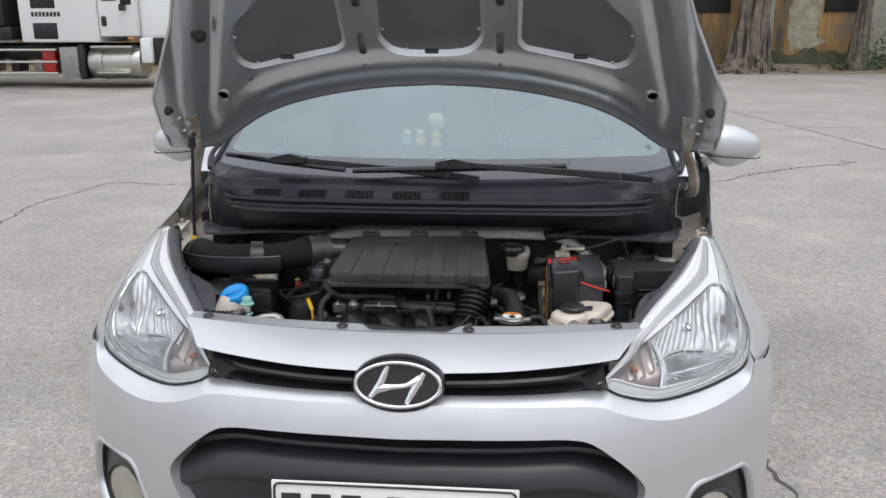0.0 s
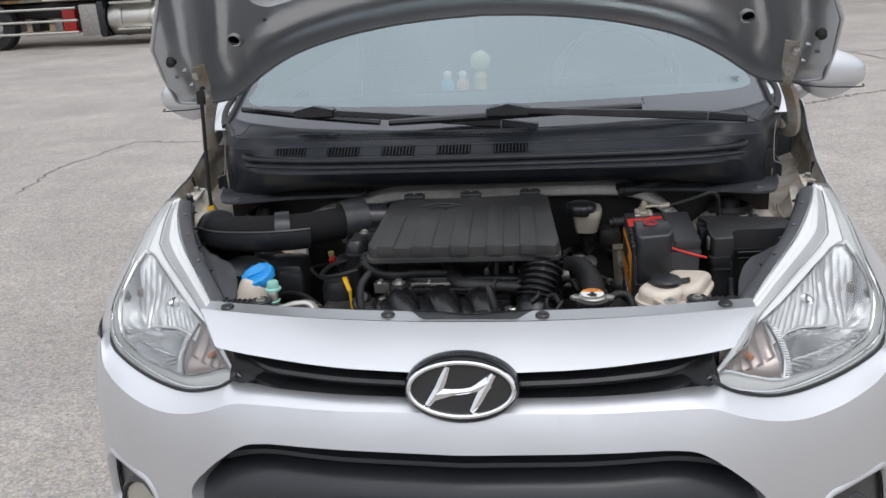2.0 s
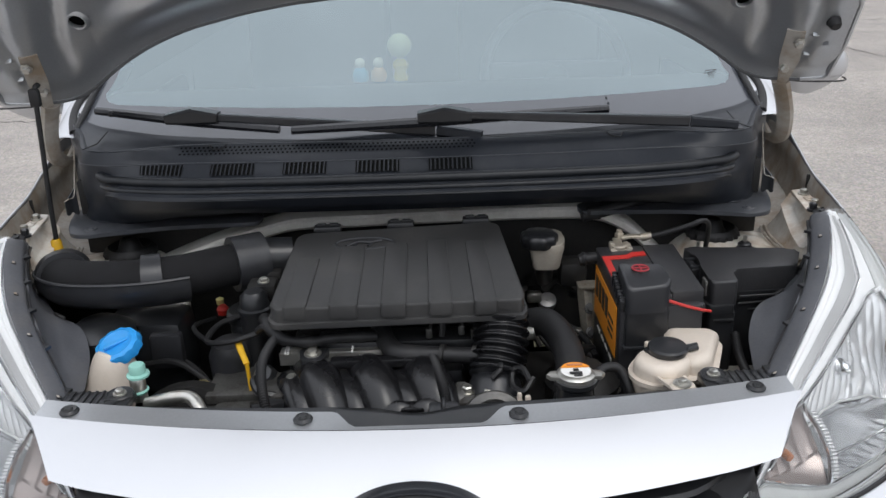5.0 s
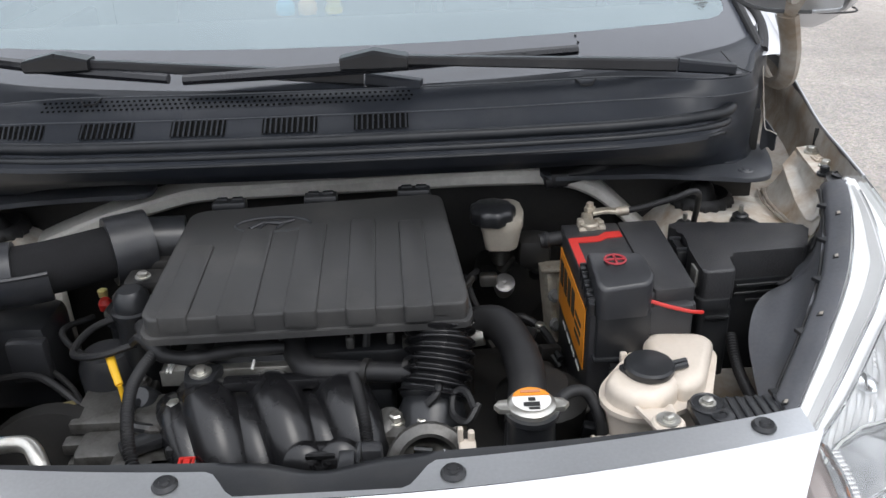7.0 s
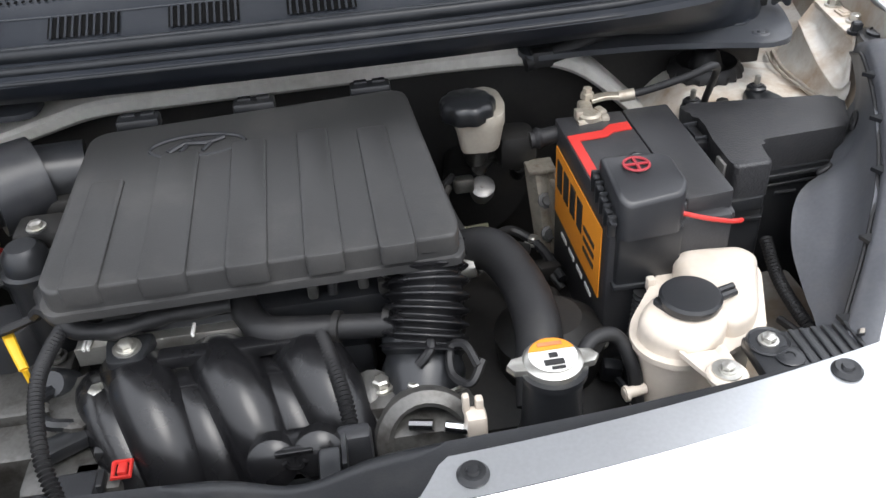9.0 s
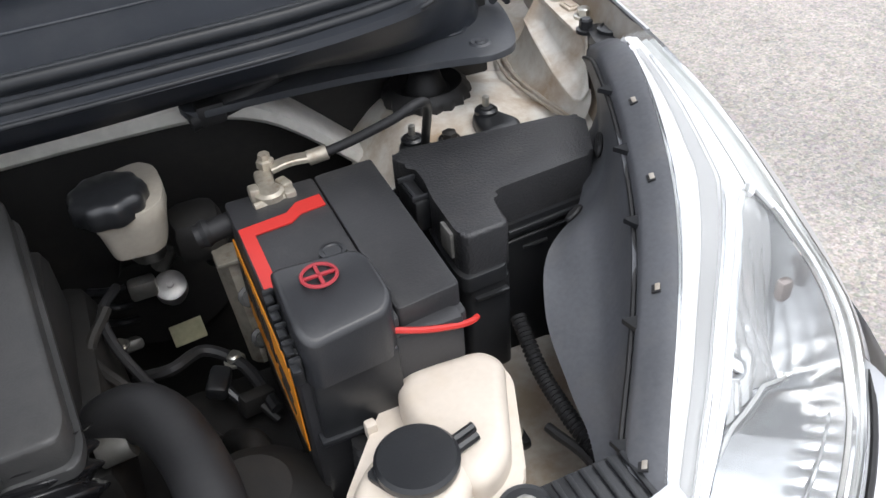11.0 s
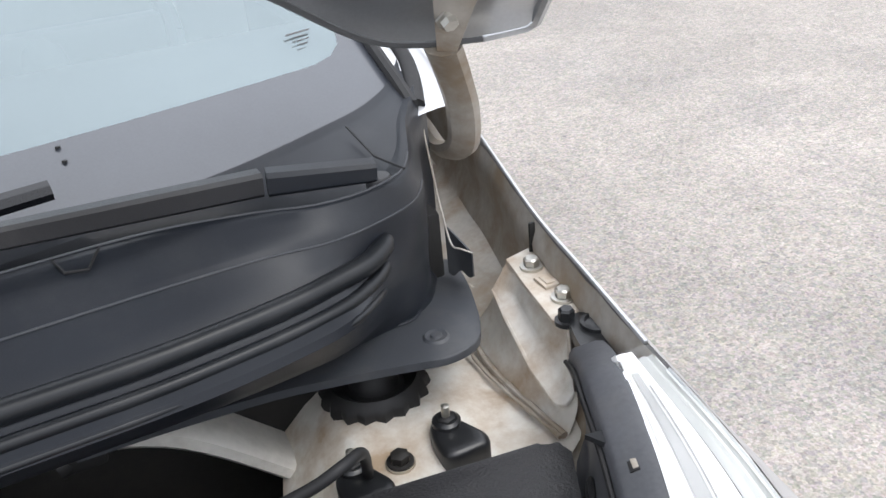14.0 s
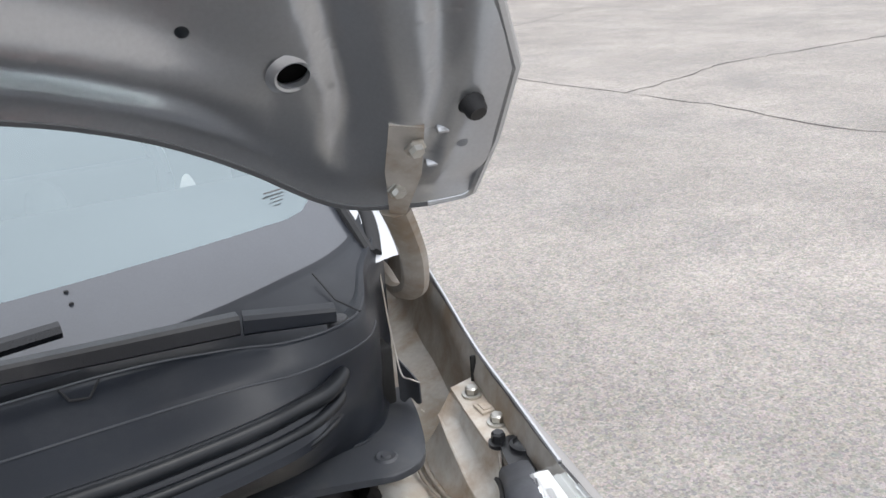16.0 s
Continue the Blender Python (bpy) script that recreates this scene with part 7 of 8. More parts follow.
lathe(b, [(0, .010), (.012, .010), (.016, .004), (.017, -.02)], n=18, m=look((-.222, .330, .838), (-.215, .36, .80)))
tube(b, curve([(-.222, .325, .838), (-.232, .305, .846), (-.222, .285, .838), (-.196, .282, .832)], 6), .006, 8)
block(b, (-.206, .268, .826), (.050, .022, .014), .004, Euler((0, 0, .5)).to_matrix().to_4x4())
block(b, (-.168, .262, .822), (.022, .026, .016), .004)
block(b, (-.180, .228, .818), (.026, .020, .012), .003)
part("plug", b, PLASTIC, engine)
b = bmesh.new()
tube(b, [(-.222, .264, .824), (-.205, .262, .826), (-.196, .268, .826), (-.200, .276, .826)], .0028, 6)
tube(b, [(-.212, .262, .825), (-.211, .254, .823)], .0028, 6)
part("plug_clip", b, YELLOW, engine, "yellow plug clip")
b = bmesh.new()
tube(b, [(-.160, .240, .825), (-.146, .240, .825), (-.146, .225, .823), (-.160, .225, .823), (-.160, .240, .825)], .0022, 6)
block(b, (-.153, .234, .822), (.008, .012, .008), .002)
part("plug_clip", b, RED, engine, "red plug clip")
b = bmesh.new()
block(b, (-.221, .322, .832), (.016, .010, .010), .003)
part("plug_clip", b, mat("dull_red_plug", (.30, .05, .04), .5), engine, "dull red plug")
b = bmesh.new()
prism(b, rounded([(-.206, .236), (-.172, .236), (-.172, .206), (-.206, .206)], .004, 2), .80, .826, .003)
block(b, (-.235, .212, .805), (.05, .03, .03), .008)
part("connector_box", b, GREYPLASTIC, engine)
# dipstick
b = bmesh.new()
tube(b, curve([(-.268, .378, .868), (-.262, .366, .862), (-.250, .344, .850)], 5), lambda s: .0055 - .001 * s, 8, True, .7)
tube(b, [(-.250, .344, .850), (-.247, .34, .79)], .003, 6)
part("dipstick", b, YELLOW, engine, "yellow oil dipstick handle")
# oil filler and coil towers beside the cover
b = bmesh.new()
lathe(b, [(.0, 0), (.034, 0), (.034, .05), (.030, .056), (.038, .06), (.038, .072), (.034, .076), (0, .076)], (-.275, .50, .79), 26)
part("oil_housing", b, PLASTIC, engine, "black moulded oil housing")
b = bmesh.new()
lathe(b, [(0, 0), (.024, 0), (.023, .09), (.026, .094), (.026, .10), (.022, .102), (.021, .118), (.014, .126), (0, .126)], (-.250, .432, .80), 28)
part("filter_canister", b, PLASTIC, engine, "black moulded canister")
b = bmesh.new()
lathe(b, [(0, 0), (.034, 0), (.036, .05), (.028, .07), (0, .072)], (-.292, .425, .775), 26)
part("pulley_cover", b, GREYPLASTIC, engine)
b = bmesh.new()
tube(b, curve([(-.262, .475, .87), (-.31, .45, .865), (-.32, .40, .86), (-.28, .372, .872), (-.235, .378, .882)], 6), .0045, 8)
tube(b, curve([(-.34, .52, .84), (-.36, .47, .85), (-.33, .43, .845), (-.29, .41, .84)], 6), .004, 8)
tube(b, curve([(-.45, .44, .80), (-.38, .42, .815), (-.32, .38, .80), (-.30, .36, .79)], 6), .005, 8)
tube(b, curve([(-.45, .47, .79), (-.39, .46, .80), (-.34, .42, .79), (-.31, .37, .78)], 6), .004, 8)
part("thin_hose", b, RUBBER, engine)
b = bmesh.new()
lathe(b, [(0, 0), (.009, 0), (.010, .010), (.006, .016), (0, .016)], (-.337, .560, .828), 14)
part("red_cap", b, RED, engine, "small red cap")
b = bmesh.new()
lathe(b, [(0, 0), (.006, 0), (.007, .01), (0, .014)], (-.345, .578, .838), 12)
part("yellow_cap", b, mat("faded_yellow", (.62, .55, .22), .5), engine, "faded yellow cap")
bolt("bolt", (-.325, .365, .80), engine, .010, .010, mat("brass_fitting", (.45, .38, .20), .4, .8))
bolt("bolt", (-.235, .445, .935), engine, .007, .006)
b = bmesh.new()
block(b, (-.243, .470, .915), (.045, .04, .02), .006)
block(b, (-.235, .53, .91), (.03, .05, .03), .006)
part("sensor_bracket", b, DARK, engine)

# air intake duct across the left of the bay
duct = thing("air_intake_duct", (-.4, .5, .9), "black plastic air intake duct feeding the engine", "air duct")
path = curve([(-.580, .560, .915), (-.565, .500, .932), (-.520, .462, .938), (-.44, .456, .938), (-.37, .476, .936), (-.315, .510, .934), (-.275, .540, .932)], 8)
b = bmesh.new()
tube(b, even(path, 200), lambda s: .034 + .003 * s, 20, True, .92)
part("duct_tube", b, mat("black_foam_sleeve", (.012, .012, .013), .85, var=.3, scale=40, fine=500, bump=.6, spec=.2), duct, "black foam-covered duct")
b = bmesh.new()
arcs = even(path[:34], 40)
def cradle(u, v):
    """The lower half of a shell round the duct, deeper at its blind end."""
    i = u * 40
    k = min(int(i), 39)
    c = arcs[k].lerp(arcs[k + 1], i - k)
    t = (arcs[min(k + 2, 40)] - arcs[max(k - 1, 0)]).normalized()
    sd = t.cross(Vector((0, 0, 1))).normalized()
    a = math.radians(-175 + 190 * v)
    return c + sd * math.cos(a) * .0415 + Vector((0, 0, math.sin(a) * .0415))
sheet(b, cradle, 40, 14, .003)
tube(b, [cradle(u, 1.0) for u in np.linspace(0, 1, 30)], .0028, 6)
part("duct_cradle", b, GREYPLASTIC, duct, "smooth black plastic duct shell", 50)
for i0, i1 in ((0, 11), (26, 30)):
    b = bmesh.new()
    tube(b, path[i0:i1], lambda q: .0405 if i0 else .030 + .011 * min(1, q * 5) ** .5, 24, True, .98)
    part("duct_band", b, GREYPLASTIC, duct, "", 50)
b = bmesh.new()
tube(b, [(-.300, .522, .933), (-.255, .548, .932)], .045, 22)
part("duct_collar", b, GREYPLASTIC, duct)
b = bmesh.new()
tube(b, [(-.258, .548, .932), (-.210, .558, .928)], .034, 20)
part("duct_neck", b, PLASTIC, duct)
# washer filler neck with its blue cap
wash = thing("washer_filler", (-.46, .38, .6), "translucent washer bottle neck with a blue cap", "washer bottle")
b = bmesh.new()
tube(b, curve([(-.470, .300, .66), (-.460, .318, .76), (-.441, .342, .852), (-.436, .349, .872)], 6), lambda s: .046 - .021 * s, 24)
part("neck", b, WHITEPL, wash)
b = bmesh.new()
CAPM = Matrix.Translation((-.433, .352, .880)) @ Euler((radians(20), radians(-12), 0)).to_matrix().to_4x4()
lathe(b, [(0, .006), (.018, .007), (.024, .010), (.031, .008), (.0335, .002), (.033, -.006), (.028, -.008), (0, -.008)], n=60, m=CAPM)
for v in b.verts:
    q = CAPM.inverted() @ v.co
    r = math.hypot(q.x, q.y)
    if r > .026:
        f = 1 + .035 * math.cos(math.atan2(q.y, q.x) * 12)
        v.co = CAPM @ Vector((q.x * f, q.y * f, q.z))
block(b, CAPM @ Vector((0, 0, .008)), (.036, .007, .006), .002, Euler((radians(20), radians(-12), .5)).to_matrix().to_4x4())
part("cap", b, BLUE, wash, "bright blue cap")
# air-conditioning service port with its mint cap
port = thing("service_port", (-.365, .235, .85), "metal service port with a mint green cap", "service port")
b = bmesh.new()
lathe(b, [(0, .020), (.009, .0195), (.0105, .017), (.0105, .008), (.0145, .006), (.0145, .003), (.009, .002), (.009, 0)], (-.363, .235, .896), 24)
lathe(b, [(.013, 0), (.014, .003), (.010, .004)], (-.366, .233, .876), 20)
part("cap", b, GREEN, port)
b = bmesh.new()
lathe(b, [(.010, 0), (.010, .030), (.008, .034), (0, .034)], (-.365, .234, .864), 16)
tube(b, curve([(-.350, .215, .868), (-.315, .208, .880), (-.287, .200, .884), (-.270, .180, .874), (-.262, .165, .84)], 6), .0085, 10)
part("pipe", b, STEEL, port, "bare metal pipe")
# dark boxes at the left, behind the washer neck
b = bmesh.new()
block(b, (-.44, .50, .80), (.13, .09, .13), .02)
fmb = thing("motor_housing", (-.44, .50, .74), "black plastic housing beside the washer neck", "housing")
part("box", b, PLASTIC, fmb)
b = bmesh.new()
lathe(b, [(0, 0), (.05, 0), (.052, .04), (.03, .055), (0, .055)], (-.49, .43, .83), 26)
part("cap", b, PLASTIC, fmb)
b = bmesh.new()
block(b, (-.40, .452, .82), (.05, .02, .06), .006)
block(b, (-.455, .458, .845), (.03, .03, .02), .005)
part("connector", b, GREYPLASTIC, fmb)
b = bmesh.new()
block(b, (-.415, .585, .80), (.030, .02, .17), .004)
block(b, (-.475, .60, .78), (.11, .012, .20), .004)
solo("inner_bulkhead", b, FIREPAINT, "grey painted upright panel in the bay", "panel")
b = bmesh.new()
lathe(b, [(0, 0), (.095, 0), (.10, .02), (.098, .03), (.03, .04), (0, .04)], n=36, m=look((-.34, .315, .725), (-.34, .20, .76)))
solo("cooling_fan", b, DARK, "dark radiator fan housing", "fan")

# radiator with its cap
rad = thing("radiator", (0, .19, .45), "dark radiator behind the slam panel", "radiator")
b = bmesh.new()
block(b, (-.02, .190, .62), (.66, .035, .32), .008)
part("core", b, DARK, rad)
b = bmesh.new()
block(b, (-.02, .190, .790), (.60, .05, .035), .012)
lathe(b, [(.032, 0), (.026, .02), (.024, .08), (.028, .084), (.028, .09), (0, .09)], (.205, .218, .795), 24)
part("top_tank", b, PLASTIC, rad)
b = bmesh.new()
lathe(b, [(.0235, -.012), (.0245, 0), (.0245, .004), (.021, .007), (0, .008)], (.205, .220, .886), 32)
for S in (1, -1):
    bb = [(S * .018, -.010), (S * .033, -.0075), (S * .038, .0), (S * .033, .0075), (S * .018, .010)]
    g = bmesh.new()
    prism(g, [(.205 + x, .220 + y) for x, y in bb][::S], .884, .890, .002)
    tmp = bpy.data.meshes.new("ear")
    g.to_mesh(tmp)
    g.free()
    b.from_mesh(tmp)
    bpy.data.meshes.remove(tmp)
cap = part("radiator_cap", b, STEEL, rad, "zinc pressure cap with a label")
b = bmesh.new()
lathe(b, [(0, .0), (.0195, 0)], (.205, .220, .8945), 28)
part("cap_label", b, WHITE, cap)
b = bmesh.new()
pts = [(.205 + .0196 * math.cos(a), .220 + .0196 * math.sin(a), .8952) for a in np.linspace(.28, math.pi - .28, 16)]
b.faces.new([b.verts.new(p) for p in pts])
part("cap_band", b, ORANGE, cap, "orange warning band")
for x, y, w, d in ((.205, .232, .020, .004), (.205, .219, .007, .005), (.204, .211, .016, .006), (.206, .2045, .011, .003)):
    b = bmesh.new()
    block(b, (x, y, .8957), (w, d, .0006), 0)
    part("label_bar", b, INK if y < .23 else AMBER, cap)
# coolant hoses
chose = thing("coolant_hose", (.205, .25, .8), "thick black rubber coolant hose", "hose")
b = bmesh.new()
hline = curve([(.135, .42, .83), (.160, .415, .862), (.190, .395, .875), (.208, .35, .868), (.212, .30, .858), (.205, .262, .84), (.20, .235, .82)], 8)
tube(b, hline, .0215, 18)
part("hose", b, RUBBER, chose)
for i in (5, 40):
    b = bmesh.new()
    tube(b, hline[i : i + 3], .0225, 20)
    part("hose_clamp", b, DARK, chose)
b = bmesh.new()
tube(b, curve([(.225, .225, .868), (.245, .245, .880), (.268, .250, .876), (.280, .235, .850), (.282, .225, .82)], 7), .0065, 12)
solo("overflow_hose", b, RUBBER, "thin black overflow hose to the coolant bottle", "hose")
b = bmesh.new()
tube(b, [(.150, .395, .858), (.172, .393, .862)], .012, 14)
solo("hose_stub", b, STEEL, "bare metal hose stub", "pipe fitting")

# coolant expansion bottle
bot = thing("coolant_bottle", (.34, .25, .75), "aged cream coolant bottle with a black cap", "coolant bottle")
REAR = [(.342, .318), (.354, .342), (.414, .334), (.422, .316), (.388, .240), (.362, .226), (.342, .25)]
LOBE = [(.292, .262), (.284, .246), (.289, .228), (.305, .214), (.332, .211), (.356, .228), (.368, .258), (.345, .288), (.312, .280)]
def sloped(co):
    """The shoulders fall away to the back."""
    return Vector((co.x, co.y, co.z - .10 * max(0, co.y - .295) - .10 * max(0, .232 - co.y)))
b = bmesh.new()
cushion(b, rounded(REAR, .016, 5), .78, .897, .012, 6)
for v in b.verts:
    v.co = sloped(v.co)
body = part("bottle", b, WHITEPL, bot, "", 60)
b = bmesh.new()
cushion(b, rounded(LOBE, .022, 6), .79, .897, .012, 6)
for v in b.verts:
    v.co = sloped(v.co)
part("bottle", b, WHITEPL, body, "", 60)
b = bmesh.new()
cx0, cy0 = .350, .270
SEAM = [(.286, .268), (.278, .246), (.284, .223), (.303, .207), (.334, .204), (.362, .220), (.392, .228), (.427, .314), (.418, .340), (.352, .348), (.328, .322)]
prism(b, rounded(SEAM, .018, 5), .868, .874, .0025)
part("seam", b, WHITEPL, body)
b = bmesh.new()
lathe(b, [(.021, -.02), (.022, .0), (.025, .001), (.0262, .004), (.0262, .008), (.024, .0105), (.012, .0118), (0, .012)], (.332, .255, .897), 34)
tube(b, [(.355, .252, .901), (.372, .256, .902)], .0035, 8)
tube(b, [(.356, .259, .901), (.373, .263, .902)], .0035, 8)
prism(b, rounded([(.300, .262), (.312, .240), (.322, .232), (.330, .25), (.315, .268)], .006, 3), .897, .901, .001)
part("cap", b, PLASTIC, bot, "black rubber screw cap")
b = bmesh.new()
sheet(b, lambda u, v: Vector((.326 + (.019 - .006 * v) * (2 * u - 1) + .002 * v, .212 - .042 * v, .882 + .013 * v + .004 * (abs(2 * u - 1) > .7) * (1 - v))), 10, 8, .004)
lathe(b, [(.015, -.003), (.016, .002), (.014, .004), (0, .004)], (.329, .172, .893), 22)
part("mounting_tab", b, WHITEPL, bot)
b = bmesh.new()
lathe(b, [(.0, 0), (.0115, 0), (.0115, .002), (.006, .0025)], (.329, .173, .897), 22)
part("washer", b, STEEL, bot)
bolt("bolt", (.329, .173, .899), bot, .0055, .005)
b = bmesh.new()
tube(b, [(.288, .225, .835), (.268, .222, .835)], .005, 12)
lathe(b, [(.0, 0), (.007, 0), (.007, .003), (0, .003)], n=14, m=look((.272, .222, .835), (.30, .225, .835)))
part("spout", b, WHITEPL, bot)

# battery
bat = thing("battery", (.34, .42, .74), "black car battery with a red-marked top", "battery")
b = bmesh.new()
block(b, (.343, .424, .835), (.118, .186, .185), .006)
case = part("case", b, BATM, bat)
b = bmesh.new()
prism(b, rounded([(.284, .333), (.3565, .333), (.3565, .522), (.284, .522)], .003, 2), .922, .9430, .0015)
part("lid", b, BATM, bat)
b = bmesh.new()
prism(b, rounded([(.3575, .340), (.405, .345), (.408, .524), (.3575, .522)], .004, 3), .925, .9436, .0015)
part("lid_section", b, BATM, bat)
b = bmesh.new()
prism(b, rounded([(.3575, .331), (.406, .336), (.4095, .526), (.3575, .524)], .006, 3), .912, .9255, .003)
part("lid_rim", b, BATM, bat)
def flat(name, poly, z, m, parent, label=""):
    q = bmesh.new()
    prism(q, poly, z - .0006, z + .0006, 0)
    return part(name, q, m, parent, label)
flat("red_mark", [(.2855, .478), (.2855, .385), (.2955, .385), (.2955, .466), (.324, .468), (.334, .476), (.354, .478), (.354, .494), (.334, .492), (.324, .482)], .9438, RED, bat, "red angular stripe on the lid")
flat("red_mark", [(.3455, .405), (.3545, .405), (.3545, .388), (.3455, .388)], .9438, RED, bat)
for k, (y, z, w, h) in enumerate(((.424, .880, .160, .080),)):
    b = bmesh.new()
    block(b, (.2822, y, z), (.0012, w, h), 0)
    lab = part("side_label", b, ORANGE, bat, "orange label with dark lettering")
for k in range(4):
    b = bmesh.new()
    block(b, (.2814, .486 - .025 * k, .892), (.0012, .017, .034), 0)
    part("letter_bar", b, INK, lab)
for k in range(3):
    b = bmesh.new()
    block(b, (.2814, .378, .888 - .012 * k), (.0012, .034, .005), 0)
    part("letter_bar", b, INK, lab)
for k in range(4):
    b = bmesh.new()
    block(b, (.2836, .470 - .030 * k, .822), (.0012, .020, .005), 0)
    part("letter_bar", b, WHITE, bat, "pale print on the case")
# terminal cover with its plus sign
b = bmesh.new()
def cov(co):
    t = max(0, min(1, (.356 - co.y) / .04))
    return Vector((co.x, co.y, co.z - .014 * t * t * max(0, (co.z - .922) / .05)))
cushion(b, rounded([(.289, .386), (.345, .381), (.352, .372), (.3535, .332), (.346, .322), (.295, .317), (.289, .326)], .006, 4), .922, .972, .004, 4)
for v in b.verts:
    v.co = cov(v.co)
tc = part("terminal_cover", b, GREYPLASTIC, bat, "dark grey plastic terminal cover", 50)
b = bmesh.new()
block(b, (.3215, .338, .894), (.060, .028, .066), .003)
block(b, (.3215, .337, .866), (.066, .032, .006), .002)
part("cover_skirt", b, PLASTIC, tc)
for k in range(5):
    b = bmesh.new()
    block(b, (.285, .380 - .013 * k, .950 - .004 * k), (.008, .004, .022), .0012)
    block(b, (.284, .376 - .013 * k, .957 - .004 * k), (.006, .011, .003), .001)
    part("hinge_tooth", b, PLASTIC, tc)
pc = Vector((.317, .364, .9722))
b = bmesh.new()
tube(b, [pc + Vector((.0115 * math.cos(a), .0115 * math.sin(a), 0)) for a in np.linspace(0, 6.283, 31)], .0013, 6, False)
block(b, pc, (.021, .0026, .002), .0005)
block(b, pc, (.0026, .021, .002), .0005)
part("plus_sign", b, mat("faded_red", (.36, .03, .04), .5), tc, "raised red plus sign in a ring")
b = bmesh.new()
lathe(b, [(.010, 0), (.010, .0016), (.007, .002), (.006, .001), (0, .001)], (.340, .418, .9445), 20)
part("vent_plug", b, PLASTIC, bat)
b = bmesh.new()
tube(b, curve([(.350, .333, .935), (.372, .3300, .928), (.396, .3315, .920), (.408, .335, .916), (.4145, .341, .912)], 6), .0023, 8)
part("red_wire", b, RED, bat, "thin red wire")
b = bmesh.new()
corr(b, [(.320, .316, .862), (.316, .310, .83), (.310, .302, .79), (.308, .30, .73)], .012, .005, .0012, 14)
part("positive_loom", b, RUBBER, bat, "", 70)
b = bmesh.new()
block(b, (.321, .314, .874), (.008, .008, .014), .002)
part("loom_tag", b, WHITEPL, bat)
b = bmesh.new()
block(b, (.3545, .358, .950), (.006, .022, .012), .002)
part("cover_hinge", b, PLASTIC, bat)
# negative clamp and its cable
neg = thing("battery_clamp", (.325, .505, .945), "corroded battery clamp with a black cable", "battery clamp")
b = bmesh.new()
lathe(b, [(.010, -.02), (.012, 0), (.012, .010), (.009, .012), (0, .011)], (.319, .512, .938), 18)
block(b, (.320, .530, .944), (.015, .030, .012), .003, Euler((0, 0, -.12)).to_matrix().to_4x4())
block(b, (.308, .516, .946), (.008, .012, .014), .002)
block(b, (.333, .520, .944), (.009, .014, .011), .002, Euler((0, 0, .3)).to_matrix().to_4x4())
tube(b, [(.304, .503, .943), (.336, .508, .943)], .0035, 8)
block(b, (.334, .507, .943), (.009, .010, .010), .002)
bar(b, curve([(.328, .540, .950), (.345, .541, .952), (.368, .540, .950)], 4), .012, .005)
part("clamp", b, RUSTY, neg)
b = bmesh.new()
lathe(b, [(.0075, 0), (.0075, .006), (.005, .007), (.005, .012), (0, .012)], (.326, .546, .950), 6)
part("nut", b, RUSTY, neg)
b = bmesh.new()
tube(b, curve([(.362, .540, .950), (.390, .534, .957), (.43, .522, .974), (.452, .522, .982), (.470, .545, .965), (.482, .585, .915), (.486, .60, .892)], 8), .0042, 10)
part("cable", b, RUBBER, neg, "black earth cable")
b = bmesh.new()
tube(b, [(.360, .540, .950), (.376, .537, .953)], .0065, 10)
part("crimp", b, RUSTY, neg)
brk2 = thing("battery_bracket", (.285, .57, .74), "bent bare metal bracket beside the battery", "bracket")
b = bmesh.new()
def bent(u, v):
    p = Vector((.270 + .032 * u, .592 - .012 * u, .846)).lerp(Vector((.276 + .030 * u, .550 - .010 * u, .750)), v)
    return p + Vector((0, -.008 * math.sin(6 * u), .006 * math.sin(8 * v) * u))
sheet(b, bent, 8, 14, .004)
block(b, (.284, .585, .848), (.034, .03, .006), .002)
part("plate", b, RUSTY, brk2)
b = bmesh.new()
block(b, (.292, .545, .80), (.008, .03, .09), .003)
part("flange", b, RUSTY, brk2)
for z in (.815, .778):
    b = bmesh.new()
    lathe(b, [(.010, 0), (.010, .004), (.006, .005), (.006, .012), (0, .012)], n=10, m=look((.286, .572 - .45 * (.815 - z) - .012, z), (.286, .70, z - .09)))
    part("bolt", b, GRIME, brk2)

# fuse box
fuse = thing("fuse_box", (.5, .47, .8), "black plastic fuse box with a stepped lid", "fuse box")
lidp = [(.430, .540), (.438, .552), (.600, .532), (.612, .520), (.585, .462), (.492, .455), (.481, .450), (.478, .411), (.440, .409), (.436, .420), (.438, .469), (.443, .500), (.442, .522)]
b = bmesh.new()
prism(b, rounded(lidp, .007, 3), .885, .926, .004, None, 3)
part("lid", b, mat("textured_black_plastic", (.030, .030, .032), .42, var=.25, scale=14, fine=420, bump=1.2, stain=.4, stain_col=(.075, .072, .068)), fuse, "textured black lid")
grow = [(x + (.004 if x > .5 else -.004), y + (.003 if y > .5 else -.004)) for x, y in lidp]
b = bmesh.new()
prism(b, rounded(grow, .007, 3), .874, .888, .002)
part("lid_rim", b, PLASTIC, fuse)
b = bmesh.new()
prism(b, rounded(lidp, .007, 3), .72, .873, .002)
part("tub", b, PLASTIC, fuse)
b = bmesh.new()
block(b, (.434, .500, .902), (.014, .040, .03), .003)
latch = part("latch", b, PLASTIC, fuse)
b = bmesh.new()
for y in (.484, .516):
    block(b, (.434, y, .919), (.016, .003, .005), .001)
block(b, (.430, .500, .918), (.003, .026, .003), .0008)
part("latch_frame", b, GREYPLASTIC, latch)
b = bmesh.new()
bar(b, [Vector((.496, .4500, .881)), Vector((.586, .4565, .881))], .003, .004)
bar(b, [Vector((.496, .4535, .868)), Vector((.586, .4605, .868))], .003, .003)
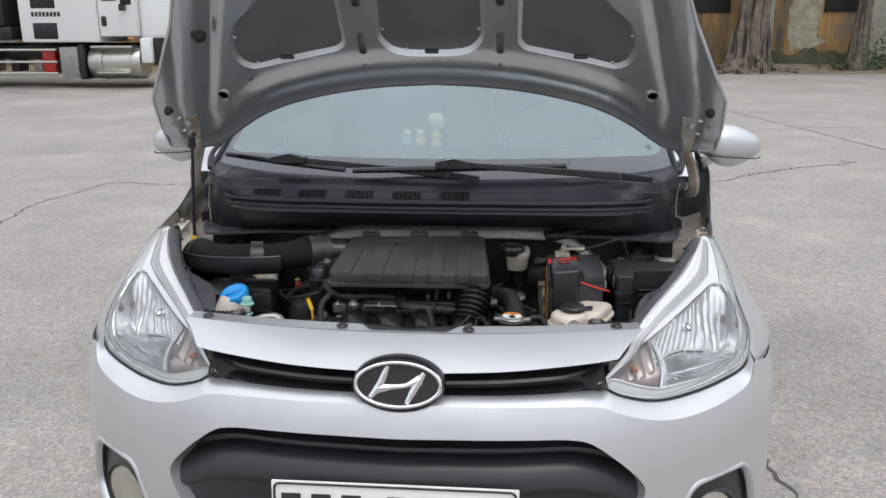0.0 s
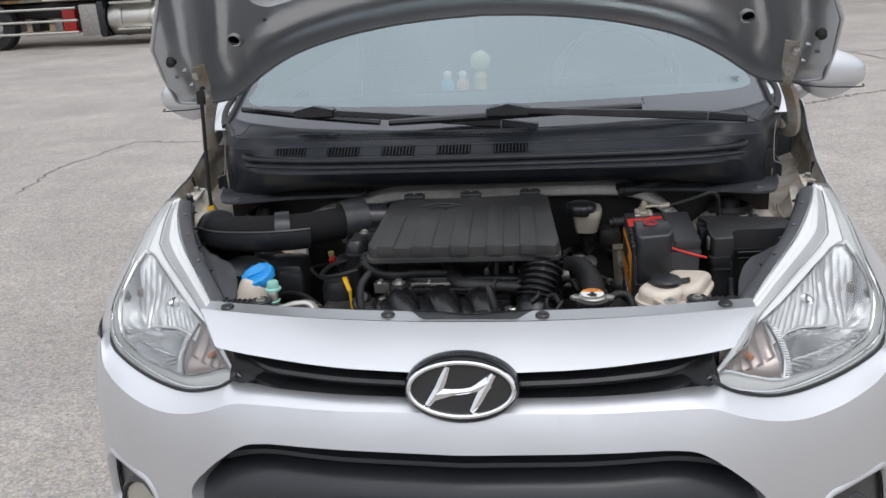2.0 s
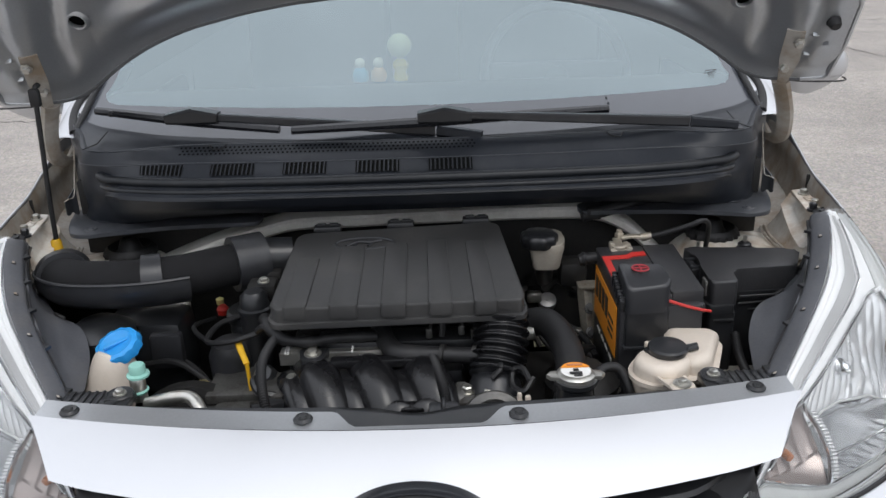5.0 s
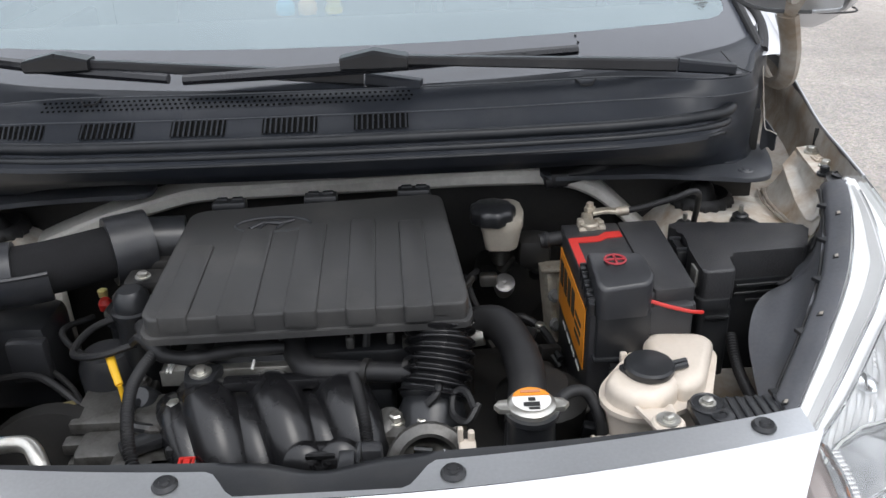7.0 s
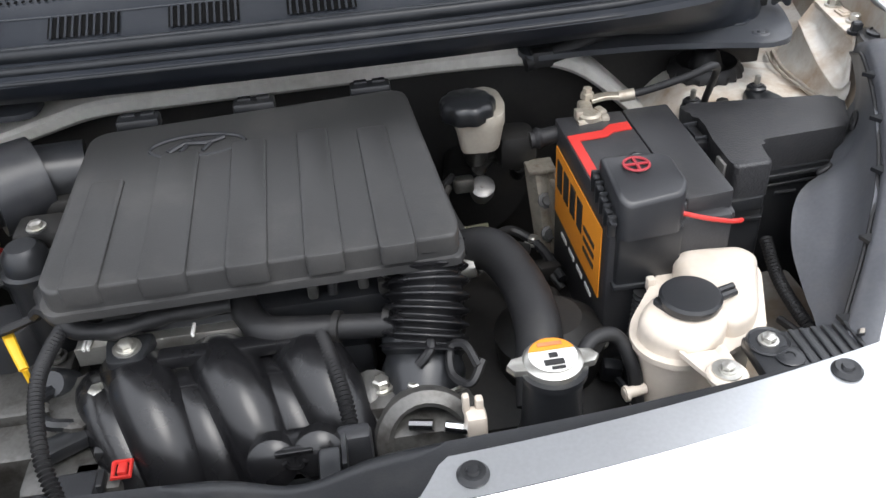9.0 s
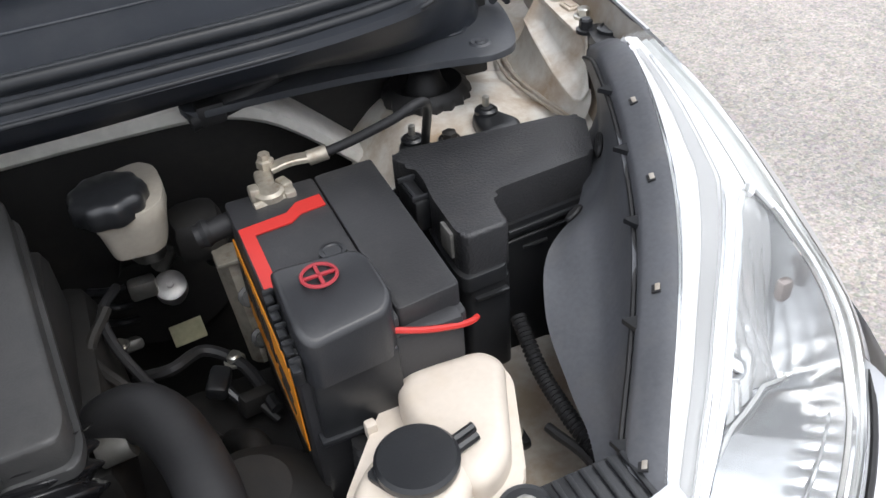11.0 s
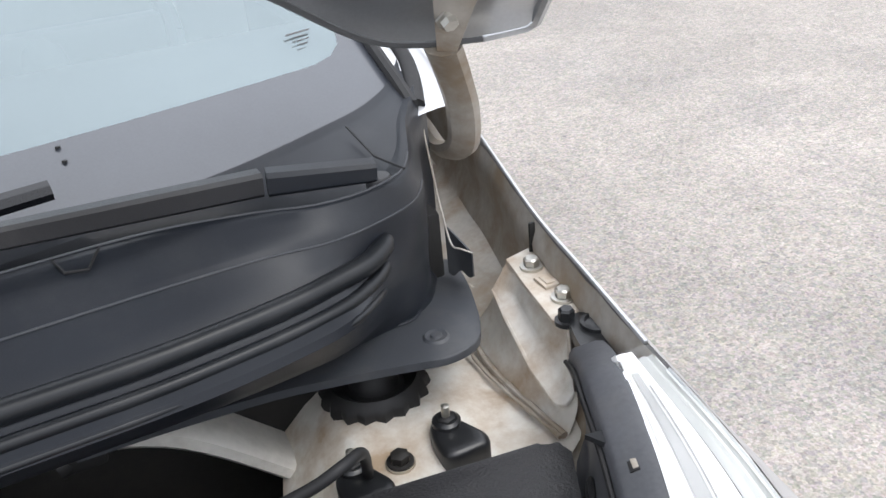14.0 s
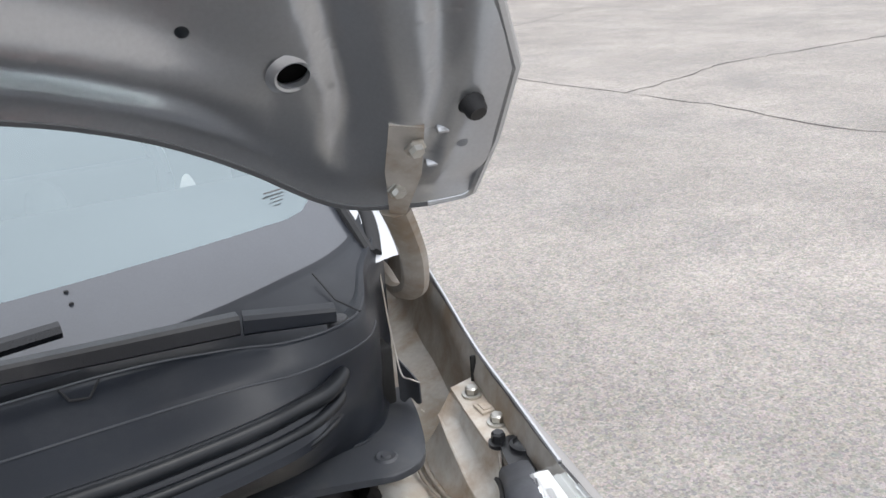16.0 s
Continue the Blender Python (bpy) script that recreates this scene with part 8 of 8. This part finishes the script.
part("moulded_rib", b, GREYPLASTIC, fuse)
b = bmesh.new()
block(b, (.525, .4560, .856), (.024, .003, .003), .0006)
part("moulded_mark", b, GREYPLASTIC, fuse)
b = bmesh.new()
block(b, (.459, .409, .862), (.030, .006, .004), .001)
part("ledge", b, PLASTIC, fuse)
b = bmesh.new()
block(b, (.4355, .436, .907), (.004, .020, .024), .001)
part("latch_tag", b, ALU, fuse, "pale latch tag")
# bolts and feet behind the fuse box
for x, y, z, big in ((.558, .613, .886, 1), (.514, .606, .884, 0), (.478, .612, .878, 1)):
    ft = thing("mounting_foot", (x, y, z), "black mounting foot with a steel stud on the apron" if big else "steel bolt on the cream apron", "bolt")
    b = bmesh.new()
    if big:
        foot_out = [(x - .013, y + .006), (x - .004, y + .014), (x + .008, y + .010), (x + .016, y - .008), (x + .024, y - .026), (x + .020, y - .036), (x - .016, y - .036), (x - .018, y - .012)]
        cushion(b, rounded(foot_out, .010, 4), z - .004, z + .015, .006, 4)
        lathe(b, [(.0115, .008), (.0115, .018), (.009, .020), (0, .020)], (x, y, z), 20)
    else:
        lathe(b, [(.012, 0), (.012, .003), (0, .004)], (x, y, z), 18)
    part("foot", b, PLASTIC if big else RUSTY, ft)
    bolt("stud", (x, y, z + (.012 if big else .002)), ft, .008, .009, DARK if not big else RUBBER)
    if big:
        b = bmesh.new()
        lathe(b, [(.0035, 0), (.0035, .014), (0, .016)], (x, y, z + .018), 10)
        part("thread", b, STEEL, ft)

# brake fluid reservoir and master cylinder
br = thing("brake_reservoir", (.2, .53, .9), "cream brake fluid reservoir with a black cap", "brake fluid reservoir")
b = bmesh.new()
TOPP = rounded([(.184, .572), (.190, .566), (.226, .562), (.240, .572), (.246, .600), (.244, .634), (.232, .648), (.210, .644), (.186, .610)], .006, 2)
rows = []
for z, k, cut_in in ((.930, .95, 0), (.930, .98, 0), (.928, 1, 0), (.916, 1, 0), (.913, .96, 1), (.888, .80, 1), (.885, .76, 1)):
    rows.append([b.verts.new((.212 + (x - .212) * k, .584 + (y - .584) * k, z)) for x, y in TOPP])
for r0, r1 in zip(rows, rows[1:]):
    for i in range(len(TOPP)):
        b.faces.new((r0[i], r0[(i + 1) % len(TOPP)], r1[(i + 1) % len(TOPP)], r1[i]))
b.faces.new(rows[0])
b.faces.new(rows[-1][::-1])
part("reservoir_body", b, mat("translucent_reservoir", (.36, .33, .28), .35, var=.15, scale=22, fine=200, bump=.1, stain=.4, stain_col=(.30, .25, .18)), br, "", 50)
b = bmesh.new()
lathe(b, [(0, .013), (.024, .0125), (.029, .010), (.031, .005), (.031, -.008), (.029, -.010), (0, -.010)], (.201, .588, .934), 54)
for v in b.verts:
    d = Vector((v.co.x - .201, v.co.y - .588))
    if d.length > .028:
        k = 1 + .045 * math.cos(math.atan2(d.y, d.x) * 9)
        v.co.x, v.co.y = .201 + d.x * k, .588 + d.y * k
part("cap", b, PLASTIC, br, "black lobed cap", 50)
b = bmesh.new()
m = look((.223, .632, .801), (.223, .70, .70))
lathe(b, [(0, .002), (.003, .002), (.0035, .0005), (.013, .0005), (.0155, -.0008), (.0155, -.016), (.012, -.03), (0, -.03)], n=30, m=m)
part("cylinder_end", b, mat("machined_aluminium", (.40, .39, .38), .42, .6, var=.15, scale=60, fine=300, bump=.2), br, "machined aluminium cylinder end")
b = bmesh.new()
block(b, (.199, .634, .806), (.026, .016, .020), .004)
part("cylinder_neck", b, STEEL, br)
b = bmesh.new()
tube(b, [(.212, .600, .89), (.214, .622, .856), (.222, .668, .822)], lambda s: .017 - .003 * s, 14)
tube(b, curve([(.222, .655, .815), (.238, .648, .836), (.256, .648, .826), (.276, .655, .806)], 5), lambda s: .016 - .005 * s, 12, True, .7)
part("cylinder_casting", b, GRIME, br, "dark cast brake cylinder", 40)
b = bmesh.new()
lathe(b, [(.004, .002), (.008, .003), (.010, 0), (.010, -.012), (0, -.012)], n=16, m=look((.272, .645, .812), (.272, .70, .72)))
part("mounting_eye", b, RUBBER, br)
b = bmesh.new()
for k in range(3):
    tube(b, curve([(.150, .66 + .012 * k, .80 - .03 * k), (.165, .645 + .012 * k, .806 - .03 * k), (.182, .650 + .012 * k, .80 - .03 * k)], 5), .004, 8)
part("pipe_clip", b, PLASTIC, br)
b = bmesh.new()
block(b, (.163, .640, .738), (.034, .026, .012), .004, Euler((radians(-30), .1, .2)).to_matrix().to_4x4())
part("pipe_bracket", b, GRIME, br)
bolt("bolt", (.160, .632, .747), br, .007, .006, STEEL)
b = bmesh.new()
tube(b, [(.20, .665, .79), (.21, .72, .79)], .024, 14)
part("master_cylinder", b, DARK, br)
b = bmesh.new()
lathe(b, [(0, 0), (.095, .0), (.10, .02), (.09, .04), (0, .05)], n=36, m=look((.21, .728, .76), (.21, .60, .78)))
part("booster", b, DARK, br)
b = bmesh.new()
block(b, (.262, .62, .86), (.05, .05, .05), .015)
part("valve_block", b, DARK, br)
b = bmesh.new()
tube(b, curve([(.17, .56, .85), (.15, .52, .84), (.17, .48, .83), (.19, .46, .80)], 6), .005, 8)
part("brake_pipe", b, DARK, br)
b = bmesh.new()
tube(b, [(.256, .515, .924), (.286, .515, .928)], .0095, 14)
lathe(b, [(.010, 0), (.012, .004), (.010, .008)], n=16, m=look((.268, .515, .926), (.30, .515, .93)))
part("dark_boot", b, RUBBER, br)
b = bmesh.new()
block(b, (.223, .694, .686), (.036, .003, .024), .001, Euler((radians(-35), 0, .1)).to_matrix().to_4x4())
part("paper_tag", b, mat("yellowed_paper", (.46, .44, .28), .7, var=.2, scale=60), br, "small pale paper tag")
# hoses on the bulkhead
b = bmesh.new()
tube(b, curve([(.285, .665, .945), (.34, .672, .955), (.40, .69, .965), (.46, .70, .960)], 7), .011, 10)
block(b, (.305, .665, .950), (.028, .02, .022), .005)
solo("bulkhead_hose", b, RUBBER, "black corrugated hose along the bulkhead", "hose")
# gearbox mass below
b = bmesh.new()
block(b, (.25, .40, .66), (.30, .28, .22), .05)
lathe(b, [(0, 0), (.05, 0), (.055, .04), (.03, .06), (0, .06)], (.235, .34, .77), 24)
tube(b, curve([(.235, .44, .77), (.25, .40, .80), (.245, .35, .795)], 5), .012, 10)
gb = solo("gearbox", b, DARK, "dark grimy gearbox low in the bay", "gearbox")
bolt("bolt", (.245, .385, .790), gb, .011, .012, ALU)
# selector linkage and plugs on the gearbox
for x, y, z, sx, sy, sz, a in ((.262, .455, .792, .030, .014, .020, .3), (.238, .480, .802, .018, .030, .014, -.4), (.272, .345, .788, .024, .020, .018, .2), (.250, .320, .782, .016, .034, .012, .6), (.285, .300, .785, .020, .016, .020, -.2)):
    b = bmesh.new()
    block(b, (x, y, z), (sx, sy, sz), .004, Euler((0, .2, a)).to_matrix().to_4x4())
    tube(b, [(x, y, z), (x + .012, y - .018, z - .012)], .004, 8)
    part("linkage", b, DARK if sx > .02 else PLASTIC, gb)
for x, y, z in ((.268, .372, .794), (.240, .300, .786), (.256, .500, .80), (.280, .325, .798)):
    bolt("bolt", (x, y, z), gb, .007, .008, STEEL)
b = bmesh.new()
tube(b, curve([(.175, .52, .80), (.205, .50, .815), (.235, .515, .81), (.262, .49, .80), (.275, .44, .79)], 6), .0055, 8)
part("cable", b, RUBBER, gb)
b = bmesh.new()
tube(b, curve([(.18, .60, .84), (.165, .56, .845), (.172, .52, .83), (.20, .47, .80), (.225, .43, .79)], 6), .0045, 8)
part("cable", b, RUBBER, gb)
# loom at the right, below the baffle
b = bmesh.new()
corr(b, [(.470, .385, .85), (.464, .34, .835), (.462, .29, .83), (.462, .25, .83), (.44, .215, .842)], .006, .004, .001, 10)
tube(b, curve([(.448, .30, .82), (.456, .25, .825), (.425, .20, .83)], 6), .004, 8)
solo("side_loom", b, RUBBER, "taped black wiring loom beside the baffle", "wiring loom")
b = bmesh.new()
block(b, (.465, .31, .76), (.13, .24, .03), .01)
tray = thing("battery_tray", (.465, .31, .745), "dusty grey metal tray beside the battery", "tray")
part("tray_panel", b, CHANNEL, tray)
b = bmesh.new()
block(b, (.432, .345, .778), (.030, .05, .012), .004)
part("tray_bracket", b, PLASTIC, tray)
bolt("bolt", (.434, .335, .784), tray, .008, .008, RUSTY)
